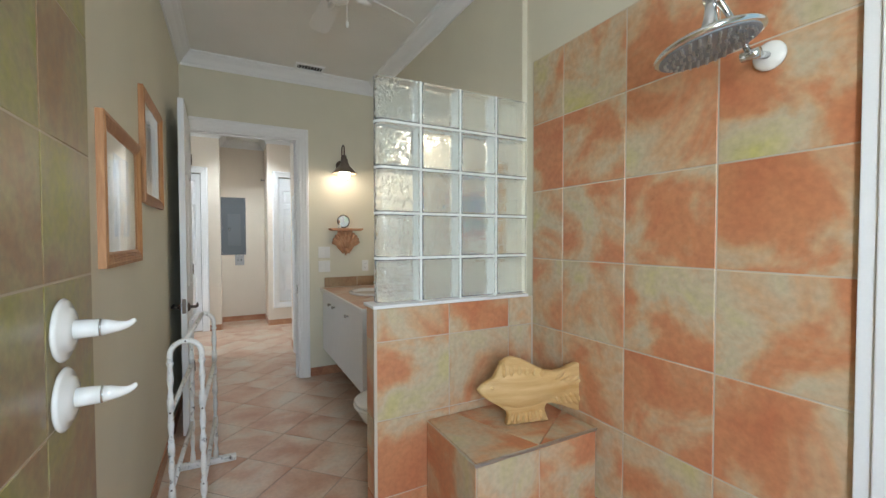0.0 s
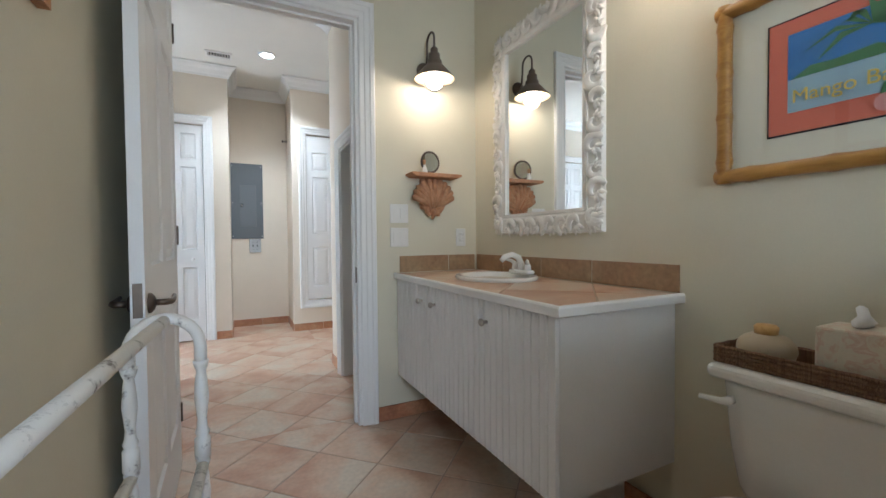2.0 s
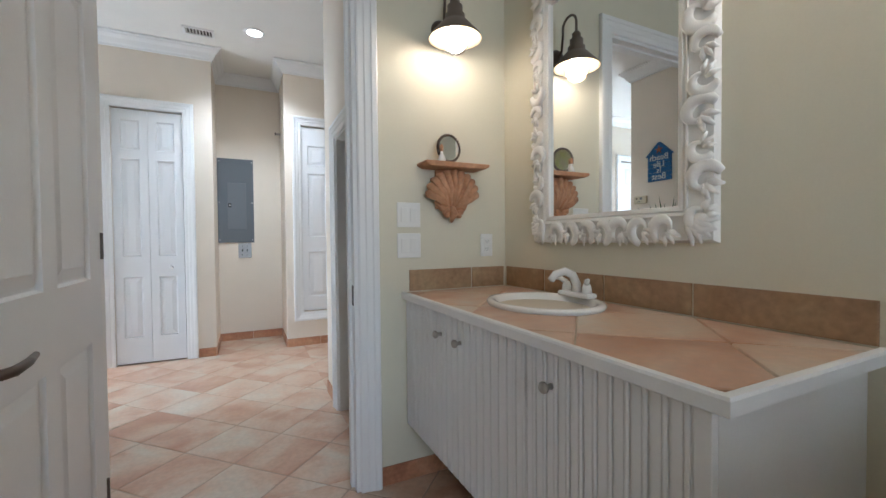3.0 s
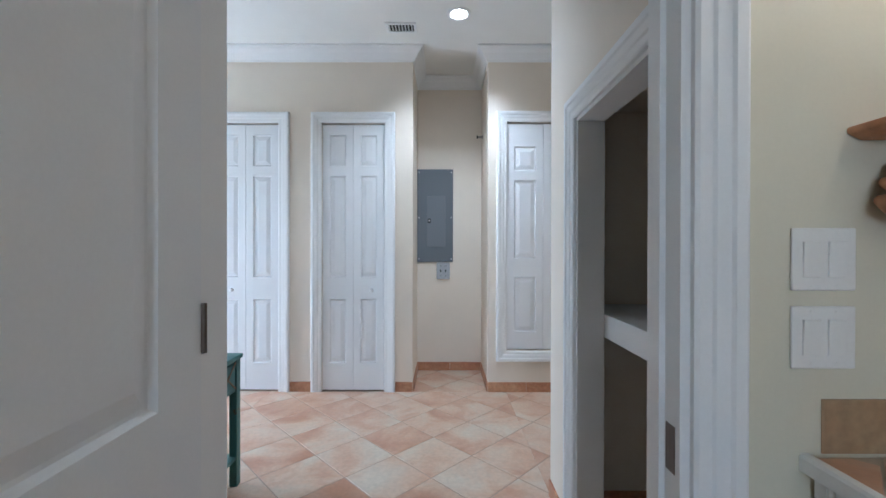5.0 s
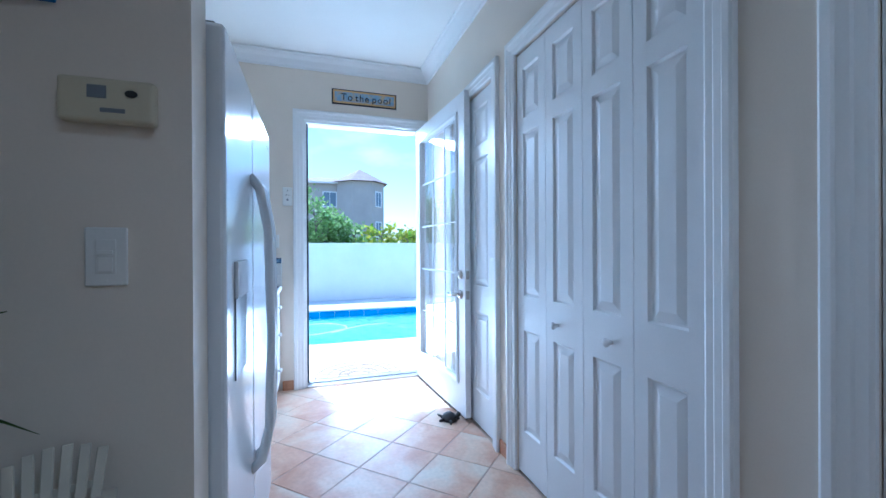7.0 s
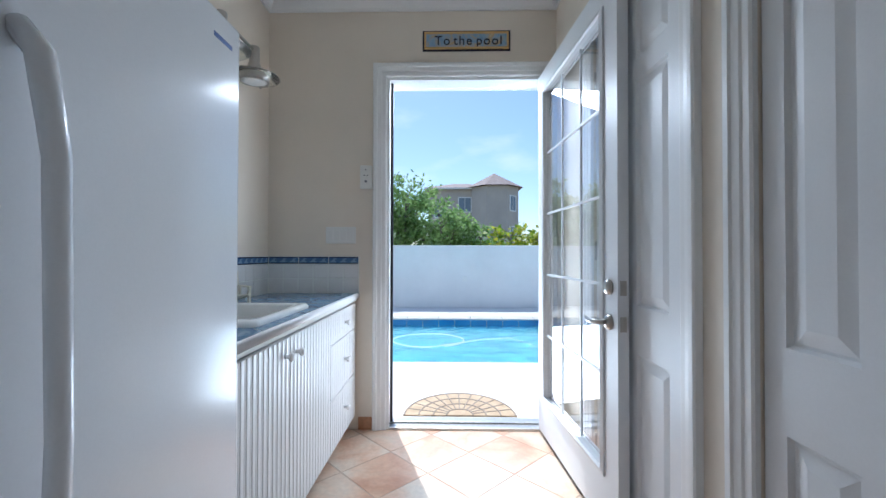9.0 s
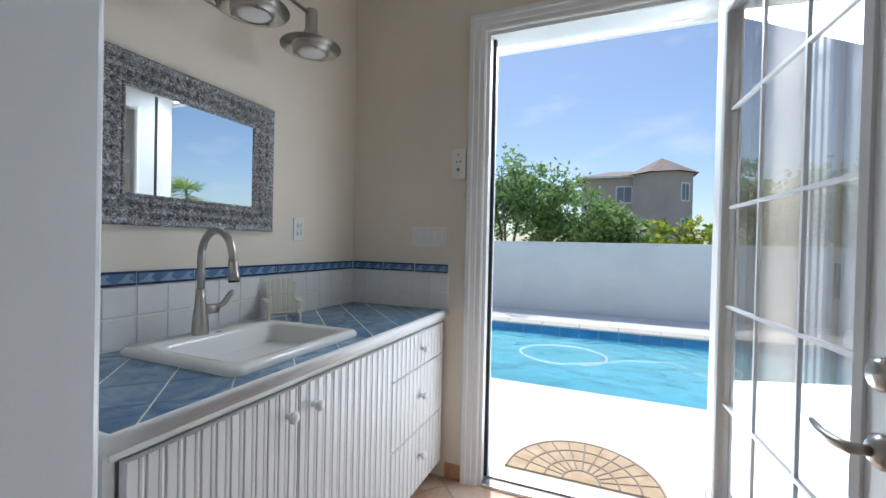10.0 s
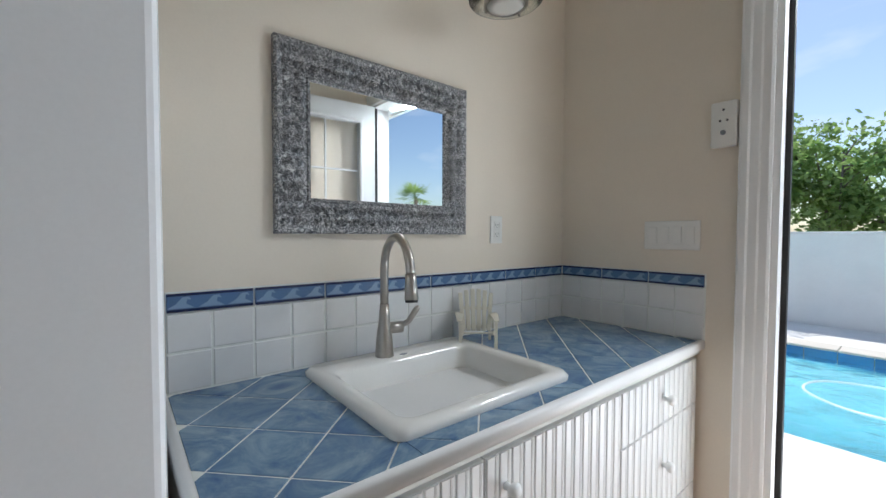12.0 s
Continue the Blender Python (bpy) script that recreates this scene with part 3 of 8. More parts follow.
def wavy_pane(path, z0, z1, seed, thick=0.006, step=0.0125):
    """A thick sheet of rippled glass along a plan path of (x, y, nx, ny), from z0 to z1."""
    b = bmesh.new()
    nz = max(2, int((z1 - z0) / step))
    outer, inner = [], []
    for k in range(nz + 1):
        z = z0 + (z1 - z0) * k / nz
        ro, ri = [], []
        for i, (x, y, nx, ny) in enumerate(path):
            edge = min(k, nz - k, i, len(path) - 1 - i)
            amp = 0.0 if edge == 0 else min(1, edge / 2)
            w = noise.noise((x * 46 + seed * 7.1, y * 46 + z * 12, z * 46)) * 0.0030 * amp
            ro.append(b.verts.new((x, y, z)))
            ri.append(b.verts.new((x - nx * (thick + w), y - ny * (thick + w), z)))
        outer.append(ro)
        inner.append(ri)
    for k in range(nz):
        for i in range(len(path) - 1):
            b.faces.new((outer[k][i], outer[k][i + 1], outer[k + 1][i + 1], outer[k + 1][i]))
            b.faces.new((inner[k][i], inner[k + 1][i], inner[k + 1][i + 1], inner[k][i + 1]))
    rim = [[outer[0], inner[0]], [outer[-1], inner[-1]]]
    for o, n_ in rim:
        for i in range(len(path) - 1):
            b.faces.new((o[i], o[i + 1], n_[i + 1], n_[i]))
    for i in (0, -1):
        for k in range(nz):
            b.faces.new((outer[k][i], outer[k + 1][i], inner[k + 1][i], inner[k][i]))
    return b


gbw = thing("glass_block_wall", "wall of clear wavy glass blocks in white mortar", "glass blocks", (0, 0, 0))
GX0, GX1, GY0, GY1, GZ0, GZ1 = 0.852, 1.664, 1.690, 1.775, 1.085, 2.08
BW, BH = 0.206, (GZ1 - GZ0) / 5
grid = bmesh.new()
for i in range(1, 5):
    x = GX0 + i * BW - 0.005
    if x < GX1:
        box(x, min(x + 0.010, GX1), GY0 - 0.001, GY1 + 0.001, GZ0, GZ1 - 0.004, bm=grid)
for k in range(1, 5):
    z = GZ0 + k * BH
    pts = [(GX0 + 0.045, GY0 - 0.001)] + [(GX0 + 0.042 + 0.043 * math.cos(a), (GY0 + GY1) / 2 + 0.0435 * math.sin(a)) for a in np.linspace(-math.pi / 2, -3 * math.pi / 2, 13)] + [(GX0 + 0.045, GY1 + 0.001)]
    b = bmesh.new()
    low = [b.verts.new((x, y, z - 0.005)) for x, y in pts + [(GX1, GY1 + 0.001), (GX1, GY0 - 0.001)]]
    f = b.faces.new(low)
    r = bmesh.ops.extrude_face_region(b, geom=[f])
    bmesh.ops.translate(b, verts=[v for v in r["geom"] if isinstance(v, bmesh.types.BMVert)], vec=(0, 0, 0.010))
    put(grid, b)
part("mortar_grid", grid, MORTAR, gbw, "white mortar joints")
for k in range(5):
    z0, z1 = GZ0 + k * BH + 0.006, GZ0 + (k + 1) * BH - 0.006
    for i in range(4):
        x0, x1 = GX0 + i * BW + 0.006, min(GX0 + (i + 1) * BW - 0.006, GX1 - 0.004)
        bm = bmesh.new()
        if i == 0:
            cx, cy, rr = GX0 + 0.0425, (GY0 + GY1) / 2, (GY1 - GY0) / 2
            path = [(x, GY0, 0, -1) for x in np.linspace(x1, cx, 13)]
            path += [(cx + rr * math.cos(a), cy + rr * math.sin(a), math.cos(a), math.sin(a)) for a in np.linspace(-math.pi / 2, -3 * math.pi / 2, 13)[1:]]
            path += [(x, GY1, 0, 1) for x in np.linspace(cx, x1, 13)[1:]]
            put(bm, wavy_pane(path, z0, z1, k * 4 + i))
        else:
            put(bm, wavy_pane([(x, GY0, 0, -1) for x in np.linspace(x0, x1, 16)], z0, z1, k * 4 + i))
            put(bm, wavy_pane([(x, GY1, 0, 1) for x in np.linspace(x0, x1, 16)], z0, z1, 50 + k * 4 + i))
        g = part("glass_block", bm, GLASS_BLOCK, gbw, smooth=True)
        g.visible_shadow = False


# carved fish on the bench
def fish():
    """A thin carved plate for the fins, tail and foot, with a rounded body on it."""
    edge = [(-0.175, 0.160), (-0.150, 0.185), (-0.120, 0.205), (-0.100, 0.255), (-0.078, 0.283), (-0.055, 0.290), (-0.030, 0.280), (0.0, 0.262), (0.03, 0.242), (0.065, 0.220), (0.10, 0.212),
            (0.135, 0.218), (0.17, 0.236), (0.205, 0.246), (0.245, 0.240), (0.252, 0.226), (0.238, 0.200), (0.222, 0.168), (0.210, 0.138), (0.222, 0.108), (0.232, 0.070), (0.236, 0.036), (0.222, 0.018),
            (0.185, 0.030), (0.13, 0.060), (0.09, 0.076), (0.07, 0.076), (0.062, 0.055), (0.068, 0.030), (0.078, 0.0), (-0.075, 0.0), (-0.068, 0.035), (-0.075, 0.06), (-0.10, 0.082), (-0.14, 0.115), (-0.165, 0.14)]
    b = bmesh.new()
    n_ = len(edge)
    c = Vector((0.0, 0.15))
    rings = [[b.verts.new((c.x + (x - c.x) * s, y, c.y + (z - c.y) * s)) for x, z in edge] for s, y in ((0.93, -0.016), (0.985, -0.013), (1.0, -0.006), (1.0, 0.006), (0.985, 0.013), (0.93, 0.016))]
    for r0, r1 in zip(rings, rings[1:]):
        for i in range(n_):
            b.faces.new((r0[i], r0[(i + 1) % n_], r1[(i + 1) % n_], r1[i]))
    b.faces.new(rings[0])
    b.faces.new(rings[-1])
    body = []
    for x, z, ry, rz in ((-0.172, 0.158, 0.004, 0.004), (-0.160, 0.156, 0.013, 0.024), (-0.13, 0.152, 0.022, 0.048), (-0.09, 0.148, 0.029, 0.072), (-0.04, 0.146, 0.033, 0.086), (0.02, 0.144, 0.032, 0.080), (0.08, 0.142, 0.027, 0.062), (0.13, 0.140, 0.021, 0.040), (0.17, 0.138, 0.014, 0.018)):
        body.append([b.verts.new((x, ry * math.cos(a), z + rz * math.sin(a))) for a in (2 * math.pi * k / 24 for k in range(24))])
    for r0, r1 in zip(body, body[1:]):
        for k in range(24):
            b.faces.new((r0[k], r0[(k + 1) % 24], r1[(k + 1) % 24], r1[k]))
    b.faces.new(body[0])
    b.faces.new(body[-1])
    rays = [(-0.085 + 0.026 * i, 0.208 - 0.004 * i, -0.09 + 0.029 * i, 0.268 - 0.0085 * i) for i in range(6)] + [(0.10 + 0.018 * i, 0.178 - 0.006 * i, 0.135 + 0.018 * i, 0.212 - 0.010 * i) for i in range(5)]
    rays += [(0.10 + 0.018 * i, 0.104 + 0.003 * i, 0.12 + 0.021 * i, 0.072 - 0.004 * i) for i in range(5)] + [(-0.05 + 0.019 * i, 0.052, -0.06 + 0.0225 * i, 0.006) for i in range(6)]
    for x0, z0, x1, z1 in rays:
        for sg in (-1, 1):
            tube([(x0, sg * 0.015, z0), ((x0 + x1) / 2, sg * 0.0155, (z0 + z1) / 2), (x1, sg * 0.012, z1)], [0.004, 0.009, 0.006], 6, b)
    for sg in (-1, 1):
        lathe([(0.0, 0.005), (0.004, 0.0045), (0.0065, 0.001), (0.0065, -0.006)], 12, pose(-0.128, sg * 0.026, 0.168, -90 * sg, 0, 0), b)
    return b


fish_ob = tagged(link("fish_sculpture", fish(), PALE_WOOD, None, smooth=False), "carved pale wooden fish standing on the tiled bench", "fish sculpture")
fish_ob.matrix_world = pose(1.452, 1.43, 0.551, 0, 0, -14) @ Matrix.Diagonal((1.33, 1.1, 1.04, 1))
for p in fish_ob.data.polygons:
    p.use_smooth = True

# shower head on its arm
sh = at_wall("rain_shower", "round chrome rain shower head on a jointed arm", "shower", "x", XS - 0.009, -1, 0.63, 1.90)
part("flange", lathe([(0, 0), (0.042, 0), (0.042, 0.006), (0.036, 0.012), (0.018, 0.02), (0, 0.02)], 28, pose(0, 0, 0, 90, 0, 0)), PORCELAIN, sh, "white wall flange", True)
part("pipe", tube([(0, -0.01, 0), (0, -0.06, -0.008), (0, -0.11, -0.02)], 0.011, 10), CHROME, sh, "", True)
part("knuckle", tube([(-0.02, -0.11, -0.02), (0.025, -0.11, -0.02)], 0.015, 12), CHROME, sh, "", True)
part("swivel_arm", tube([(0.0, -0.11, -0.02), (0.0, -0.19, 0.05), (0.0, -0.275, 0.095)], 0.0085, 10), CHROME, sh, "", True)
part("knuckle", tube([(-0.028, -0.275, 0.095), (0.028, -0.275, 0.095)], 0.014, 12), CHROME, sh, "", True)
part("swivel_joint", lathe([(0, 0), (0.022, 0), (0.024, 0.02), (0.017, 0.05), (0.012, 0.10), (0, 0.10)], 16, pose(-0.006, -0.29, -0.012)), CHROME, sh, "", True)
HEAD = pose(-0.01, -0.295, -0.035, 9, -9, 0) @ Matrix.Diagonal((1.2, 1.2, 1.1, 1))
part("head_shell", lathe([(0, 0.03), (0.03, 0.03), (0.05, 0.02), (0.1, 0.012), (0.105, 0.006), (0.105, 0), (0.1, -0.003), (0, -0.003)], 40, HEAD), CHROME, sh, "", True)
FACE_GREY = painted("grey_spray_face", (0.20, 0.22, 0.24), 0.35)
part("spray_face", lathe([(0, -0.0035), (0.096, -0.0035), (0.096, -0.006), (0, -0.006)], 40, HEAD), FACE_GREY, sh, "grey spray face")
nz = bmesh.new()
for rr, cnt in ((0.0, 1), (0.02, 7), (0.036, 13), (0.052, 18), (0.068, 24), (0.084, 30)):
    for i in range(cnt):
        a = 2 * math.pi * i / cnt
        lathe([(0.0036, 0.002), (0.003, -0.006), (0, -0.007)], 6, HEAD @ pose(rr * math.cos(a), rr * math.sin(a), -0.006), nz)
part("nozzles", nz, ALU, sh, "pale rubber nozzles")

# shower taps
for z in (1.152, 0.985):
    tap = at_wall("shower_tap", "white porcelain lever shower tap on the tiled wall", "shower tap", "x", XW + 0.009, 1, 1.3, z, "shower taps")
    part("escutcheon", lathe([(0, 0), (0.074, 0), (0.077, 0.005), (0.07, 0.012), (0.055, 0.014), (0.05, 0.022), (0.03, 0.026), (0, 0.026)], 36, pose(0, 0, 0, 90, 0, 0)), PORCELAIN, tap, "", True)
    part("stem", tube([(0, -0.02, 0), (0, -0.075, 0)], [0.024, 0.021], 18), PORCELAIN, tap, "", True)
    part("ring", tube([(0, -0.074, 0), (0, -0.078, 0)], 0.0215, 18), CHROME, tap, "", True)
    part("lever", tube([(0, -0.078, 0), (0.001, -0.092, 0.0), (0.003, -0.110, -0.001), (0.005, -0.126, 0.001), (0.006, -0.136, 0.006), (0.006, -0.142, 0.012), (0.006, -0.144, 0.014)],
                       [0.0205, 0.018, 0.0135, 0.0095, 0.0075, 0.006, 0.002], 16), PORCELAIN, tap, "", True)

# --- framed pictures on the west wall ---


def art_material(name, stops, scale):
    m, n, l, b = mat(name, 0.5)
    v = coords(n, l)
    f = noise_fac(n, l, v, scale, 4, 0.6, 1.4)
    l.new(ramp(n, l, f, stops), b.inputs["Base Color"])
    return m


ART_A = art_material("seascape_print", [(0.3, (0.12, 0.25, 0.42)), (0.45, (0.30, 0.45, 0.58)), (0.55, (0.55, 0.60, 0.60)), (0.7, (0.50, 0.38, 0.22))], 7)
ART_B = art_material("boat_print", [(0.3, (0.05, 0.10, 0.14)), (0.5, (0.14, 0.25, 0.32)), (0.62, (0.35, 0.30, 0.20)), (0.75, (0.55, 0.45, 0.30))], 11)
REEDED = [(0, 0), (0, 0.012), (0.006, 0.014), (0.010, 0.02), (0.014, 0.017), (0.019, 0.022), (0.024, 0.019), (0.029, 0.024), (0.034, 0.021), (0.039, 0.025), (0.045, 0.022), (0.052, 0.022), (0.052, 0)]
for u, zc, w, hh, art, aw, ah in ((1.96, 1.53, 0.60, 0.51, ART_A, 0.24, 0.30), (2.66, 1.82, 0.60, 0.55, ART_B, 0.24, 0.30)):
    pic = at_wall("framed_picture", "framed print in a reeded oak frame on the wall", "picture", "x", XW, 1, u, zc, "prints by the shower")
    for b in frame_pieces(REEDED, -w / 2 + 0.052, w / 2 - 0.052, -hh / 2 + 0.052, hh / 2 - 0.052):
        part("frame_rail", b, OAK, pic)
    part("mat_board", boxes((-w / 2 + 0.05, w / 2 - 0.05, -0.006, 0, -hh / 2 + 0.05, hh / 2 - 0.05)), MATBOARD, pic, "cream mat board")
    part("print", boxes((-aw / 2, aw / 2, -0.008, -0.006, -ah / 2, ah / 2)), art, pic, "printed seaside picture")
    gl = part("glazing", boxes((-w / 2 + 0.05, w / 2 - 0.05, -0.012, -0.010, -hh / 2 + 0.05, hh / 2 - 0.05)), PANE, pic, "clear glass")
    gl.visible_shadow = False


# --- quilt rack ---
def worn_paint(name):
    m, n, l, b = mat(name, 0.5)
    v = coords(n, l)
    f = noise_fac(n, l, v, 26, 6, 0.7)
    l.new(ramp(n, l, f, [(0.33, (0.12, 0.10, 0.09)), (0.39, (0.55, 0.54, 0.52)), (0.45, (0.78, 0.77, 0.74))]), b.inputs["Base Color"])
    bump(n, l, b, f, 0.4, 0.003)
    return m


WORN = worn_paint("distressed_white_paint")
rack = thing("quilt_rack", "distressed white turned-wood quilt rack with two arches", "rack", (0.125, 2.47, 0), -2)
TURN = [(0.0145, 0), (0.0145, 0.045), (0.010, 0.05), (0.0135, 0.06), (0.010, 0.07), (0.0085, 0.09), (0.0135, 0.14), (0.011, 0.18), (0.0085, 0.2), (0.0135, 0.215), (0.010, 0.225)]
for y0, nm in ((-0.36, "near"), (0.36, "far")):
    for x in (-0.06, 0.06):
        prof = [(r, z) for k in range(4) for r, z in [(q, 0.035 + k * 0.2 + h_ * 0.2 / 0.225) for q, h_ in TURN]][:-1]
        part("post", lathe([(0, 0.035)] + prof + [(0.015, 0.835), (0, 0.835)], 12, pose(x, y0, 0)), WORN, rack, "", True)
    part("arch", tube([(-0.06, y0, 0.82)] + [(x, y0, z) for x, z in arc(0, 0.865, 0.06, 180, 0, 12)] + [(0.06, y0, 0.82)], 0.0115, 12), WORN, rack, "", True)
    part("foot", box(-0.17, 0.17, y0 - 0.022, y0 + 0.022, 0.0, 0.035, 0.008), WORN, rack)
    for x in (-0.06, 0.06):
        for z in (0.28, 0.62):
            part("bolt", tube([(x, y0 - 0.017, z), (x, y0 - 0.0195, z)], 0.004, 8), BRONZE, rack)
    part("bolt", tube([(0, y0 - 0.0165, 0.925), (0, y0 - 0.0185, 0.925)], 0.004, 8), BRONZE, rack)
for x, z in ((0, 0.922), (-0.06, 0.62), (0.06, 0.62), (-0.06, 0.28), (0.06, 0.28)):
    part("rail", tube([(x, -0.36, z), (x, 0.36, z)], 0.011, 10), WORN, rack, "", True)


# ---- bathroom: door, vanity, mirror, lamps, toilet ----
def lever_set(parent, x, z, t, way, material, tip=0.11):
    """Lever, rose on both faces of a leaf of thickness t centred on y = 0; way: +1 or -1 along x for the lever."""
    for sg in (-1, 1):
        rose = part("handle_rose", lathe([(0, 0), (0.031, 0), (0.031, 0.006), (0.022, 0.014), (0.012, 0.018), (0, 0.018)], 22, pose(x, sg * t / 2, z, 90 if sg < 0 else -90, 0, 0)), material, parent, "", True)
        part("lever", tube([(x, sg * (t / 2 + 0.016), z), (x, sg * (t / 2 + 0.045), z), (x + way * 0.02, sg * (t / 2 + 0.055), z), (x + way * 0.07, sg * (t / 2 + 0.056), z + 0.002), (x + way * tip, sg * (t / 2 + 0.054), z + 0.008)],
                           [0.010, 0.010, 0.010, 0.0085, 0.006], 10), material, rose, "", True)


door = thing("door_bathroom", "open white six-panel door with bronze lever", "door", (DOOR_X0 + 0.024, YD - 0.012, 0.008), -88.4)
bl = panel_leaf(door, 0.86, 2.32, 0.036, 2, [(0.235, 0.56), (0.20, 0.86), (0.085, 0.25)], 0.115, mid=0.09)
lever_set(door, 0.80, 0.885, 0.036, -1, BRONZE)
part("latch_plate", box(0.86, 0.8615, -0.012, 0.012, 0.85, 0.95, 0.0005), BRONZE, door)
for z in (0.25, 1.1, 2.05):
    part("hinge", tube([(-0.004, 0.02, z - 0.045), (-0.004, 0.02, z + 0.045)], 0.006, 8), BRONZE, door)
tagged(link("strike_plate", box(DOOR_X1 - 0.0195, DOOR_X1 - 0.018, YD + 0.015, YD + 0.045, 0.83, 0.92, 0.0005), BRONZE), "bronze strike plate on the door jamb", "strike plate")


def bead_front(name, w, h, parent, m, t=0.018, pitch=0.042):
    """A board with vertical bead strips, x from 0 to w, z from 0 to h, front at y = -t, at the world pose m."""
    d = part(name, box(0, w, -t + 0.004, 0, 0, h), CAB, parent)
    d.matrix_world = m
    n_ = max(1, round(w / pitch))
    p = w / n_
    me = None
    for i in range(n_):
        if me is None:
            prof = [(0.0025, 0), (0.0025, 0.0035), (0.004, 0.0045), (p - 0.016, 0.0045), (p - 0.0145, 0.002), (p - 0.013, 0.0045), (p - 0.0085, 0.0055), (p - 0.0045, 0.004), (p - 0.0035, 0)]
            b = bmesh.new()
            lo, hi = [[b.verts.new((x, -t + 0.004 - d_, z)) for x, d_ in prof] for z in (0.0015, h - 0.0015)]
            for a, c in zip(range(len(prof)), list(range(1, len(prof))) + [0]):
                b.faces.new((lo[a], lo[c], hi[c], hi[a]))
            b.faces.new(lo)
            b.faces.new(hi)
            s = part("bead_strip", b, CAB, d)
            me = s.data
        else:
            s = new("bead_strip", me)
            s.parent = d
        s.location = (i * p, 0, 0)
    return d


CAB = painted("white_cabinet_paint", (0.80, 0.80, 0.79), 0.38, 0.03)
VX, VY0, VZ0, VZ1 = 1.125, 2.795, 0.265, 0.846
van = thing("vanity_cabinet", "white beadboard wall-hung vanity cabinet", "vanity", (0, 0, 0))
part("body", boxes((VX, XE, VY0, VY0 + 0.018, VZ0, VZ1), (VX, XE, VY0 + 0.018, YD, VZ0, VZ0 + 0.018), (VX, VX + 0.018, VY0 + 0.018, YD, VZ0 + 0.018, VZ0 + 0.03),
                   (VX, VX + 0.018, VY0 + 0.018, YD, VZ1 - 0.03, VZ1), (XE - 0.02, XE, VY0 + 0.018, YD, VZ0 + 0.018, VZ1), (VX, XE, YD - 0.018, YD, VZ0 + 0.018, VZ1)), CAB, van)
van_front = pose(VX, 0, 0, 0, 0, -90)
splits = [VY0 + 0.03, 3.27, 3.745, YD - 0.005]
for a, c in zip(splits, splits[1:]):
    bead_front("door", c - a - 0.004, VZ1 - VZ0 - 0.006, van, van_front @ pose(-c + 0.002, 0, VZ0 + 0.003))
for y in (3.17, 3.632, 3.787):
    k = part("knob", lathe([(0, 0), (0.008, 0), (0.006, 0.012), (0.014, 0.02), (0.015, 0.027), (0.009, 0.033), (0, 0.034)], 16, pose(VX - 0.019, y, 0.762, 0, -90, 0)), NICKEL, van, "nickel knob", True)
part("corner_post", box(VX - 0.018, VX, VY0, VY0 + 0.03, VZ0, VZ1, 0.002), CAB, van)
tagged(link("pipe_cover", boxes((1.42, XE, 3.0, 3.55, 0.0, VZ0)), TRIM), "white boxed-in pipe under the vanity", "pipe cover")
top = thing("vanity_countertop", "terracotta tiled countertop with white edging", "countertop")
CT = 0.878
part("slab", boxes((VX - 0.02, XE, VY0 - 0.02, YD, VZ1, CT - 0.006)), GROUT, top)
EDGE = [(0, 0.016), (0.014, 0.016), (0.017, 0.018), (0.0175, 0.043), (0.0145, 0.0485), (0.006, 0.050), (0, 0.0495)]
part("edge_trim", sweep(EDGE, [(VX - 0.02, YD, CT - 0.047, -1, 0), (VX - 0.02, VY0 - 0.02, CT - 0.047, -1, -1), (XE, VY0 - 0.02, CT - 0.047, 0, -1)]), TRIM, top, "white moulded edging")

# round drop-in basin
SBX, SBY = 1.42, 3.575
basin_hole = link("basin_hole", lathe([(0, -0.3), (0.19, -0.3), (0.19, 0.3), (0, 0.3)], 40, pose(SBX, SBY, CT), None, 1, 1), GROUT)
basin_hole.data.transform(Matrix.Translation((SBX, SBY, 0)) @ Matrix.Diagonal((0.92, 1.1, 1, 1)) @ Matrix.Translation((-SBX, -SBY, 0)))
drill(top.children[0], basin_hole)
drill(van.children[0], basin_hole)
sink = thing("wash_basin", "oval white drop-in wash basin", "sink", (SBX, SBY, CT))
part("basin", lathe([(0.205, 0.0), (0.212, 0.010), (0.207, 0.018), (0.195, 0.02), (0.180, 0.016), (0.165, -0.02), (0.13, -0.09), (0.05, -0.12), (0.018, -0.122), (0, -0.122)], 48, None, None, 0.92, 1.1), PORCELAIN, sink, "", True)
part("drain", lathe([(0, -0.119), (0.022, -0.119), (0.022, -0.1215), (0, -0.1215)], 20), CHROME, sink)
fau = thing("basin_faucet", "white two-handle basin faucet", "faucet", (1.58, 3.575, CT + 0.018), 180)
WHITE_METAL = painted("white_enamel", (0.84, 0.84, 0.82), 0.18, 0.02, 160, 0.02, 0.6)
part("base", box(-0.026, 0.026, -0.08, 0.08, 0, 0.02, 0.008), WHITE_METAL, fau)
part("spout", tube([(0, 0, 0.01), (0, 0, 0.05), (0.02, 0, 0.085), (0.06, 0, 0.1), (0.105, 0, 0.09), (0.125, 0, 0.07)], [0.02, 0.017, 0.016, 0.015, 0.014, 0.013], 14), WHITE_METAL, fau, "", True)
for y in (-0.052, 0.052):
    hb = part("handle", lathe([(0, 0.015), (0.02, 0.015), (0.017, 0.04), (0.012, 0.055), (0, 0.058)], 16, pose(0, y, 0)), WHITE_METAL, fau, "", True)
    part("lever", tube([(0, y, 0.052), (0.015, y * 1.3, 0.066), (0.04, y * 1.9, 0.074)], [0.011, 0.010, 0.006], 10), WHITE_METAL, hb, "", True)


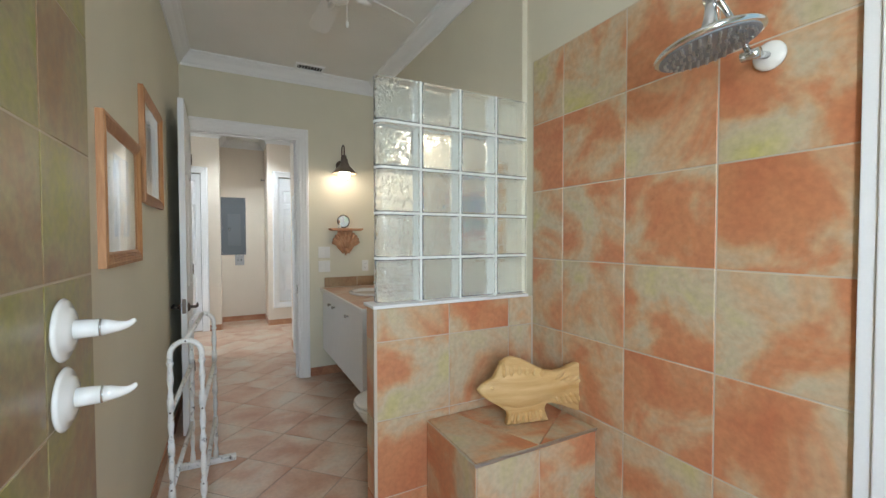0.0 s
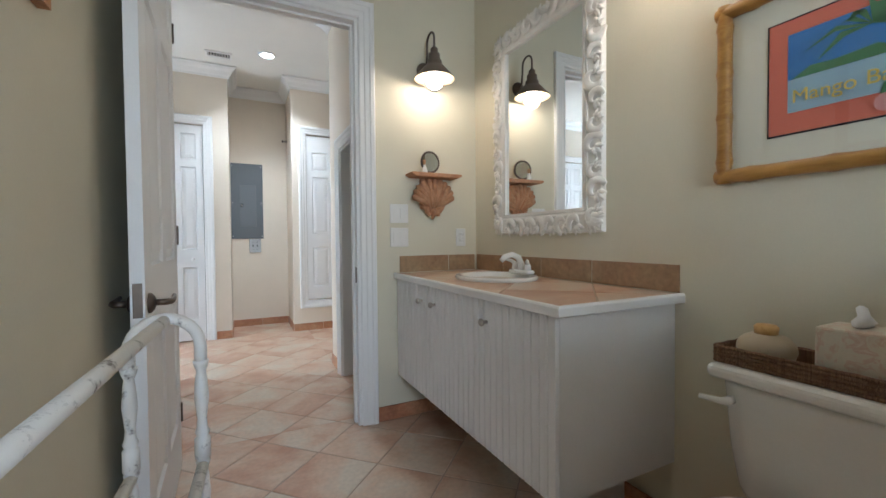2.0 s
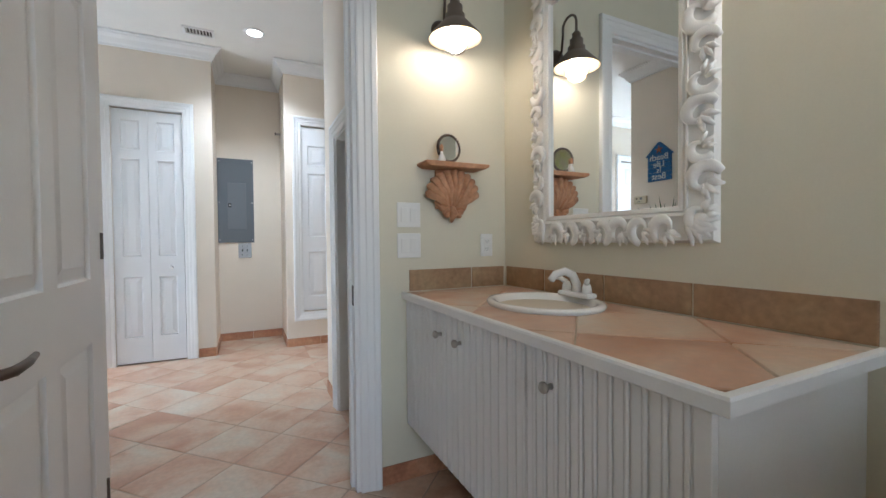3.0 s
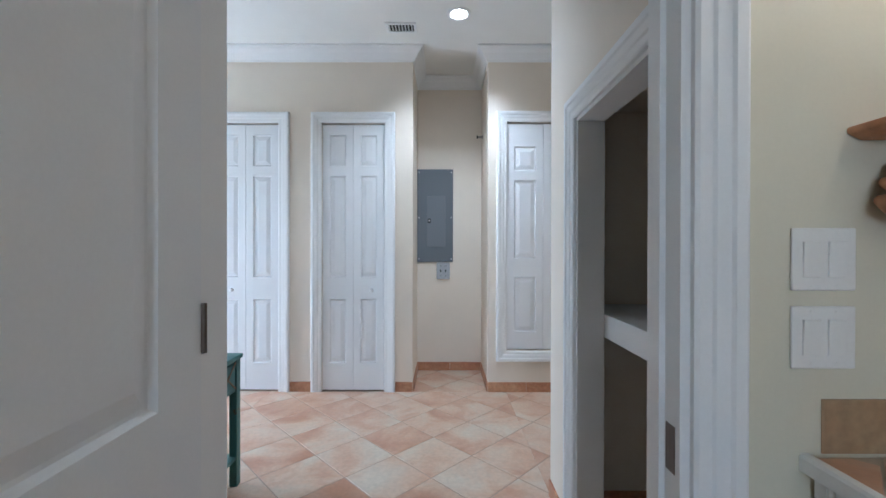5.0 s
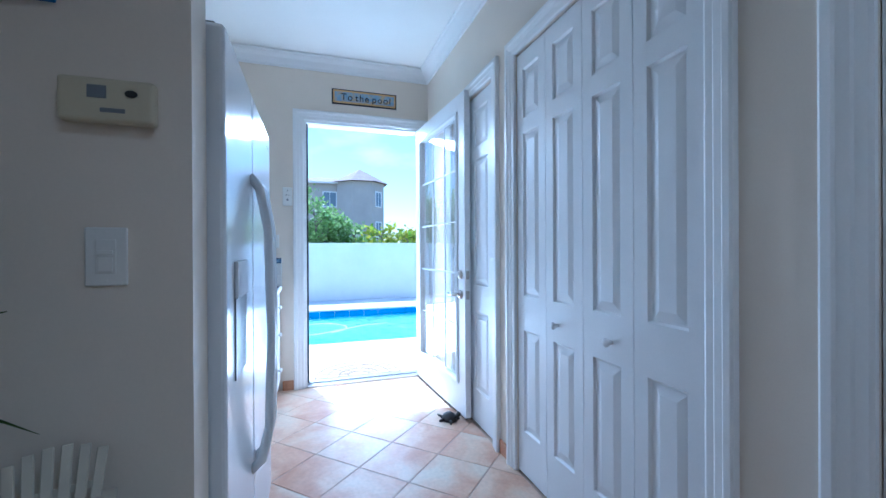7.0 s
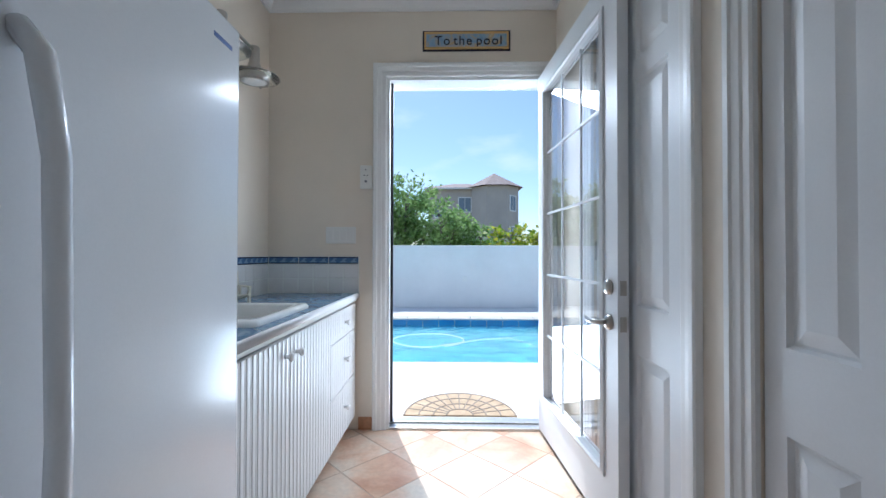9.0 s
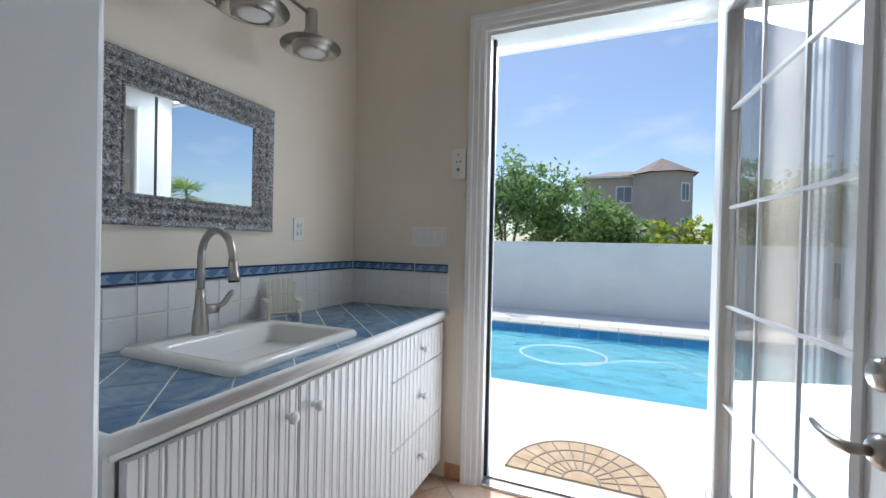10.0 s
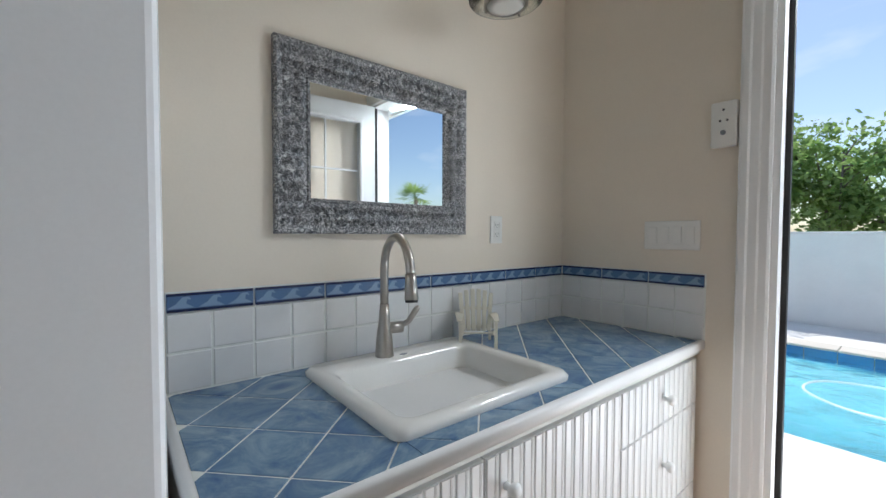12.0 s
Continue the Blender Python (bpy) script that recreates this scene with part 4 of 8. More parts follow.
# --- carved mirror ---
def carved_frame_mesh(w, h, band, seed):
    """A carved plaster frame: flat band with rolled leaves and scrolls in relief."""
    rnd = random.Random(seed)
    b = frame_sweep([(0, 0), (0, 0.022), (0.014, 0.024), (0.02, 0.018), (band - 0.02, 0.02), (band - 0.012, 0.0)], -w / 2 + band, w / 2 - band, -h / 2 + band, h / 2 - band, True)
    return b


CARVED = painted("white_carved_plaster", (0.86, 0.84, 0.79), 0.6, 0.06, 60, 0.3)
bmz0, bmz1, bmy0, bmy1 = 1.09, 2.26, 3.09, 3.93
bmir = at_wall("carved_mirror", "wall mirror in a carved white scrollwork frame", "mirror", "x", XE, -1, (bmy0 + bmy1) / 2, (bmz0 + bmz1) / 2)
MW, MH, MB = bmy1 - bmy0, bmz1 - bmz0, 0.125
part("frame", carved_frame_mesh(MW, MH, MB, 3), CARVED, bmir)
sc = bmesh.new()


def scroll(cx, cz, ang, s, flip):
    """One rolled leaf with a spiral, standing out of the band."""
    pts, rad = [], []
    for i in range(15):
        k = i / 14
        a = ang + flip * (0.4 + k * 4.6)
        r = s * (0.055 - 0.040 * k)
        pts.append((cx + r * math.cos(a), -0.022 - 0.016 * math.sin(k * math.pi * 0.9), cz + r * math.sin(a)))
        rad.append(s * (0.008 + 0.013 * math.sin(math.pi * min(1, k * 1.15 + 0.08)) ** 0.8))
    sc = bmesh.new()
    tube(pts, rad, 8, sc)
    for j in range(3):
        a = ang + flip * (-0.2 - j * 0.55)
        tube([(cx + s * 0.012 * math.cos(a), -0.028, cz + s * 0.012 * math.sin(a)), (cx + s * 0.035 * math.cos(a), -0.036, cz + s * 0.035 * math.sin(a)),
              (cx + s * 0.062 * math.cos(a), -0.024, cz + s * 0.062 * math.sin(a))], [s * 0.006, s * 0.013, s * 0.004], 7, sc)
    for v in sc.verts:
        v.co.y = -0.019 + (v.co.y + 0.022) * 0.5
    part("scroll", sc, CARVED, bmir, "", True)


rnd = random.Random(5)
n_side = 11
for side in (-1, 1):
    for i in range(n_side):
        z = -MH / 2 + MB * 0.75 + (MH - MB * 1.5) * i / (n_side - 1)
        x = side * (MW / 2 - MB * 0.45 + 0.008 * math.sin(i * 1.7))
        scroll(x, z, (math.pi if side < 0 else 0) + rnd.uniform(-0.3, 0.3), 0.88 + 0.14 * math.sin(i * 2.4), side * (1 if i % 2 else -1))
for side in (-1, 1):
    for i in range(7):
        x = -MW / 2 + MB + (MW - 2 * MB) * (i + 0.5) / 7
        scroll(x, side * (MH / 2 - MB * 0.45), side * math.pi / 2 + rnd.uniform(-0.3, 0.3), 0.9, 1 if i < 3.5 else -1)
for sx in (-1, 1):
    for sz in (-1, 1):
        for j in range(5):
            a = math.atan2(sz, sx) + (j - 2) * 0.35
            cx, cz = sx * (MW / 2 - MB * 0.7), sz * (MH / 2 - MB * 0.7)
            sc = bmesh.new()
            tube([(cx, -0.02, cz), (cx + 0.035 * math.cos(a), -0.04, cz + 0.035 * math.sin(a)), (cx + 0.085 * math.cos(a), -0.022, cz + 0.085 * math.sin(a))], [0.010, 0.016, 0.005], 8, sc)
            for v in sc.verts:
                v.co.y = -0.019 + (v.co.y + 0.022) * 0.5
            part("corner_leaf", sc, CARVED, bmir, "", True)
part("inner_fillet", frame_sweep([(0, 0), (0, 0.016), (0.016, 0.026), (0.016, 0)], -MW / 2 + MB - 0.014, MW / 2 - MB + 0.014, -MH / 2 + MB - 0.014, MH / 2 - MB + 0.014, True), CARVED, bmir)
part("mirror_glass", boxes((-MW / 2 + MB - 0.02, MW / 2 - MB + 0.02, -0.008, -0.002, -MH / 2 + MB - 0.02, MH / 2 - MB + 0.02)), MIRROR, bmir, "clear mirror glass")

# --- barn sconces ---
BULB = glow("lit_bulb", (1.0, 0.90, 0.74), 4.0)
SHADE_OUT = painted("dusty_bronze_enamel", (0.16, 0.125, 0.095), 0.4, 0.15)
SHADE_IN = painted("tan_shade_lining", (0.46, 0.34, 0.22), 0.5)


def sconce(axis, face, out, u, z):
    """Origin on the wall at the height of the shade's rim; the shade hangs 0.15 m out."""
    s = at_wall("barn_sconce", "dark bronze barn-style wall sconce, lit", "wall lamp", axis, face, out, u, z, "bathroom sconces")
    part("wall_plate", lathe([(0, 0), (0.05, 0), (0.05, 0.008), (0.035, 0.02), (0, 0.022)], 24, pose(0, 0, 0.1, 90, 0, 0)), BRONZE, s, "", True)
    part("gooseneck", tube([(0, -0.015, 0.1), (0, -0.04, 0.13), (0, -0.05, 0.2)] + [(0, -0.1 + 0.05 * math.cos(a), 0.24 + 0.05 * math.sin(a)) for a in np.linspace(0, math.pi, 10)] + [(0, -0.15, 0.17)], 0.0065, 9), BRONZE, s, "", True)
    H = pose(0, -0.15, 0)
    shade = part("shade", lathe([(0.022, 0.175), (0.022, 0.15), (0.034, 0.145), (0.034, 0.11), (0.044, 0.105), (0.044, 0.085), (0.06, 0.07), (0.115, 0.008), (0.118, 0.0)], 32, H), SHADE_OUT, s, "", True)
    part("shade_lining", lathe([(0.03, 0.10), (0.055, 0.066), (0.112, 0.006), (0.116, -0.001), (0.118, 0.0)], 32, H), SHADE_IN, shade, "tan lining", True)
    part("cap", lathe([(0, 0.185), (0.014, 0.185), (0.022, 0.175), (0.022, 0.15)], 20, H), BRONZE, s, "", True)
    bulb = part("bulb", lathe([(0.054 * math.sin(a), -0.004 - 0.054 * math.cos(a)) for a in np.linspace(0, 2.6, 14)] + [(0.02, 0.06), (0.02, 0.08), (0, 0.08)], 28, H), BULB, s, "glowing bulb", True)
    bulb.visible_shadow = False
    cage = bmesh.new()
    for i in range(4):
        a = i * math.pi / 4
        tube([(0.062 * math.cos(a) * math.cos(t_), -0.15 + 0.062 * math.sin(a) * math.cos(t_), -0.004 - 0.064 * math.sin(t_)) for t_ in np.linspace(0, math.pi, 13)], 0.0016, 5, cage)
    part("wire_guard", cage, BRONZE, s)
    p = s.matrix_world @ Vector((0, -0.15, -0.02))
    lamp("sconce_light", "POINT", Matrix.Translation(p), 0.36, (1.0, 0.50, 0.24), radius=0.055)
    return s


sconce("y", YD, -1, 1.30, 2.01)
sconce("x", XE, -1, 2.745, 2.10)

# --- shell shelf with a small mirror ---
TERRA = mottled_tile("carved_terracotta", [(0.3, (0.42, 0.19, 0.09)), (0.5, (0.52, 0.27, 0.14)), (0.7, (0.56, 0.33, 0.19))], 9, 0.65)
shelf = at_wall("shell_shelf", "terracotta wall shelf with a scallop shell bracket", "shelf", "y", YD, -1, 1.335, 1.475)
part("board", put(bmesh.new(), extrude_poly([(-0.165, 0.0), (-0.165, -0.012), (-0.14, -0.024), (0.14, -0.024), (0.165, -0.012), (0.165, 0.0)], 0.115, bevel=0.004), pose(0, -0.115, 0)), TERRA, shelf)
for i in range(11):
    a = radians((i - 5) * 17)
    tip = (0.126 * math.sin(a), -0.040 - 0.020 * math.cos(a), -0.150 + 0.112 * math.cos(a))
    root = (0.012 * math.sin(a), -0.034, -0.205)
    mid_ = (tip[0] * 0.62, -0.068, (tip[2] * 0.58 + root[2] * 0.42))
    part("shell_rib", tube([root, mid_, tip, (tip[0] * 0.95, -0.016, tip[2] + 0.006)], [0.009, 0.0165, 0.021, 0.010], 9), TERRA, shelf, "", True)
for sx in (-1, 1):
    for q in range(3):
        part("leaf_scroll", tube([(sx * 0.012, -0.04, -0.215 - 0.012 * q), (sx * (0.055 - 0.012 * q), -0.05, -0.205 - 0.018 * q), (sx * (0.088 - 0.022 * q), -0.028, -0.178 - 0.026 * q)], [0.010, 0.016, 0.006], 8), TERRA, shelf, "", True)
part("leaf_scroll", tube([(0, -0.03, -0.195), (0, -0.058, -0.235), (0, -0.028, -0.272)], [0.014, 0.022, 0.006], 8), TERRA, shelf, "", True)
part("backing", box(-0.075, 0.075, -0.03, 0, -0.21, -0.024, 0.006), TERRA, shelf)
hm = thing("tabletop_mirror", "small round mirror in a beaded dark frame", "mirror", (1.31, YD - 0.06, 1.475), 8)
ringb = bmesh.new()
for i in range(28):
    a = 2 * math.pi * i / 28
    lathe([(0, -0.0075), (0.0075, 0), (0, 0.0075)], 6, pose(0.0625 * math.cos(a), 0, 0.071 + 0.0625 * math.sin(a)), ringb)
tube([(0.060 * math.cos(a), 0.004, 0.071 + 0.060 * math.sin(a)) for a in np.linspace(0, 2 * math.pi, 29)], 0.007, 8, ringb)
part("frame", ringb, BRONZE, hm, "", True)
part("mirror_glass", lathe([(0, 0), (0.056, 0), (0.056, 0.003), (0, 0.003)], 32, pose(0, 0.002, 0.071, 90, 0, 0)), MIRROR, hm)
bot = thing("small_bottle", "small pale ceramic bottle on the shelf", "bottle", (1.265, YD - 0.075, 1.475))
part("body", lathe([(0, 0), (0.016, 0), (0.02, 0.012), (0.013, 0.03), (0.007, 0.04), (0.007, 0.05), (0, 0.05)], 16), PORCELAIN, bot, "", True)
part("stopper", lathe([(0, 0.05), (0.006, 0.05), (0.008, 0.075), (0.003, 0.082), (0, 0.082)], 12), TERRA, bot, "", True)


# --- plates on walls ---
PLATE = painted("white_plastic", (0.82, 0.81, 0.77), 0.3, 0.02)
SLOT = painted("dark_slot", (0.03, 0.03, 0.03), 0.6)


def switch_plate(axis, face, out, u, z, gangs, kind="rocker", material=None, group=""):
    w = 0.07 + 0.046 * (gangs - 1)
    s = at_wall("light_switch" if kind != "outlet" else "power_outlet", "white %s wall plate" % ("rocker switch" if kind == "rocker" else "dimmer switch" if kind == "dimmer" else "double socket"),
                "switch" if kind != "outlet" else "outlet", axis, face, out, u, z, group)
    part("cover_plate", box(-w / 2, w / 2, -0.006, 0, -0.057, 0.057, 0.003), PLATE, s)
    for g in range(gangs):
        x = (g - (gangs - 1) / 2) * 0.046
        if kind == "rocker":
            part("rocker", put(bmesh.new(), box(-0.0165, 0.0165, -0.0085, -0.004, -0.033, 0.033, 0.0015), pose(x, 0, 0, 2.5, 0, 0)), PLATE, s)
        elif kind == "dimmer":
            part("insert", box(x - 0.0165, x + 0.0165, -0.008, -0.005, -0.033, 0.033, 0.001), PLATE, s)
            part("slider", box(x - 0.013, x + 0.013, -0.012, -0.008, 0.004, 0.012, 0.001), PLATE, s)
            part("paddle", box(x - 0.012, x + 0.012, -0.0105, -0.008, -0.03, -0.002, 0.001), PLATE, s)
        else:
            for zz in (-0.019, 0.019):
                r = part("socket", box(x - 0.016, x + 0.016, -0.008, -0.005, zz - 0.014, zz + 0.014, 0.004), PLATE, s)
                part("slots", boxes((x - 0.008, x - 0.006, -0.0085, -0.0079, zz - 0.003, zz + 0.006), (x + 0.006, x + 0.008, -0.0085, -0.0079, zz - 0.003, zz + 0.006),
                                    (x - 0.002, x + 0.002, -0.0085, -0.0079, zz - 0.010, zz - 0.006)), SLOT, r)
        for zz in (-0.048, 0.048):
            part("screw", lathe([(0, 0.0068), (0.003, 0.0065), (0.003, 0.005)], 8, pose(x, 0, zz, 90, 0, 0)), PLATE, s)
    return s


switch_plate("y", YD, -1, 1.127, 1.235, 2)
switch_plate("y", YD, -1, 1.127, 1.093, 2)
switch_plate("y", YD, -1, 1.548, 1.09, 1, "outlet")

# --- toilet ---
toi = thing("toilet", "white two-piece toilet with the lid down", "toilet", (XE - 0.015, 2.30, 0), 180)
tb = bmesh.new()
prev = None
rings = []
for hgt, sx, front, wid in ((0.0, 0.0, 0.50, 0.11), (0.06, 0, 0.50, 0.105), (0.14, 0, 0.52, 0.10), (0.22, 0, 0.60, 0.125), (0.30, 0, 0.68, 0.165), (0.36, 0, 0.715, 0.182), (0.385, 0, 0.72, 0.185)):
    ring = []
    for i in range(28):
        a = 2 * math.pi * i / 28
        x = (0.16 + front) / 2 + (front - 0.16) / 2 * math.cos(a)
        taper = 1.0 - 0.12 * max(0, math.cos(a))
        ring.append(tb.verts.new((x, wid * taper * math.sin(a), hgt)))
    rings.append(ring)
for r0, r1 in zip(rings, rings[1:]):
    for i in range(28):
        tb.faces.new((r0[i], r0[(i + 1) % 28], r1[(i + 1) % 28], r1[i]))
tb.faces.new(rings[0])
tb.faces.new(rings[-1])
part("bowl", tb, PORCELAIN, toi, "", True)


def seat_slab(z0, z1, back, front, wid, rounding):
    b = bmesh.new()
    rr = []
    for z, ins in ((z0, rounding * 0.4), (z0 + rounding * 0.5, 0), (z1 - rounding, 0), (z1 - rounding * 0.3, rounding * 0.5), (z1, rounding * 1.6)):
        ring = []
        for i in range(36):
            a = 2 * math.pi * i / 36
            c, s_ = math.cos(a), math.sin(a)
            x = (back + front) / 2 + ((front - back) / 2 - ins) * (abs(c) ** 0.8) * (1 if c > 0 else -1)
            y = (wid - ins) * (abs(s_) ** 0.75) * (1 if s_ > 0 else -1) * (1 - 0.14 * max(0, c))
            ring.append(b.verts.new((x, y, z)))
        rr.append(ring)
    for r0, r1 in zip(rr, rr[1:]):
        for i in range(36):
            b.faces.new((r0[i], r0[(i + 1) % 36], r1[(i + 1) % 36], r1[i]))
    b.faces.new(rr[0])
    b.faces.new(rr[-1])
    return b


part("seat", seat_slab(0.387, 0.405, 0.215, 0.735, 0.19, 0.006), PORCELAIN, toi, "", True)
part("lid", seat_slab(0.407, 0.428, 0.21, 0.73, 0.188, 0.008), PORCELAIN, toi, "closed lid", True)
tank = bmesh.new()
rr = []
for z, d, w in ((0.36, 0.165, 0.195), (0.38, 0.18, 0.205), (0.5, 0.195, 0.222), (0.69, 0.205, 0.235)):
    ring = [(0.005, -w), (d * 0.8, -w), (d, -w + 0.05), (d, w - 0.05), (d * 0.8, w), (0.005, w)]
    rr.append([tank.verts.new((x, y, z)) for x, y in ring])
for r0, r1 in zip(rr, rr[1:]):
    for i in range(6):
        tank.faces.new((r0[i], r0[(i + 1) % 6], r1[(i + 1) % 6], r1[i]))
tank.faces.new(rr[0])
tank.faces.new(rr[-1])
bmesh.ops.bevel(tank, geom=tank.edges[:], offset=0.018, segments=3, affect="EDGES", profile=0.5)
part("tank", tank, PORCELAIN, toi, "", True)
part("tank_lid", box(0.0, 0.222, -0.25, 0.25, 0.69, 0.73, 0.016, seg=3), PORCELAIN, toi)
lv = part("flush_lever", tube([(0.205, -0.19, 0.64), (0.225, -0.19, 0.64), (0.235, -0.2, 0.64), (0.235, -0.255, 0.635)], [0.012, 0.012, 0.009, 0.007], 10), PORCELAIN, toi, "", True)

# tray with jar and tissue box on the tank
def wicker_mat(name, dark, light, s=160):
    m, n, l, b = mat(name, 0.7)
    v = coords(n, l)
    w1 = n.new("ShaderNodeTexBrick")
    w1.inputs["Scale"].default_value = s
    w1.inputs["Color1"].default_value, w1.inputs["Color2"].default_value, w1.inputs["Mortar"].default_value = (*light, 1), (*dark, 1), (dark[0] * 0.3, dark[1] * 0.3, dark[2] * 0.3, 1)
    l.new(v, w1.inputs["Vector"])
    l.new(w1.outputs["Color"], b.inputs["Base Color"])
    bump(n, l, b, w1.outputs["Fac"], 0.6, -0.003)
    return m


WICKER = wicker_mat("woven_wicker", (0.16, 0.08, 0.04), (0.34, 0.20, 0.11))
tray = thing("wicker_tray", "brown woven wicker tray on the toilet tank", "tray", (XE - 0.125, 2.315, 0.73), 0)
part("base", box(-0.075, 0.075, -0.222, 0.222, 0.0, 0.008), WICKER, tray)
for a in ((-0.08, -0.072, -0.227, 0.227), (0.072, 0.08, -0.227, 0.227), (-0.072, 0.072, -0.227, -0.219), (-0.072, 0.072, 0.219, 0.227)):
    part("side", box(a[0], a[1], a[2], a[3], 0, 0.045), WICKER, tray)
wv = bmesh.new()
for k in range(5):
    z = 0.006 + k * 0.0095
    loop = [(sx * 0.08 + 0.003 * math.sin(i * 1.2 + k * 3.1) * (1 if sx > 0 else -1), -0.227 + 0.454 * i / 40, z) for sx in (1,) for i in range(41)]
    tube(loop, 0.005, 6, wv)
    tube([(-x, y, z_) for x, y, z_ in loop], 0.005, 6, wv)
    for sy in (-1, 1):
        tube([(-0.08 + 0.16 * i / 16, sy * 0.227 + 0.003 * math.sin(i * 1.2 + k * 3.1) * sy, z) for i in range(17)], 0.005, 6, wv)
part("weave", wv, WICKER, tray, "woven strands", True)
jar = thing("ceramic_jar", "squat beige ceramic jar with a cork lid", "jar", (XE - 0.125, 2.455, 0.738))
STONEWARE = painted("beige_stoneware", (0.48, 0.40, 0.28), 0.4, 0.15, 60, 0.2)
part("body", lathe([(0, 0), (0.045, 0), (0.060, 0.012), (0.067, 0.034), (0.064, 0.052), (0.052, 0.068), (0.036, 0.076), (0.030, 0.078), (0, 0.078)], 28), STONEWARE, jar, "", True)
part("lid", lathe([(0, 0.078), (0.026, 0.078), (0.028, 0.096), (0.022, 0.102), (0, 0.103)], 20), PALE_WOOD, jar, "pale cork lid", True)
tis = thing("tissue_box", "seashell patterned square tissue box", "tissue box", (XE - 0.125, 2.265, 0.738))
SHELLPAT = art_material("seashell_pattern", [(0.35, (0.62, 0.58, 0.46)), (0.5, (0.66, 0.60, 0.48)), (0.6, (0.60, 0.44, 0.34)), (0.72, (0.72, 0.66, 0.56))], 30)
part("box", box(-0.06, 0.06, -0.065, 0.065, 0, 0.128, 0.005), SHELLPAT, tis)
PAPER = painted("white_tissue", (0.84, 0.84, 0.84), 0.9)
tp = bmesh.new()
lathe([(0.002, 0.098), (0.018, 0.103), (0.024, 0.115), (0.017, 0.13), (0.013, 0.145), (0.003, 0.152), (0, 0.152)], 9, None, tp, 1.2, 0.7)
for v in tp.verts:
    v.co += Vector((0, 0, 0.028)) + Vector((math.sin(v.co.z * 190) * 0.006, math.cos(v.co.z * 130 + v.co.x * 90) * 0.006, 0))
part("tissue", tp, PAPER, tis, "crumpled tissue", True)

# --- bamboo framed print ---
bp = at_wall("framed_print", "colourful tropical toucan print in a bamboo frame", "picture", "x", XE, -1, 2.26, 1.52)
BWD, BHT = 0.77, 0.55
for x0, z0, x1, z1 in ((-BWD / 2, -BHT / 2 + 0.022, BWD / 2, -BHT / 2 + 0.022), (-BWD / 2, BHT / 2 - 0.022, BWD / 2, BHT / 2 - 0.022), (-BWD / 2 + 0.022, -BHT / 2, -BWD / 2 + 0.022, BHT / 2), (BWD / 2 - 0.022, -BHT / 2, BWD / 2 - 0.022, BHT / 2)):
    pts, rad = [], []
    n_ = 40
    for i in range(n_ + 1):
        k = i / n_
        pts.append((x0 + (x1 - x0) * k, -0.018, z0 + (z1 - z0) * k))
        rad.append(0.021 + (0.0035 if i % 10 == 5 else 0.001 if i % 10 in (4, 6) else 0))
    part("bamboo_rail", tube(pts, rad, 12), BAMBOO, bp, "", True)
part("mat_board", boxes((-BWD / 2 + 0.03, BWD / 2 - 0.03, -0.01, 0, -BHT / 2 + 0.03, BHT / 2 - 0.03)), MATBOARD, bp, "cream mat board")
CORAL, SKYB = painted("coral_ink", (0.62, 0.16, 0.10), 0.6), painted("blue_ink", (0.05, 0.20, 0.50), 0.6)
LEAFG, INKB, SEAW, YEL, PINK = (painted("green_ink", (0.08, 0.22, 0.10), 0.6), painted("black_ink", (0.02, 0.02, 0.03), 0.6), painted("pale_sea_ink", (0.32, 0.48, 0.58), 0.6),
                                painted("yellow_ink", (0.65, 0.50, 0.12), 0.6), painted("pink_ink", (0.62, 0.30, 0.28), 0.6))
part("print_border", boxes((-0.25, 0.25, -0.0125, -0.0105, -0.16, 0.16)), [INKB], bp, "thin dark edge")
part("print_field", boxes((-0.245, 0.245, -0.014, -0.0125, -0.155, 0.155)), CORAL, bp, "coral red border")
part("print_sky", boxes((-0.2, 0.2, -0.0155, -0.014, -0.01, 0.115)), SKYB, bp, "deep blue sky")
part("print_sea", boxes((-0.2, 0.2, -0.0155, -0.014, -0.1, -0.01)), SEAW, bp, "pale sea")
pl = bmesh.new()
for i in range(9):
    a = radians(-25 + i * 28)
    L = 0.12 + 0.02 * math.sin(i * 2)
    tipx, tipz = -0.03 + L * math.cos(a), 0.07 + L * 0.55 * math.sin(a) - 0.03
    px, pz = -math.sin(a) * 0.012, math.cos(a) * 0.012
    put(pl, extrude_poly([(-0.03, 0.07), (-0.03 + L * 0.5 * math.cos(a) + px, 0.085 + L * 0.35 * math.sin(a) + pz), (tipx, tipz), (-0.03 + L * 0.5 * math.cos(a) - px, 0.075 + L * 0.3 * math.sin(a) - pz)], 0.001), pose(0, -0.0175, 0))
put(pl, extrude_poly([(-0.19, -0.01), (-0.15, 0.015), (-0.1, 0.012), (-0.02, 0.02), (0.03, -0.01)], 0.001), pose(0, -0.0172, 0))
for i in range(10):
    x = -0.02 + i * 0.024
    put(pl, extrude_poly([(x, -0.12), (x + 0.03, -0.09), (x + 0.045, -0.055), (x + 0.01, -0.08)], 0.001), pose(0, -0.0176 - 0.0001 * i, 0))
part("print_palm", pl, LEAFG, bp, "green palm fronds")
part("print_bird", put(bmesh.new(), extrude_poly([(0.05, 0.0), (0.09, 0.02), (0.14, 0.015), (0.19, -0.03), (0.16, -0.06), (0.1, -0.05)], 0.001), pose(0, -0.0185, 0)), INKB, bp, "dark toucan")
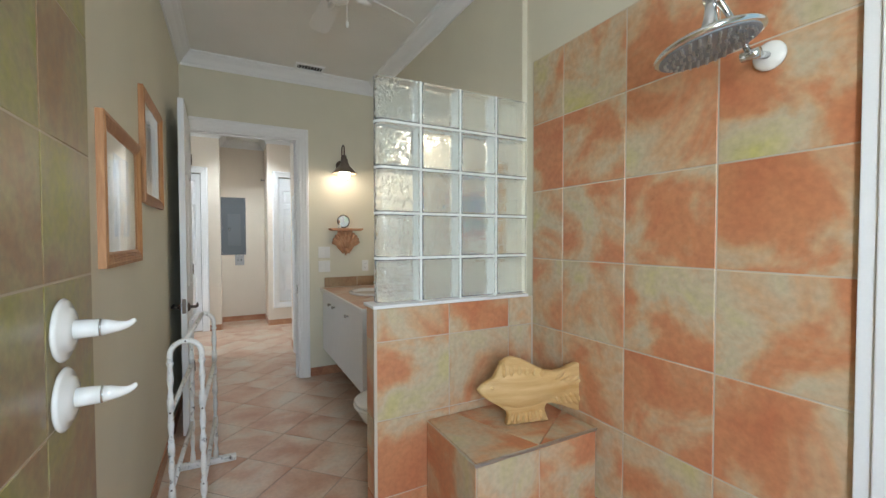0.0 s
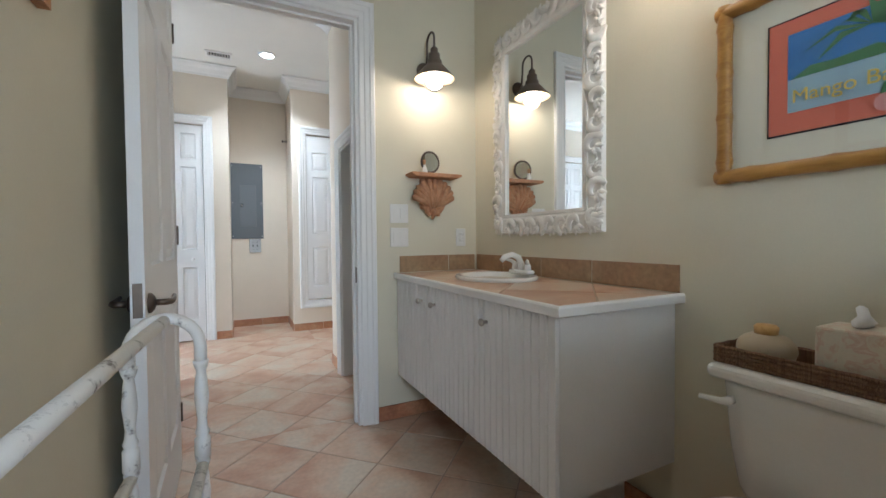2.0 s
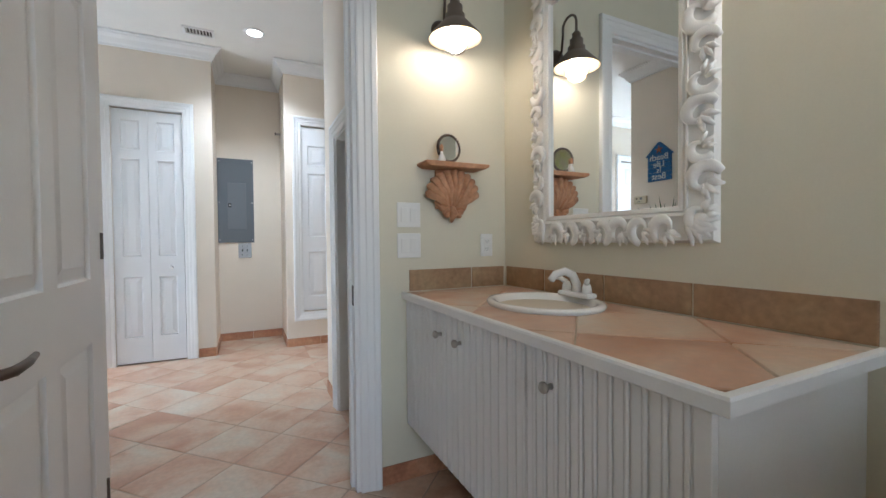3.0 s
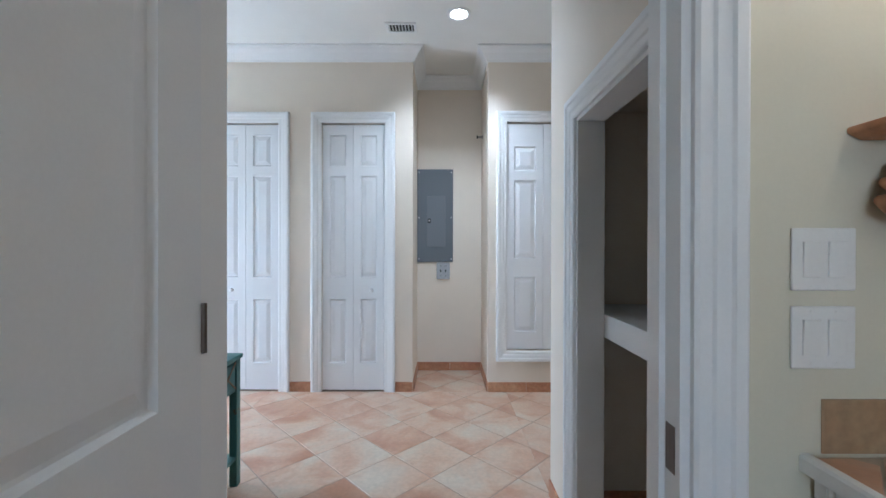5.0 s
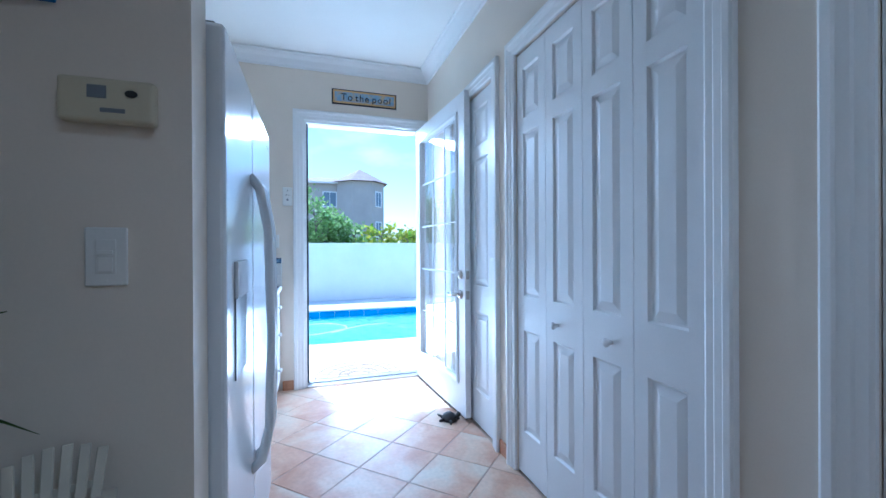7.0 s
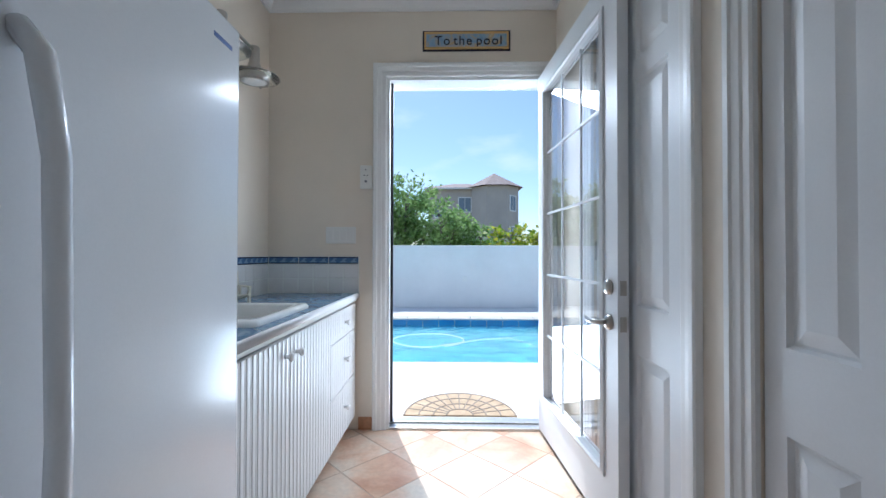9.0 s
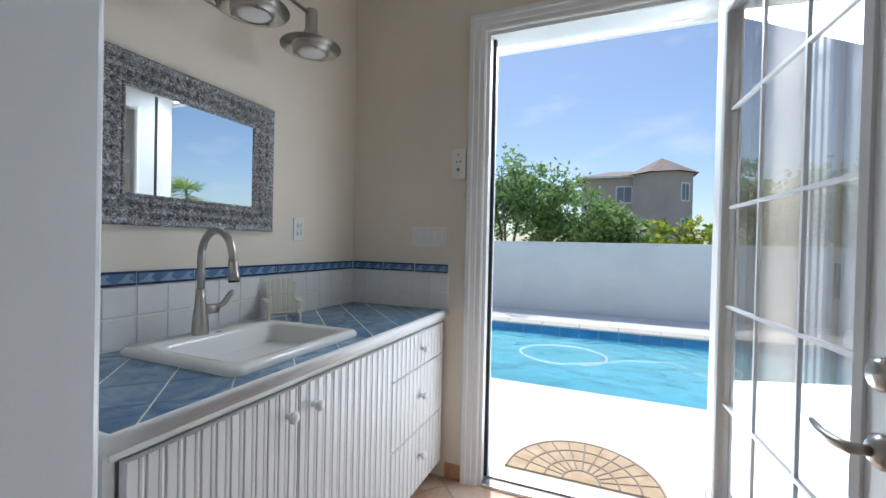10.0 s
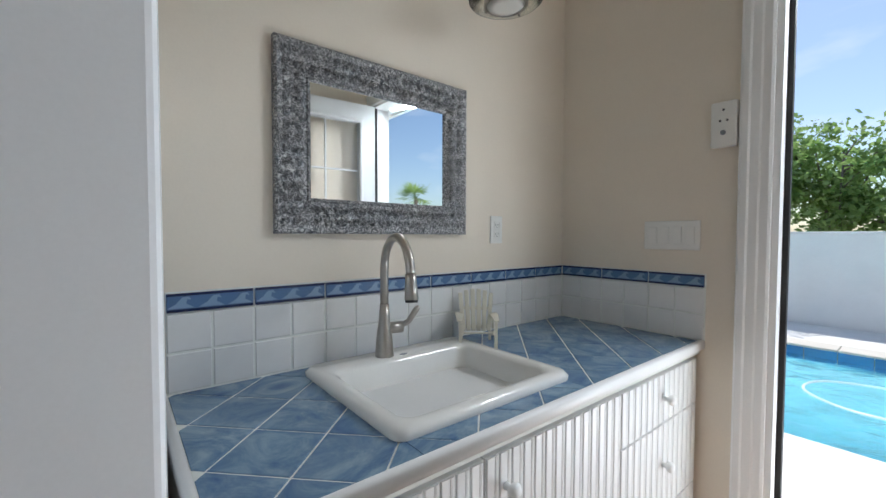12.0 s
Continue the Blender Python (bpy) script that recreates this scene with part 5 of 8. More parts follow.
part("print_beak", put(bmesh.new(), extrude_poly([(0.0, 0.015), (0.03, 0.028), (0.07, 0.022), (0.06, 0.008)], 0.001), pose(0, -0.019, 0)), YEL, bp, "yellow beak")
fl = bmesh.new()
for x, z in ((-0.005, -0.125), (0.06, -0.12), (0.12, -0.105), (0.17, -0.11)):
    put(fl, extrude_poly(arc(x, z, 0.022, 0, 330, 9), 0.001), pose(0, -0.0195, 0))
part("print_flowers", fl, PINK, bp, "pink flowers")
part("print_umbrella", put(bmesh.new(), extrude_poly([(0.13, 0.11), (0.17, 0.135), (0.22, 0.12), (0.2, 0.105)], 0.001), pose(0, -0.0195, 0)), YEL, bp, "yellow parasol")
text_mesh("Mango Bay", 0.05, 0.0006, pose(-0.08, -0.0185, -0.06) @ FACE_OUT, "print_title", YEL, bp, "yellow lettering")
gl = part("glazing", boxes((-BWD / 2 + 0.035, BWD / 2 - 0.035, -0.024, -0.0225, -BHT / 2 + 0.035, BHT / 2 - 0.035)), PANE, bp, "clear glass")
gl.visible_shadow = False


# --- ceiling: vent and fan ---
def ceiling_vent(x, y, w, d, rz):
    v = thing("ceiling_vent", "white slatted ceiling air vent", "vent", (x, y, CEIL), rz, "ceiling vents")
    # dark sheet in place of the shaded duct behind the slats
    part("backing", box(-w / 2, w / 2, -d / 2, d / 2, -0.003, -0.001), SLOT, v)
    part("frame", boxes((-w / 2 - 0.02, w / 2 + 0.02, -d / 2 - 0.02, -d / 2, -0.012, 0), (-w / 2 - 0.02, w / 2 + 0.02, d / 2, d / 2 + 0.02, -0.012, 0),
                        (-w / 2 - 0.02, -w / 2, -d / 2, d / 2, -0.012, 0), (w / 2, w / 2 + 0.02, -d / 2, d / 2, -0.012, 0)), TRIM, v)
    n_ = 8
    for i in range(n_):
        s = part("slat", put(bmesh.new(), box(-0.001, 0.001, -d / 2, d / 2, -0.014, 0.0), pose(-w / 2 + (i + 0.5) * w / n_, 0, -0.002, 0, 35, 0)), TRIM, v)


ceiling_vent(0.975, 4.0, 0.22, 0.10, 0)
fan = thing("ceiling_fan", "white five-blade ceiling fan with pull chain", "ceiling fan", (0.86, 2.36, CEIL), 20)
FANW = painted("white_fan_enamel", (0.80, 0.79, 0.75), 0.35)
part("canopy", lathe([(0, 0), (0.075, 0), (0.07, -0.03), (0.03, -0.055), (0, -0.055)], 24), FANW, fan, "", True)
part("downrod", tube([(0, 0, -0.05), (0, 0, -0.1)], 0.014, 12), FANW, fan)
part("motor", lathe([(0, -0.09), (0.05, -0.09), (0.1, -0.11), (0.11, -0.15), (0.1, -0.19), (0.06, -0.205), (0.055, -0.25), (0.03, -0.265), (0, -0.265)], 32), FANW, fan, "", True)
for i in range(5):
    R = pose(0, 0, 0, 0, 0, i * 72)
    part("blade_arm", put(bmesh.new(), tube([(0.09, 0, -0.18), (0.13, 0, -0.2), (0.18, 0, -0.19), (0.22, 0, -0.185)], [0.012, 0.016, 0.02, 0.012], 8), R), FANW, fan, "", True)
    bl_ = extrude_poly([(0.17, -0.05), (0.3, -0.062), (0.5, -0.066), (0.545, -0.05), (0.56, 0), (0.545, 0.05), (0.5, 0.066), (0.3, 0.062), (0.17, 0.05)], 0.007)
    part("blade", put(bmesh.new(), bl_, R @ pose(0, 0, -0.185, 90 + 10, 0, 0)), FANW, fan)
part("pull_chain", tube([(0.03, -0.03, -0.25), (0.03, -0.03, -0.37)], 0.002, 6), FANW, fan)
part("chain_knob", lathe([(0, -0.41), (0.007, -0.405), (0.008, -0.38), (0.004, -0.37), (0, -0.37)], 10, pose(0.03, -0.03, 0)), FANW, fan, "", True)


# ---- hall: closets, access door, panel, table ----
ROWS3 = [(0.235, 0.555), (0.19, 0.885), (0.085, 0.27)]
KNOB = [(0, 0), (0.009, 0), (0.007, 0.012), (0.016, 0.02), (0.018, 0.028), (0.011, 0.036), (0, 0.037)]


def closet(name, label, x0, x1, leaves, knobs, y=YB + 0.022, z0=0.012, ztop=CZ - 0.012, rows=ROWS3, group=""):
    c = thing(name, label, "closet door", (x0, y, z0), 0, group)
    w = (x1 - x0 - 0.006) / leaves
    for i in range(leaves):
        leaf = panel_leaf(c, w - 0.003, ztop - z0, 0.03, 1, rows, 0.062 if w > 0.26 else 0.055, "leaf")
        leaf.location = (0.003 + i * w, 0, 0)
    for kx in knobs:
        part("knob", lathe(KNOB, 16, pose(kx - x0, -0.015, 0.885 - z0, 90, 0, 0)), DOOR, c, "white round knob", True)
    # black sheet that paints the shade seen between the leaves
    part("gap_head", boxes((0, x1 - x0, 0.03, 0.034, 0, ztop - z0 + 0.012)), BLACK, c, "black sheet behind the leaves for the shade in the gaps")
    return c


closet("bifold_closet_door", "closed white four-leaf bifold closet door", C1[0], C1[1], 4, (-1.767, -1.407))
closet("bifold_closet_door", "closed white two-leaf bifold closet door", C2[0], C2[1], 2, (-0.19,))
c3 = thing("door_closet", "closed white six-panel closet door", "door", (C3[0] + 0.004, YB + 0.03, 0.012))
panel_leaf(c3, C3[1] - C3[0] - 0.008, CZ - 0.024, 0.035, 2, ROWS3, 0.105, mid=0.09)
for z in (0.25, 1.2, 2.05):
    part("hinge", tube([(0.0, -0.022, z - 0.045), (0.0, -0.022, z + 0.045)], 0.006, 8), NICKEL, c3)
acc = closet("access_door", "closed white two-leaf access door above the floor", ND[0], ND[1], 2, (1.42,), z0=ND[2] + 0.012, ztop=ND[3] - 0.012, rows=[(0.15, 0.48), (0.16, 0.68), (0.085, 0.21)])

# --- electrical panel in the niche ---
ep = at_wall("electrical_panel", "grey metal breaker panel with its door shut", "electrical panel", "y", NICHE[2], -1, 0.347, 1.58)
part("cover", box(-0.1825, 0.1825, -0.018, 0, -0.472, 0.472, 0.003), GREY_BOX, ep)
GREY_L = painted("grey_enamel_door", (0.155, 0.17, 0.185), 0.4, 0.06)
dr = part("door", box(-0.085, 0.105, -0.024, -0.018, -0.32, 0.20, 0.003), GREY_L, ep)
part("latch", boxes((-0.075, -0.045, -0.028, -0.024, -0.075, -0.03, 0.002)), BLACK, dr, "black latch")
part("latch_tab", boxes((-0.066, -0.054, -0.031, -0.028, -0.06, -0.045)), ALU, dr)
for x in (-0.165, 0.165):
    for z in (-0.44, -0.02, 0.44):
        part("screw", lathe([(0, 0.022), (0.006, 0.021), (0.007, 0.018)], 10, pose(x, 0, z, 90, 0, 0)), ALU, ep)
jb = at_wall("steel_outlet_box", "galvanised steel box with two switches", "outlet box", "y", NICHE[2], -1, 0.43, 1.018)
GALV = metal("galvanised_steel", (0.42, 0.42, 0.42), 0.45, 0.2)
part("box", box(-0.067, 0.067, -0.02, 0, -0.085, 0.085, 0.004), GALV, jb)
for x in (-0.025, 0.025):
    part("toggle", box(x - 0.006, x + 0.006, -0.034, -0.02, -0.012, 0.014, 0.002), SLOT, jb)
    for z in (-0.05, 0.05):
        part("screw", lathe([(0, 0.024), (0.005, 0.022), (0.005, 0.02)], 8, pose(x, 0, z, 90, 0, 0)), SLOT, jb)
sb = at_wall("spring_doorstop", "small chrome cylinder fitting on the niche wall", "fitting", "x", NICHE[1], -1, 7.44, 2.35)
part("plate", lathe([(0, 0), (0.018, 0), (0.018, 0.006), (0, 0.006)], 14, pose(0, 0, 0, 90, 0, 0)), NICKEL, sb, "", True)
part("body", tube([(0, 0, 0), (0, -0.05, 0)], 0.012, 12), NICKEL, sb, "", True)
part("tip", tube([(0, -0.05, 0), (0, -0.06, 0)], 0.015, 12), SLOT, sb, "", True)

# --- ceiling light and vent ---
dl = thing("recessed_downlight", "recessed round ceiling downlight, lit", "downlight", (0.545, 6.42, CEIL))
part("trim_ring", lathe([(0.062, 0.001), (0.062, -0.006), (0.072, -0.010), (0.088, -0.006), (0.09, 0.0)], 32), TRIM, dl, "", True)
GLOWL = glow("lit_downlight", (1.0, 0.93, 0.82), 5.0)
part("lens", lathe([(0, -0.003), (0.062, -0.003), (0.062, -0.001), (0, -0.001)], 28), GLOWL, dl, "glowing lens")
lamp("downlight", "SPOT", look((0.545, 6.42, CEIL - 0.02), (0.545, 6.42, 0)), 23, (0.98, 0.97, 0.95), spot=radians(128), radius=0.06)
ceiling_vent(0.10, 6.6, 0.20, 0.10, 0)

# --- sign on the hall wall ---
sg = at_wall("beach_sign", "blue wooden house-shaped sign with raised white lettering", "sign", "x", XH, 1, 5.262, 1.72)
BLUEW = wood("blue_painted_wood", (0.012, 0.10, 0.28), (0.025, 0.17, 0.42), 3.0, 0.5, 0)
for k in range(6):
    z0, z1 = k * 0.0467, (k + 1) * 0.0467 - 0.0035
    part("board", box(-0.135, 0.135, -0.016, 0, z0, z1, 0.0015, seg=1), BLUEW, sg)
part("gable", put(bmesh.new(), extrude_poly([(-0.135, 0.28), (0.135, 0.28), (0.016, 0.395), (-0.016, 0.395)], 0.016), pose(0, -0.016, 0)), BLUEW, sg)
for s in (-1, 1):
    part("roof_edge", put(bmesh.new(), box(-0.1, 0.1, -0.02, 0, -0.004, 0.004), pose(s * 0.08, 0, 0.335, 0, s * 43, 0)), BLUEW, sg)
STARF = painted("rust_starfish", (0.42, 0.16, 0.09), 0.7, 0.2, 60, 0.4)
st = bmesh.new()
for i in range(5):
    a = radians(90 + i * 72)
    tube([(0, -0.02, 0.325), (0.022 * math.cos(a), -0.021, 0.325 + 0.022 * math.sin(a)), (0.045 * math.cos(a), -0.019, 0.325 + 0.045 * math.sin(a))], [0.010, 0.008, 0.003], 7, st)
part("starfish", st, STARF, sg, "small rust-red starfish", True)
LETTER = painted("white_lettering", (0.80, 0.80, 0.77), 0.5)
for body, z, s in (("Beach", 0.245, 0.090), ("Life", 0.172, 0.090), ("Is", 0.108, 0.090), ("Best", 0.045, 0.094)):
    text_mesh(body, s, 0.003, pose(0, -0.019, z) @ FACE_OUT, "lettering", LETTER, sg, "raised white word")

th = at_wall("thermostat", "beige plastic wall thermostat", "thermostat", "x", XH, 1, 5.485, 1.538)
BEIGE = painted("beige_plastic", (0.62, 0.56, 0.40), 0.4, 0.03)
part("case", box(-0.078, 0.078, -0.028, 0, -0.042, 0.042, 0.008, seg=3), BEIGE, th)
part("display", boxes((-0.03, 0.0, -0.0295, -0.028, 0.002, 0.026)), FACE_GREY, th, "grey display")
part("button", lathe([(0, 0.031), (0.007, 0.03), (0.007, 0.027)], 12, pose(0.04, 0, 0.014, 90, 0, 0), None, 1.5, 1.0), SLOT, th)
part("slot", boxes((-0.01, 0.03, -0.029, -0.028, -0.024, -0.016)), FACE_GREY, th)
switch_plate("x", XH, 1, 5.474, 1.24, 1, "dimmer")


# --- console table ---
def worn_teal(name):
    m, n, l, b = mat(name, 0.42)
    v = coords(n, l)
    f = noise_fac(n, l, v, 7, 6, 0.7)
    g = noise_fac(n, l, v, 2.2, 4)
    base = ramp(n, l, g, [(0.3, (0.045, 0.135, 0.135)), (0.7, (0.085, 0.21, 0.205))])
    l.new(mix(n, l, ramp(n, l, f, [(0.63, (0, 0, 0)), (0.68, (1, 1, 1))]), base, (0.13, 0.075, 0.035)), b.inputs["Base Color"])
    bump(n, l, b, f, 0.2, 0.002)
    return m


TEAL = worn_teal("distressed_teal_paint")
TX0, TX1, TY0, TY1, TZ = XH + 0.005, -0.635, 4.85, 5.59, 0.69
tb = thing("console_table", "distressed teal wooden console table with drawers", "table", ((TX0 + TX1) / 2, (TY0 + TY1) / 2, 0))
hx, hy = (TX1 - TX0) / 2, (TY1 - TY0) / 2
part("tabletop", box(-hx, hx, -hy, hy, TZ - 0.022, TZ, 0.004), TEAL, tb)
for sx in (-1, 1):
    for sy in (-1, 1):
        lx, ly = sx * (hx - 0.03), sy * (hy - 0.03)
        part("leg", box(lx - 0.02, lx + 0.02, ly - 0.02, ly + 0.02, 0, TZ - 0.022, 0.003), TEAL, tb)
part("apron", boxes((-hx + 0.02, hx - 0.03, -hy + 0.02, -hy + 0.035, TZ - 0.19, TZ - 0.022), (-hx + 0.02, hx - 0.03, hy - 0.035, hy - 0.02, TZ - 0.19, TZ - 0.022),
                    (-hx + 0.02, -hx + 0.035, -hy + 0.035, hy - 0.035, TZ - 0.19, TZ - 0.022)), TEAL, tb)
part("front_rail", boxes((hx - 0.035, hx - 0.018, -hy + 0.05, hy - 0.05, TZ - 0.19, TZ - 0.175), (hx - 0.035, hx - 0.018, -hy + 0.05, hy - 0.05, TZ - 0.036, TZ - 0.022)), TEAL, tb)
RUST = metal("aged_copper_wire", (0.30, 0.20, 0.14), 0.5, 0.2)
for i in range(2):
    y0, y1 = (-hy + 0.052, -0.004) if i == 0 else (0.004, hy - 0.052)
    d = part("drawer", box(hx - 0.034, hx - 0.016, y0, y1, TZ - 0.173, TZ - 0.038, 0.003), TEAL, tb)
    zc, w2, h2 = TZ - 0.1055, (y1 - y0) / 4, 0.0675
    for cy in (y0 + w2, y1 - w2):
        for a, c in (((cy - w2, -h2), (cy + w2, h2)), ((cy - w2, h2), (cy + w2, -h2))):
            part("lattice_strip", tube([(hx - 0.015, a[0], zc + a[1]), (hx - 0.013, cy, zc), (hx - 0.015, c[0], zc + c[1])], 0.004, 6), RUST, d)
    part("lattice_strip", tube([(hx - 0.015, (y0 + y1) / 2, zc - h2), (hx - 0.015, (y0 + y1) / 2, zc + h2)], 0.006, 6), RUST, d)
    part("drawer_pull", lathe([(0, 0), (0.006, 0), (0.005, 0.012), (0.012, 0.02), (0.009, 0.028), (0, 0.03)], 12, pose(hx - 0.012, (y0 + y1) / 2, zc, 0, 90, 0)), RUST, d, "", True)
part("lower_shelf", box(-hx + 0.015, hx - 0.015, -hy + 0.015, hy - 0.015, 0.14, 0.158, 0.003), TEAL, tb)
# wire basket on the lower shelf
bk = thing("wire_ball", "blue and white wire ornament on the lower shelf", "ornament", (-0.80, 5.30, 0.158))
WIRE = painted("pale_blue_wire", (0.35, 0.50, 0.55), 0.4)
wb = bmesh.new()
for k in range(5):
    a = k * math.pi / 5
    tube([(0.085 * math.cos(t_) * math.cos(a), 0.085 * math.cos(t_) * math.sin(a), 0.088 + 0.085 * math.sin(t_)) for t_ in np.linspace(0, 2 * math.pi, 25)], 0.003, 6, wb)
for z in (-0.04, 0, 0.04):
    r = math.sqrt(0.085 ** 2 - z * z)
    tube([(r * math.cos(t_), r * math.sin(t_), 0.088 + z) for t_ in np.linspace(0, 2 * math.pi, 25)], 0.003, 6, wb)
part("wires", wb, WIRE, bk, "", True)


# --- palm frond in a bottle, shell flower block, toy chair ---
def leaf_mat(name, a, c, rough=0.4):
    m, n, l, b = mat(name, rough)
    v = coords(n, l)
    f = noise_fac(n, l, v, 14, 4)
    l.new(ramp(n, l, f, [(0.3, a), (0.7, c)]), b.inputs["Base Color"])
    return m


PALM = leaf_mat("palm_leaf", (0.024, 0.055, 0.010), (0.065, 0.125, 0.020))
PALM_STEM = leaf_mat("palm_stem", (0.08, 0.13, 0.03), (0.16, 0.22, 0.06))
vs = thing("palm_frond_vase", "fan palm frond standing in a clear glass bottle", "plant", (-0.965, 5.075, TZ))
CLEAR = glass("clear_bottle_glass", (0.96, 1.0, 0.98), 0.0, 1.45)
g = part("bottle", lathe([(0, 0), (0.04, 0), (0.043, 0.01), (0.043, 0.11), (0.03, 0.15), (0.014, 0.18), (0.013, 0.225), (0.016, 0.23), (0.0135, 0.228), (0.011, 0.222), (0.012, 0.18), (0.028, 0.148), (0.040, 0.108), (0.040, 0.012), (0, 0.006)], 24), CLEAR, vs, "clear glass bottle", True)
g.visible_shadow = False
HUB = Vector((0.035, -0.015, 0.36))
part("stem", tube([(0, 0.0, 0.015), (0.008, 0.004, 0.15), (0.02, 0.0, 0.27), HUB], [0.005, 0.005, 0.006, 0.008], 8), PALM_STEM, vs, "green stem", True)
rnd = random.Random(11)
for i in range(34):
    ang = radians(-20 + i * 224 / 33)
    c, s = math.cos(ang), math.sin(ang)
    L = (0.37 + 0.10 * s + rnd.uniform(-0.04, 0.04)) * (0.92 if s < 0 else 1)
    lean = rnd.uniform(0.0, 0.14)
    droop = (0.06 if s < 0.3 else 0.02) + rnd.uniform(0, 0.03)
    b = bmesh.new()
    prev = None
    n_ = 9
    for k in range(n_ + 1):
        t_ = k / n_
        cen = HUB + Vector((lean * t_ * L * 2 + 0.02 * t_, c * L * t_, s * L * t_ - droop * t_ * t_ * t_ * 1.2))
        slim = 0.0165 if s > 0.35 else 0.010
        wd = slim * (0.30 + 1.6 * t_) if t_ < 0.42 else slim * 0.97 * max(0.0, 1 - (t_ - 0.42) / 0.58) ** 0.8 + 0.0006
        side = Vector((0.25, -s, c)).normalized() * wd
        fold = Vector((wd * 0.55, 0, 0))
        row = [b.verts.new(cen - side + fold), b.verts.new(cen), b.verts.new(cen + side + fold)]
        if prev:
            b.faces.new((prev[0], prev[1], row[1], row[0]))
            b.faces.new((prev[1], prev[2], row[2], row[1]))
        prev = row
    part("leaf_blade", b, PALM, vs, "", True)

SHELLW = painted("white_shell", (0.74, 0.70, 0.66), 0.45, 0.12, 50, 0.3)
blk = thing("shell_flower_block", "wood block with a large flower of white oyster shells", "ornament", (-0.845, 4.975, TZ), 98)
BLKW = wood("weathered_block_wood", (0.22, 0.13, 0.05), (0.40, 0.28, 0.13), 3.0, 0.7, 2)
part("block", put(bmesh.new(), box(-0.09, 0.09, 0.0, 0.045, 0.004, 0.19, 0.003), pose(0, 0, 0.002, -9, 0, 0)), BLKW, blk)
rnd = random.Random(4)
petal = None
for ringi, (cnt, r, tilt, sc_) in enumerate(((25, 0.112, 10, 0.70), (23, 0.096, 22, 0.68), (21, 0.078, 34, 0.66), (17, 0.058, 46, 0.62), (12, 0.038, 60, 0.56), (7, 0.018, 76, 0.48))):
    for i in range(cnt):
        a = 360 * i / cnt + ringi * 11 + rnd.uniform(-9, 9)
        if petal is None:
            pb = bmesh.new()
            vr = []
            for k in range(7):
                t_ = k / 6
                w = 0.021 * math.sin(math.pi * (0.12 + 0.80 * t_)) ** 0.7
                y = -0.008 * math.sin(math.pi * t_)
                vr.append([pb.verts.new((-w, y - 0.005, t_ * 0.058)), pb.verts.new((-w * 0.5, y, t_ * 0.058)), pb.verts.new((0, y + 0.002, t_ * 0.06)), pb.verts.new((w * 0.5, y, t_ * 0.058)), pb.verts.new((w, y - 0.005, t_ * 0.058))])
            for r0, r1 in zip(vr, vr[1:]):
                for q in range(4):
                    pb.faces.new((r0[q], r0[q + 1], r1[q + 1], r1[q]))
            bmesh.ops.solidify(pb, geom=pb.faces[:], thickness=0.003)
            o = part("shell_petal", pb, SHELLW, blk, "", True)
            petal = o.data
        else:
            o = new("shell_petal", petal)
            o.parent = blk
        o.matrix_local = pose(0, -0.018, 0.105, -9, 0, 0) @ pose(0, 0, 0, 0, a, 0) @ pose(0, -0.004 * ringi, r - 0.03, tilt + rnd.uniform(-6, 6), 0, rnd.uniform(-12, 12)) @ Matrix.Scale(sc_ * rnd.uniform(0.9, 1.12), 4)
CREAMP = painted("cream_painted_wood", (0.60, 0.56, 0.46), 0.6, 0.1, 70, 0.2)


def toy_chair(at, rz, s, material, label):
    c = thing("toy_adirondack_chair", label, "toy chair", at, rz)
    q = Matrix.Scale(s, 4)
    def add(nm, b, m=None):
        return part(nm, put(bmesh.new(), b, q if m is None else q @ m), material, c)
    for i in range(6):
        x = -0.05 + i * 0.02
        hgt = 0.15 + 0.022 * math.sin(math.pi * (i + 0.5) / 6)
        add("back_slat", box(-0.0085, 0.0085, -0.003, 0.003, 0, hgt, 0.002, seg=1), pose(x, 0.045, 0.045, -20, (i - 2.5) * 2.2, 0))
    for z in (0.06, 0.13):
        add("back_brace", box(-0.06, 0.06, 0.0, 0.005, -0.006, 0.006), pose(0, 0.053 + (z - 0.045) * 0.36, z, -20, 0, 0))
    for i in range(5):
        add("seat_slat", box(-0.062, 0.062, -0.009, 0.009, 0, 0.005, 0.001, seg=1), pose(0, -0.07 + i * 0.022, 0.062 - i * 0.006, -14, 0, 0))
    for sx in (-1, 1):
        add("seat_rail", box(-0.004, 0.004, -0.085, 0.1, -0.012, 0.006), pose(sx * 0.058, 0, 0.05, -14, 0, 0))
        add("front_leg", box(-0.005, 0.005, -0.012, 0.012, 0, 0.105), pose(sx * 0.067, -0.065, 0))
        add("back_leg", box(-0.005, 0.005, -0.010, 0.010, 0, 0.04), pose(sx * 0.058, 0.085, 0))
        add("arm_post", box(-0.004, 0.004, -0.005, 0.005, 0, 0.05), pose(sx * 0.067, 0.055, 0.055))
        add("armrest", extrude_poly([(-0.016, -0.085), (0.016, -0.085), (0.018, -0.05), (0.008, 0.075), (-0.008, 0.075)], 0.006), pose(sx * 0.07, 0, 0.111, -90, 0, 0) @ Matrix.Diagonal((1, 1, -1, 1)))
    return c


toy_chair((-0.935, 5.44, TZ), 106, 1.0, CREAMP, "small cream wooden beach chair on the table")

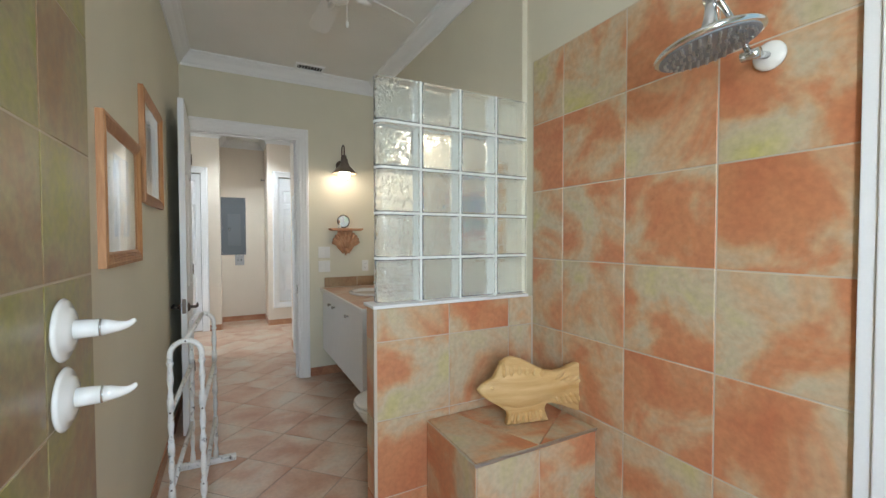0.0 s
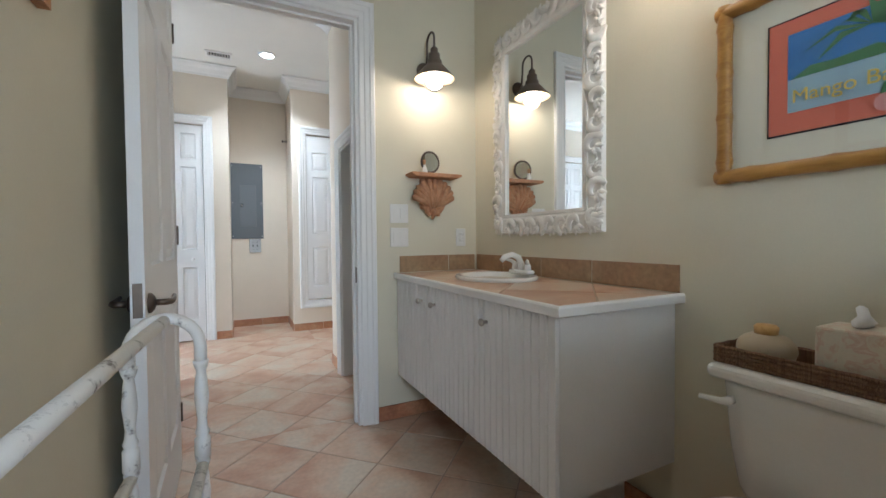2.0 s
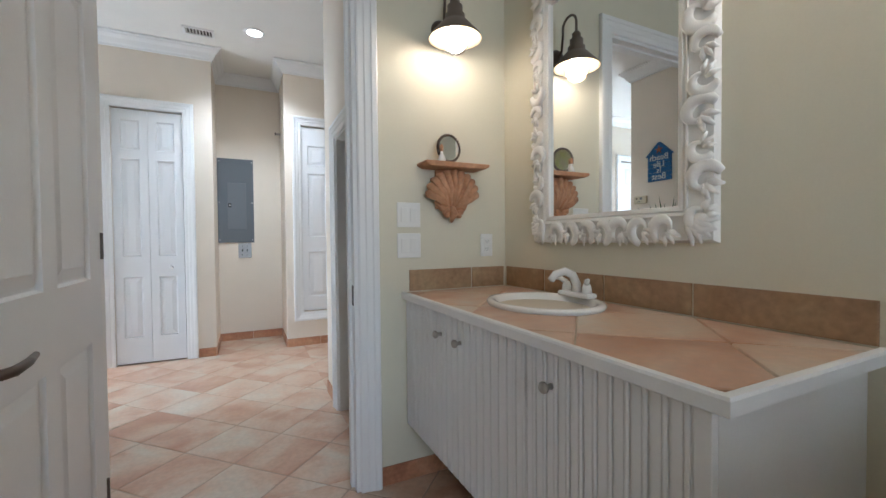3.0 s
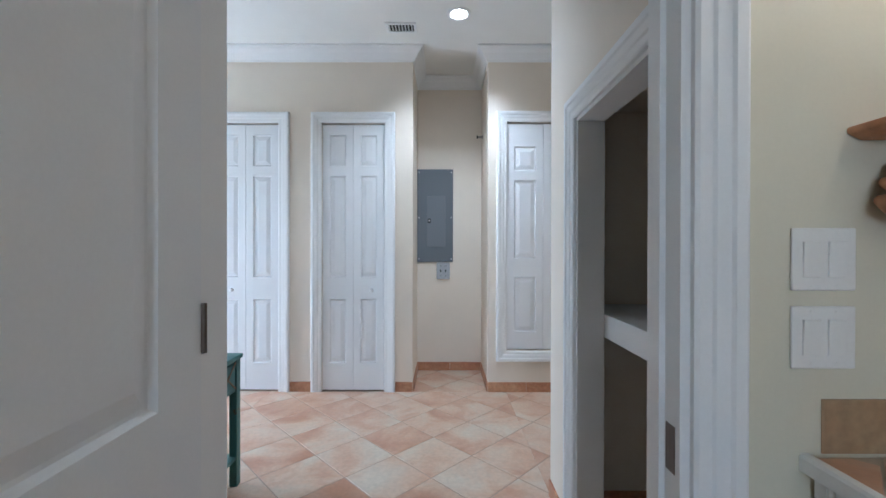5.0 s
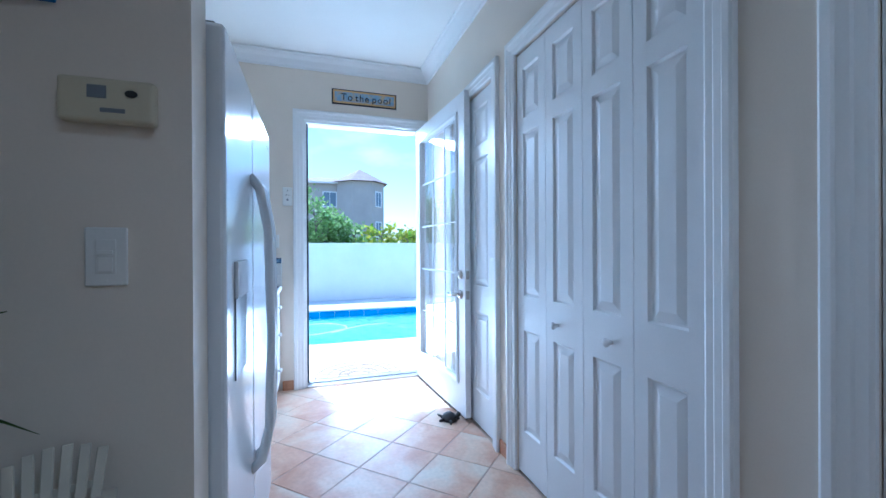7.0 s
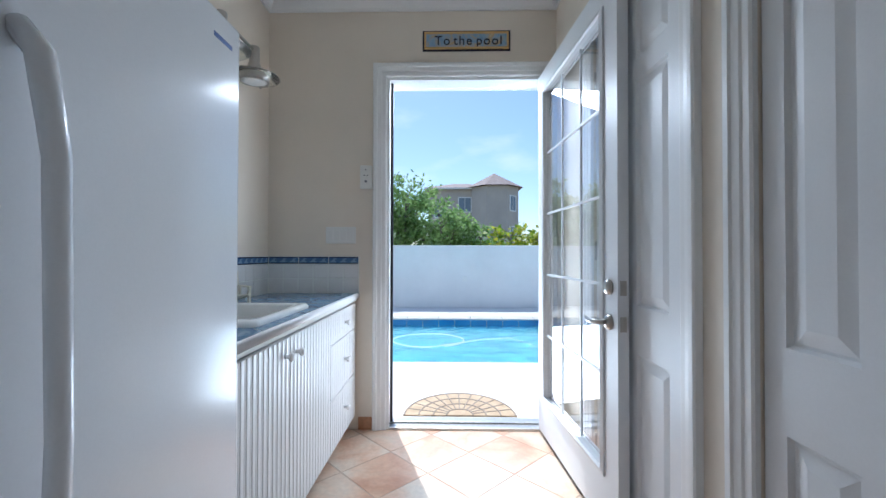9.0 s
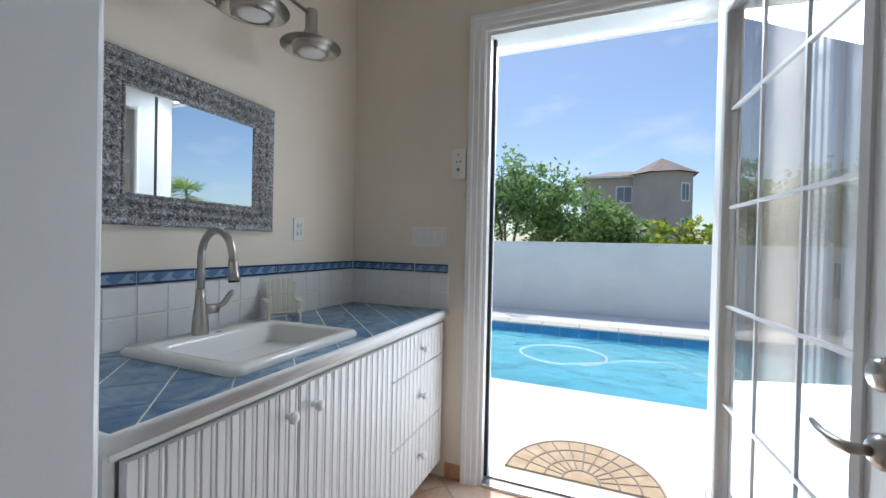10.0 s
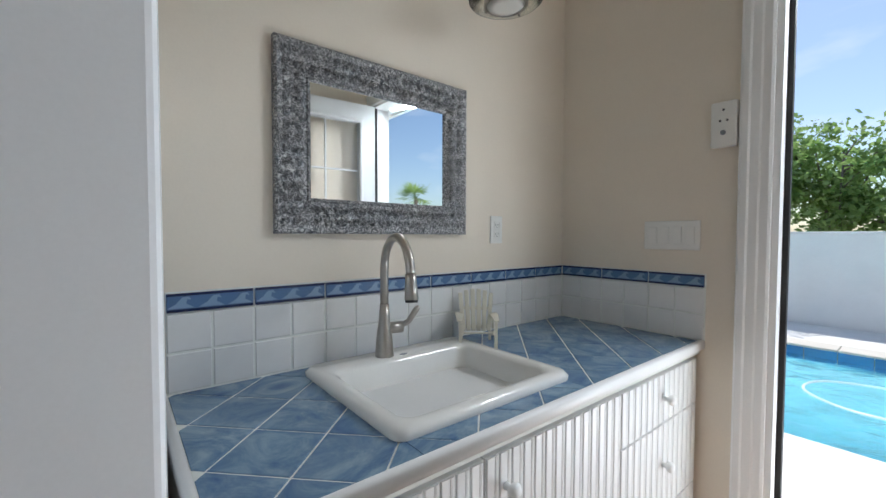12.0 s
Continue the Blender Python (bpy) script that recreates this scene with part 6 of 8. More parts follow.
# --- alcove: shelf and its shells ---
tagged(link("alcove_shelf", box(XR + 0.112, 1.75, YD + 0.125, YR - 0.105, 0.89, 0.985, 0.003), TRIM), "thick white shelf across the alcove", "shelf")
cy = thing("cylinder_vase", "tall white ceramic cylinder vase", "vase", (1.42, 4.96, 0.985))
part("body", lathe([(0, 0), (0.055, 0), (0.06, 0.01), (0.06, 0.44), (0.057, 0.45), (0.05, 0.448), (0.05, 0.05), (0, 0.05)], 28), PORCELAIN, cy, "", True)
pt = thing("glass_plate", "green glass plate lying on the shelf", "plate", (1.27, 4.66, 0.985))
part("plate", lathe([(0, 0.004), (0.10, 0.004), (0.15, 0.014), (0.165, 0.02), (0.162, 0.024), (0.14, 0.017), (0.09, 0.008), (0, 0.008)], 40), painted("green_glaze", (0.15, 0.28, 0.24), 0.2), pt, "", True)
part("rim", tube([(0.164 * math.cos(a), 0.164 * math.sin(a), 0.022) for a in np.linspace(0, 2 * math.pi, 41)], 0.0035, 6), painted("blue_glaze", (0.03, 0.07, 0.16), 0.2), pt, "dark blue rim", True)
wr = thing("shell_wreath", "wreath of twigs, white shells and starfish", "wreath", (1.33, 4.90, 0.985), -60)
TWIG = wood("brown_twigs", (0.14, 0.07, 0.03), (0.34, 0.20, 0.10), 4, 0.8, 0)
rnd = random.Random(8)
WRM = pose(0, 0, 0.15, -10, 0, 0)
tw = bmesh.new()
for k in range(22):
    ph = rnd.uniform(0, 6.28)
    pts = []
    for t_ in np.linspace(0, rnd.uniform(2.5, 5), 14):
        r = 0.105 + rnd.uniform(-0.006, 0.006) + 0.02 * math.sin(k * 2 + t_)
        pts.append(WRM @ Vector((r * math.cos(ph + t_), 0.018 * math.sin(t_ * 3 + k), r * math.sin(ph + t_))))
    tube(pts, 0.0042, 5, tw)
part("twig_ring", tw, TWIG, wr, "brown twig ring", True)
for k in range(16):
    a = 2 * math.pi * k / 16 + rnd.uniform(-0.1, 0.1)
    s = rnd.uniform(0.018, 0.034)
    part("shell", lathe([(0, 0), (s, s * 0.25), (s * 0.9, s * 0.6), (s * 0.4, s * 0.95), (0, s)], 12, WRM @ pose(0.108 * math.cos(a), -0.024, 0.108 * math.sin(a), 90 + rnd.uniform(-25, 25), rnd.uniform(-25, 25), 0), None, 1.0, rnd.uniform(0.7, 1.1)), SHELLW, wr, "", True)
for a in (4.4, 0.6):
    sf = bmesh.new()
    for i in range(5):
        b_ = radians(90 + i * 72)
        tube([WRM @ Vector((0.11 * math.cos(a) + q * math.cos(b_), -0.05, 0.11 * math.sin(a) + q * math.sin(b_))) for q in (0, 0.03, 0.065)], [0.011, 0.008, 0.003], 7, sf)
    part("starfish", sf, SHELLW, wr, "white starfish", True)
ROPE = painted("pale_rope", (0.55, 0.48, 0.36), 0.9, 0.1, 200, 0.5)
rp = tagged(link("hanging_rope", tube([(1.155, 4.72 + 0.004 * math.sin(i), AL[2] + 0.11 - i * 0.085 + 0.0) if i < 12 else (1.07 + 0.0 * i, 4.71, AL[2] + 0.11 - i * 0.085) for i in range(12)], 0.007, 8), ROPE), "pale rope hanging in the alcove", "rope")


# ---- fridge and wet bar ----
FR = painted("white_fridge_enamel", (0.80, 0.82, 0.84), 0.16, 0.015, 220, 0.05, 0.6)
FX0, FX1, FY0, FY1, FH = -2.285, -1.205, 5.0, 5.588, 1.80
fr = thing("refrigerator", "white side-by-side refrigerator with curved handles", "refrigerator", ((FX0 + FX1) / 2, FY0, 0))
fw = (FX1 - FX0) / 2
part("cabinet", box(-fw, fw, 0, FY1 - FY0, 0.03, FH - 0.02, 0.006), FR, fr)
fd = FY1 - FY0 + 0.004
for x0, x1 in ((-fw, 0.067), (0.073, fw)):
    part("door", box(x0, x1, fd, fd + 0.065, 0.09, FH, 0.012, seg=3), FR, fr)
for hx_ in (0.025, 0.115):
    part("handle", tube([(hx_, fd + 0.062, 0.50), (hx_, fd + 0.095, 0.53), (hx_, fd + 0.12, 0.64), (hx_, fd + 0.128, 0.95), (hx_, fd + 0.12, 1.32), (hx_, fd + 0.095, 1.46), (hx_, fd + 0.062, 1.50)],
                        [0.016, 0.017, 0.016, 0.015, 0.016, 0.017, 0.016], 12), FR, fr, "", True)
part("dispenser", boxes((0.25, 0.43, fd + 0.063, fd + 0.069, 0.9, 1.22, 0.002)), FACE_GREY, fr, "grey water dispenser")
part("dispenser_top", boxes((0.25, 0.43, fd + 0.064, fd + 0.075, 1.12, 1.22, 0.003)), FR, fr)
part("grille", boxes((-fw + 0.01, fw - 0.01, fd - 0.03, fd + 0.02, 0.0, 0.085, 0.004)), FACE_GREY, fr)
part("badge", boxes((-0.495, -0.415, fd + 0.0645, fd + 0.066, 1.724, 1.736)), painted("badge_blue", (0.06, 0.12, 0.35), 0.4), fr, "small blue badge")
for x in (-fw + 0.05, fw - 0.05):
    part("hinge_cover", box(x - 0.03, x + 0.03, fd + 0.0, fd + 0.04, FH, FH + 0.01, 0.003), SLOT, fr, "dark hinge cover")

BX0, BX1, BF, BZ = XP, -2.335, 5.565, 0.925
cab = thing("wet_bar_cabinet", "white beadboard base cabinet with doors and drawers", "cabinet", (0, 0, 0))
part("carcass", boxes((BX0, BX1, YM, BF - 0.02, 0.09, BZ - 0.05), (BX0 + 0.02, BX1 - 0.02, YM, BF - 0.08, 0, 0.09)), CAB, cab)
part("face_frame", boxes((BX0, BX1, BF - 0.02, BF, 0.09, 0.1), (BX0, BX1, BF - 0.02, BF, BZ - 0.062, BZ - 0.05), (BX1 - 0.02, BX1, BF - 0.02, BF, 0.1, BZ - 0.062)), CAB, cab)
fmat = pose(0, BF, 0, 0, 0, 180)


def front(nm, x0, x1, z0, z1):
    return bead_front(nm, x1 - x0 - 0.005, z1 - z0 - 0.005, cab, fmat @ pose(-x1 + 0.0025, 0, z0 + 0.0025), 0.018, 0.04)


TOPZ = BZ - 0.062
front("door", -2.825, -2.36, 0.1, TOPZ)
front("door", -3.38, -2.825, 0.1, TOPZ)
for z0, z1 in ((TOPZ - 0.17, TOPZ), (TOPZ - 0.47, TOPZ - 0.17), (0.1, TOPZ - 0.47)):
    front("drawer", -3.945, -3.38, z0, z1)
for x, z in ((-2.775, 0.79), (-2.885, 0.785), (-3.66, TOPZ - 0.085), (-3.66, TOPZ - 0.31), (-3.66, TOPZ - 0.6)):
    part("knob", lathe(KNOB, 16, pose(x, BF + 0.018, z, -90, 0, 0)), TRIM, cab, "white round knob", True)
cnt = thing("wet_bar_countertop", "blue marbled tile countertop with white edging", "countertop")
SK = (-3.215, -2.65, 5.03, 5.525)       # outer rim of the sink
part("slab", boxes((BX0, SK[0] + 0.03, YM, BF + 0.02, BZ - 0.05, BZ - 0.002), (SK[1] - 0.03, BX1 + 0.0, YM, BF + 0.02, BZ - 0.05, BZ - 0.002),
                   (SK[0] + 0.03, SK[1] - 0.03, YM, SK[2] + 0.03, BZ - 0.05, BZ - 0.002), (SK[0] + 0.03, SK[1] - 0.03, SK[3] - 0.03, BF + 0.02, BZ - 0.05, BZ - 0.002)), MORTAR, cnt)
part("edge_trim", sweep(EDGE, [(BX0, BF + 0.02, BZ - 0.047, 0, 1), (BX1 + 0.0, BF + 0.02, BZ - 0.047, 1, 1), (BX1 + 0.0, YM, BZ - 0.047, 1, 0)]), TRIM, cnt, "white moulded edging", True)


def marbled(name, a, c, d):
    m, n, l, b = mat(name, 0.2, 0, 0.5)
    v = coords(n, l, random_shift=True, stretch=(1, 1, 1))
    w = noise_fac(n, l, v, 6, 6, 0.65, 2.2)
    l.new(ramp(n, l, w, [(0.3, a), (0.5, c), (0.68, d)]), b.inputs["Base Color"])
    return m


BLUE_TILE = marbled("blue_marbled_tile", (0.06, 0.13, 0.27), (0.14, 0.24, 0.36), (0.27, 0.38, 0.48))
WHITE_TILE = painted("white_glazed_tile", (0.80, 0.80, 0.79), 0.1, 0.03, 30, 0.06, 0.6)
BORDER_TILE = painted("blue_border_tile", (0.10, 0.19, 0.36), 0.15, 0.2, 60, 0.05)
NAVY = painted("navy_glaze", (0.012, 0.022, 0.075), 0.2)
WAVE = painted("pale_wave_glaze", (0.24, 0.37, 0.54), 0.2)

# drop-in sink
sk = thing("bar_sink", "white square drop-in kitchen sink", "sink", ((SK[0] + SK[1]) / 2, (SK[2] + SK[3]) / 2, BZ))
sw2, sd2 = (SK[1] - SK[0]) / 2, (SK[3] - SK[2]) / 2


def rounded(w, d, r, z, cy=0.0, n_=6):
    pts = []
    for cx, sy, a0 in ((1, 1, 0), (-1, 1, 90), (-1, -1, 180), (1, -1, 270)):
        pts += [(cx * (w - r) + r * math.cos(radians(a0 + 90 * i / n_)), cy + sy * (d - r) + r * math.sin(radians(a0 + 90 * i / n_)), z) for i in range(n_ + 1)]
    return pts


sb_ = bmesh.new()
loops = [rounded(sw2, sd2, 0.03, 0.0), rounded(sw2 + 0.002, sd2 + 0.002, 0.03, 0.012), rounded(sw2 - 0.008, sd2 - 0.008, 0.03, 0.024), rounded(sw2 - 0.035, sd2 - 0.06, 0.04, 0.026, 0.03),
         rounded(sw2 - 0.05, sd2 - 0.075, 0.04, 0.014, 0.03), rounded(sw2 - 0.056, sd2 - 0.082, 0.045, -0.10, 0.03), rounded(sw2 - 0.066, sd2 - 0.092, 0.05, -0.175, 0.03), rounded(sw2 - 0.10, sd2 - 0.125, 0.06, -0.198, 0.03), rounded(0.03, 0.03, 0.03, -0.205, 0.03)]
rings = [[sb_.verts.new(p) for p in lp] for lp in loops]
for r0, r1 in zip(rings, rings[1:]):
    for i in range(len(r0)):
        sb_.faces.new((r0[i], r0[(i + 1) % len(r0)], r1[(i + 1) % len(r0)], r1[i]))
sb_.faces.new(rings[-1])
part("basin", sb_, PORCELAIN, sk, "", True)
part("drain", lathe([(0, -0.201), (0.03, -0.201), (0.032, -0.204), (0, -0.204)], 24, pose(0, 0.03, 0)), NICKEL, sk)
part("badge", lathe([(0, 0.0), (0.014, 0), (0.014, -0.002), (0, -0.002)], 16, pose(0, -sd2 + 0.085, 0.027), None, 1, 0.45), FACE_GREY, sk)
fc = thing("bar_faucet", "brushed nickel gooseneck faucet with side lever", "faucet", (-2.878, 5.092, BZ + 0.025))
part("body", lathe([(0, 0), (0.029, 0), (0.028, 0.01), (0.024, 0.06), (0.017, 0.11), (0.0135, 0.16), (0, 0.16)], 24), NICKEL, fc, "", True)
neck = [(0, 0, 0.15), (0, 0, 0.25)] + [(0.02 * (1 - math.cos(a)), 0.1 - 0.1 * math.cos(a), 0.265 + 0.098 * math.sin(a)) for a in np.linspace(0.0, math.pi, 18)]
part("neck", tube(neck, 0.0125, 14), NICKEL, fc, "", True)
part("spray_head", tube([(0.04, 0.2, 0.270), (0.041, 0.203, 0.250), (0.043, 0.209, 0.202)], [0.0135, 0.015, 0.0185], 16), NICKEL, fc, "", True)
part("spray_tip", tube([(0.043, 0.209, 0.202), (0.0432, 0.2095, 0.196)], 0.0165, 16), SLOT, fc)
hl = part("handle_hub", tube([(0, 0, 0.085), (-0.055, 0.015, 0.085)], [0.017, 0.018], 14), NICKEL, fc, "", True)
part("lever", tube([(-0.05, 0.013, 0.088), (-0.075, 0.02, 0.10), (-0.10, 0.026, 0.135), (-0.108, 0.03, 0.145)], [0.009, 0.009, 0.010, 0.006], 10), NICKEL, hl, "", True)
toy_chair((-3.25, 5.11, BZ), 140, 0.92, painted("white_toy_paint", (0.72, 0.69, 0.58), 0.5, 0.05), "small white wooden beach chair on the counter")


# --- pressed-metal mirror ---
def pressed(name):
    m, n, l, b = mat(name, 0.42, 0.7)
    v = coords(n, l)
    vo = n.new("ShaderNodeTexVoronoi")
    vo.inputs["Scale"].default_value = 32
    vo.feature = "SMOOTH_F1"
    l.new(v, vo.inputs["Vector"])
    wv_ = noise_fac(n, l, v, 60, 5, 0.7, 2.5)
    f = n.new("ShaderNodeMath")
    f.operation = "MULTIPLY"
    l.new(vo.outputs["Distance"], f.inputs[0])
    l.new(wv_, f.inputs[1])
    l.new(ramp(n, l, wv_, [(0.36, (0.06, 0.065, 0.07)), (0.5, (0.24, 0.24, 0.25)), (0.62, (0.62, 0.62, 0.62))]), b.inputs["Base Color"])
    bump(n, l, b, f.outputs[0], 0.9, 0.012)
    return m


PRESSED = pressed("pressed_tin")
mr = at_wall("tin_mirror", "wall mirror in a wide embossed tin frame", "mirror", "y", YM, 1, -2.945, 1.597)
MWW, MHH, MBB = 0.71, 0.55, 0.105
for b in frame_pieces([(0, 0), (0, 0.012), (0.008, 0.016), (0.012, 0.012), (0.045, 0.022), (0.08, 0.022), (0.098, 0.026), (0.105, 0.022), (0.105, 0)], -MWW / 2 + MBB, MWW / 2 - MBB, -MHH / 2 + MBB, MHH / 2 - MBB):
    part("frame_rail", b, PRESSED, mr)
roses = bmesh.new()
rnd = random.Random(21)
def rosette(x, z, s):
    for k in range(3):
        r = s * (0.012 - 0.0035 * k)
        tube([(x + r * math.cos(a), -0.0225 - 0.002 * k, z + r * math.sin(a)) for a in np.linspace(k, k + 4.6, 9)], 0.0022, 5, roses)
for i in range(22):
    x = -MWW / 2 + 0.03 + (MWW - 0.06) * i / 21
    for z in (-MHH / 2 + 0.035, -MHH / 2 + 0.07, MHH / 2 - 0.035, MHH / 2 - 0.07):
        rosette(x + rnd.uniform(-0.004, 0.004), z, rnd.uniform(0.8, 1.15))
for i in range(11):
    z = -MHH / 2 + 0.1 + (MHH - 0.2) * i / 10
    for x in (-MWW / 2 + 0.035, -MWW / 2 + 0.07, MWW / 2 - 0.035, MWW / 2 - 0.07):
        rosette(x, z + rnd.uniform(-0.004, 0.004), rnd.uniform(0.8, 1.15))
part("embossing", roses, PRESSED, mr, "embossed rosettes", True)["kind"] = "stuff"
part("mirror_glass", boxes((-MWW / 2 + MBB - 0.01, MWW / 2 - MBB + 0.01, -0.009, -0.002, -MHH / 2 + MBB - 0.01, MHH / 2 - MBB + 0.01)), MIRROR, mr, "clear mirror glass")

# --- three-lamp wall light ---
FROST = glass("frosted_disc", (0.93, 0.96, 0.90), 0.25, 1.45)
LENSW = painted("white_frosted_lens", (0.72, 0.70, 0.66), 0.5)
wl = at_wall("bar_wall_light", "brushed nickel wall light with three glass-disc shades", "wall lamp", "y", YM, 1, -2.985, 2.232)
part("wall_plate", box(-0.06, 0.06, -0.02, 0, -0.05, 0.06, 0.006), NICKEL, wl)
part("post", tube([(0, -0.01, 0.02), (0, -0.225, 0.03)], 0.012, 12), NICKEL, wl, "", True)
part("crossbar", tube([(-0.33, -0.225, 0.03), (0.33, -0.225, 0.03)], 0.008, 10), NICKEL, wl, "", True)
part("joint", tube([(0, -0.16, 0.025), (0, -0.22, -0.01)], 0.016, 12), NICKEL, wl, "", True)
for x in (-0.31, 0.0, 0.31):
    H = pose(x, -0.225, -0.005)
    hd = part("lamp_head", lathe([(0, 0.055), (0.024, 0.055), (0.026, 0.05), (0.026, -0.03), (0.032, -0.04), (0.04, -0.07), (0.075, -0.085), (0.075, -0.125), (0.066, -0.13), (0.066, -0.12), (0, -0.12)], 28, H), NICKEL, wl, "", True)
    d = part("glass_disc", lathe([(0.05, -0.088), (0.125, -0.10), (0.127, -0.104), (0.125, -0.107), (0.05, -0.094)], 36, H), FROST, hd, "pale green glass disc", True)
    d.visible_shadow = False
    part("lens", lathe([(0, -0.136), (0.04, -0.134), (0.064, -0.126), (0, -0.126)], 28, H), LENSW, hd, "frosted lens", True)
    for i in range(3):
        a = i * 2.094
        part("screw", lathe([(0, -0.13), (0.005, -0.13), (0.005, -0.118)], 8, H @ pose(0.07 * math.cos(a), 0.07 * math.sin(a), -0.006)), NICKEL, hd)

switch_plate("y", YM, 1, -3.488, 1.343, 1, "outlet")
switch_plate("x", XP, 1, 5.476, 1.322, 4)
bx = at_wall("alarm_box", "white plastic alarm sensor box on the wall", "alarm box", "x", XP, 1, 5.652, 1.717)
part("case", box(-0.04, 0.04, -0.03, 0, -0.08, 0.08, 0.005), PLATE, bx)
part("button", lathe([(0, 0.033), (0.009, 0.032), (0.009, 0.029)], 12, pose(0, 0, -0.03, 90, 0, 0)), FACE_GREY, bx)
for x, z in ((0, 0.05), (-0.01, 0.012), (0.012, 0.012)):
    part("led", lathe([(0, 0.0325), (0.004, 0.032), (0.004, 0.029)], 8, pose(x, 0, z, 90, 0, 0)), SLOT, bx)

# --- sign over the pool door ---
ps = at_wall("pool_sign", "painted wooden sign in a pale frame reading To the pool", "sign", "x", XP, 1, 6.335, 2.655)
SIGNP = art_material("sign_paint", [(0.35, (0.16, 0.32, 0.52)), (0.5, (0.30, 0.42, 0.55)), (0.62, (0.50, 0.38, 0.22)), (0.75, (0.62, 0.52, 0.35))], 9)
SIGN_INK = painted("near_black_sign_ink", (0.015, 0.02, 0.04), 0.6)
part("backboard", boxes((-0.30, 0.30, -0.006, 0, -0.07, 0.07)), SIGN_INK, ps, "dark backboard edge")
part("board", boxes((-0.28, 0.28, -0.012, 0, -0.05, 0.05)), SIGNP, ps, "blue and sand painted board")
part("frame", frame_sweep([(0, 0), (0, 0.016), (0.012, 0.02), (0.014, 0)], -0.275, 0.275, -0.045, 0.045, True), PALE_WOOD, ps, "pale wooden frame")
for word, x in (("To", -0.165), ("the", -0.025), ("pool", 0.155)):
    text_mesh(word, 0.088, 0.002, pose(x, -0.0145, -0.004) @ FACE_OUT, "lettering", SIGN_INK, ps, "dark word", space=1.15)

# --- glazed pool door ---
pd = thing("door_pool", "open white glazed door with muntins to the pool", "door", (XP + 0.012, POOL_Y1 - 0.022, 0.028), 3.8)
PW, PH, PT = 1.12, 2.36, 0.045
part("leaf", grid_solid([0, 0.125, PW - 0.14, PW], [0, 0.24, PH - 0.14, PH], -PT, 0, lambda i, k: not (i == 1 and k == 1)), DOOR, pd)
for yy, f in ((-PT, 1), (0, -1)):
    part("glazing_bead", frame_sweep([(-0.012, 0), (-0.012, 0.008), (0.0, 0.014), (0.02, 0.008), (0.02, 0)], 0.125, PW - 0.14, 0.24, PH - 0.14, True, pose(0, yy, 0) if f > 0 else pose(PW - 0.015, yy, 0, 0, 0, 180)), DOOR, pd)
pane = part("pane", boxes((0.12, PW - 0.135, -PT / 2 - 0.002, -PT / 2 + 0.002, 0.235, PH - 0.135)), PANE, pd, "clear glass pane")
pane.visible_shadow = False
gx0, gx1, gz0, gz1 = 0.137, PW - 0.152, 0.252, PH - 0.152
for i in (1, 2):
    x = gx0 + (gx1 - gx0) * i / 3
    part("muntin", boxes((x - 0.006, x + 0.006, -PT / 2 - 0.007, -PT / 2 + 0.007, gz0, gz1)), DOOR, pd)
for k in range(1, 5):
    z = gz0 + (gz1 - gz0) * k / 5
    part("muntin", boxes((gx0, gx1, -PT / 2 - 0.008, -PT / 2 + 0.008, z - 0.006, z + 0.006)), DOOR, pd)
for sg_ in (-1, 1):
    yy = -PT if sg_ < 0 else 0.0
    part("deadbolt", lathe([(0, 0), (0.032, 0), (0.032, 0.01), (0.024, 0.02), (0, 0.022)], 22, pose(PW - 0.07, yy, 1.03, 90 if sg_ < 0 else -90, 0, 0)), NICKEL, pd, "", True)
    rose = part("handle_rose", lathe([(0, 0), (0.033, 0), (0.033, 0.008), (0.02, 0.02), (0, 0.022)], 22, pose(PW - 0.07, yy, 0.885, 90 if sg_ < 0 else -90, 0, 0)), NICKEL, pd, "", True)
    part("lever", tube([(PW - 0.07, yy + sg_ * 0.02, 0.885), (PW - 0.07, yy + sg_ * 0.052, 0.885), (PW - 0.09, yy + sg_ * 0.06, 0.885), (PW - 0.15, yy + sg_ * 0.06, 0.883), (PW - 0.185, yy + sg_ * 0.058, 0.892)], [0.011, 0.011, 0.011, 0.009, 0.006], 10), NICKEL, rose, "", True)
for z in (0.885, 1.03):
    part("latch_plate", box(PW - 0.0005, PW + 0.0015, -PT / 2 - 0.013, -PT / 2 + 0.013, z - 0.03, z + 0.03), NICKEL, pd)
for z in (0.25, 1.2, 2.1):
    part("hinge", tube([(-0.006, 0.006, z - 0.05), (-0.006, 0.006, z + 0.05)], 0.007, 8), NICKEL, pd)
part("door_sweep", box(0.0, PW, -PT + 0.005, -0.005, -0.008, 0.0), BLACK, pd, "dark bottom seal")

# --- small iron doorstop by the door ---
IRON = painted("dark_iron", (0.05, 0.045, 0.045), 0.6, 0.1, 60, 0.3)
dsx = thing("turtle_doorstop", "small dark iron turtle doorstop on the floor", "doorstop", (-2.90, 6.80, 0), 40)
part("body", lathe([(0, 0.0), (0.045, 0.0), (0.05, 0.02), (0.04, 0.045), (0.02, 0.06), (0, 0.064)], 20, None, None, 1.2, 0.9), IRON, dsx, "", True)
part("head", lathe([(0, -0.02), (0.016, -0.01), (0.018, 0.006), (0.008, 0.018), (0, 0.02)], 12, pose(0.075, 0, 0.06)), IRON, dsx, "", True)
part("neck", tube([(0.045, 0, 0.035), (0.07, 0, 0.055)], [0.014, 0.011], 10), IRON, dsx, "", True)
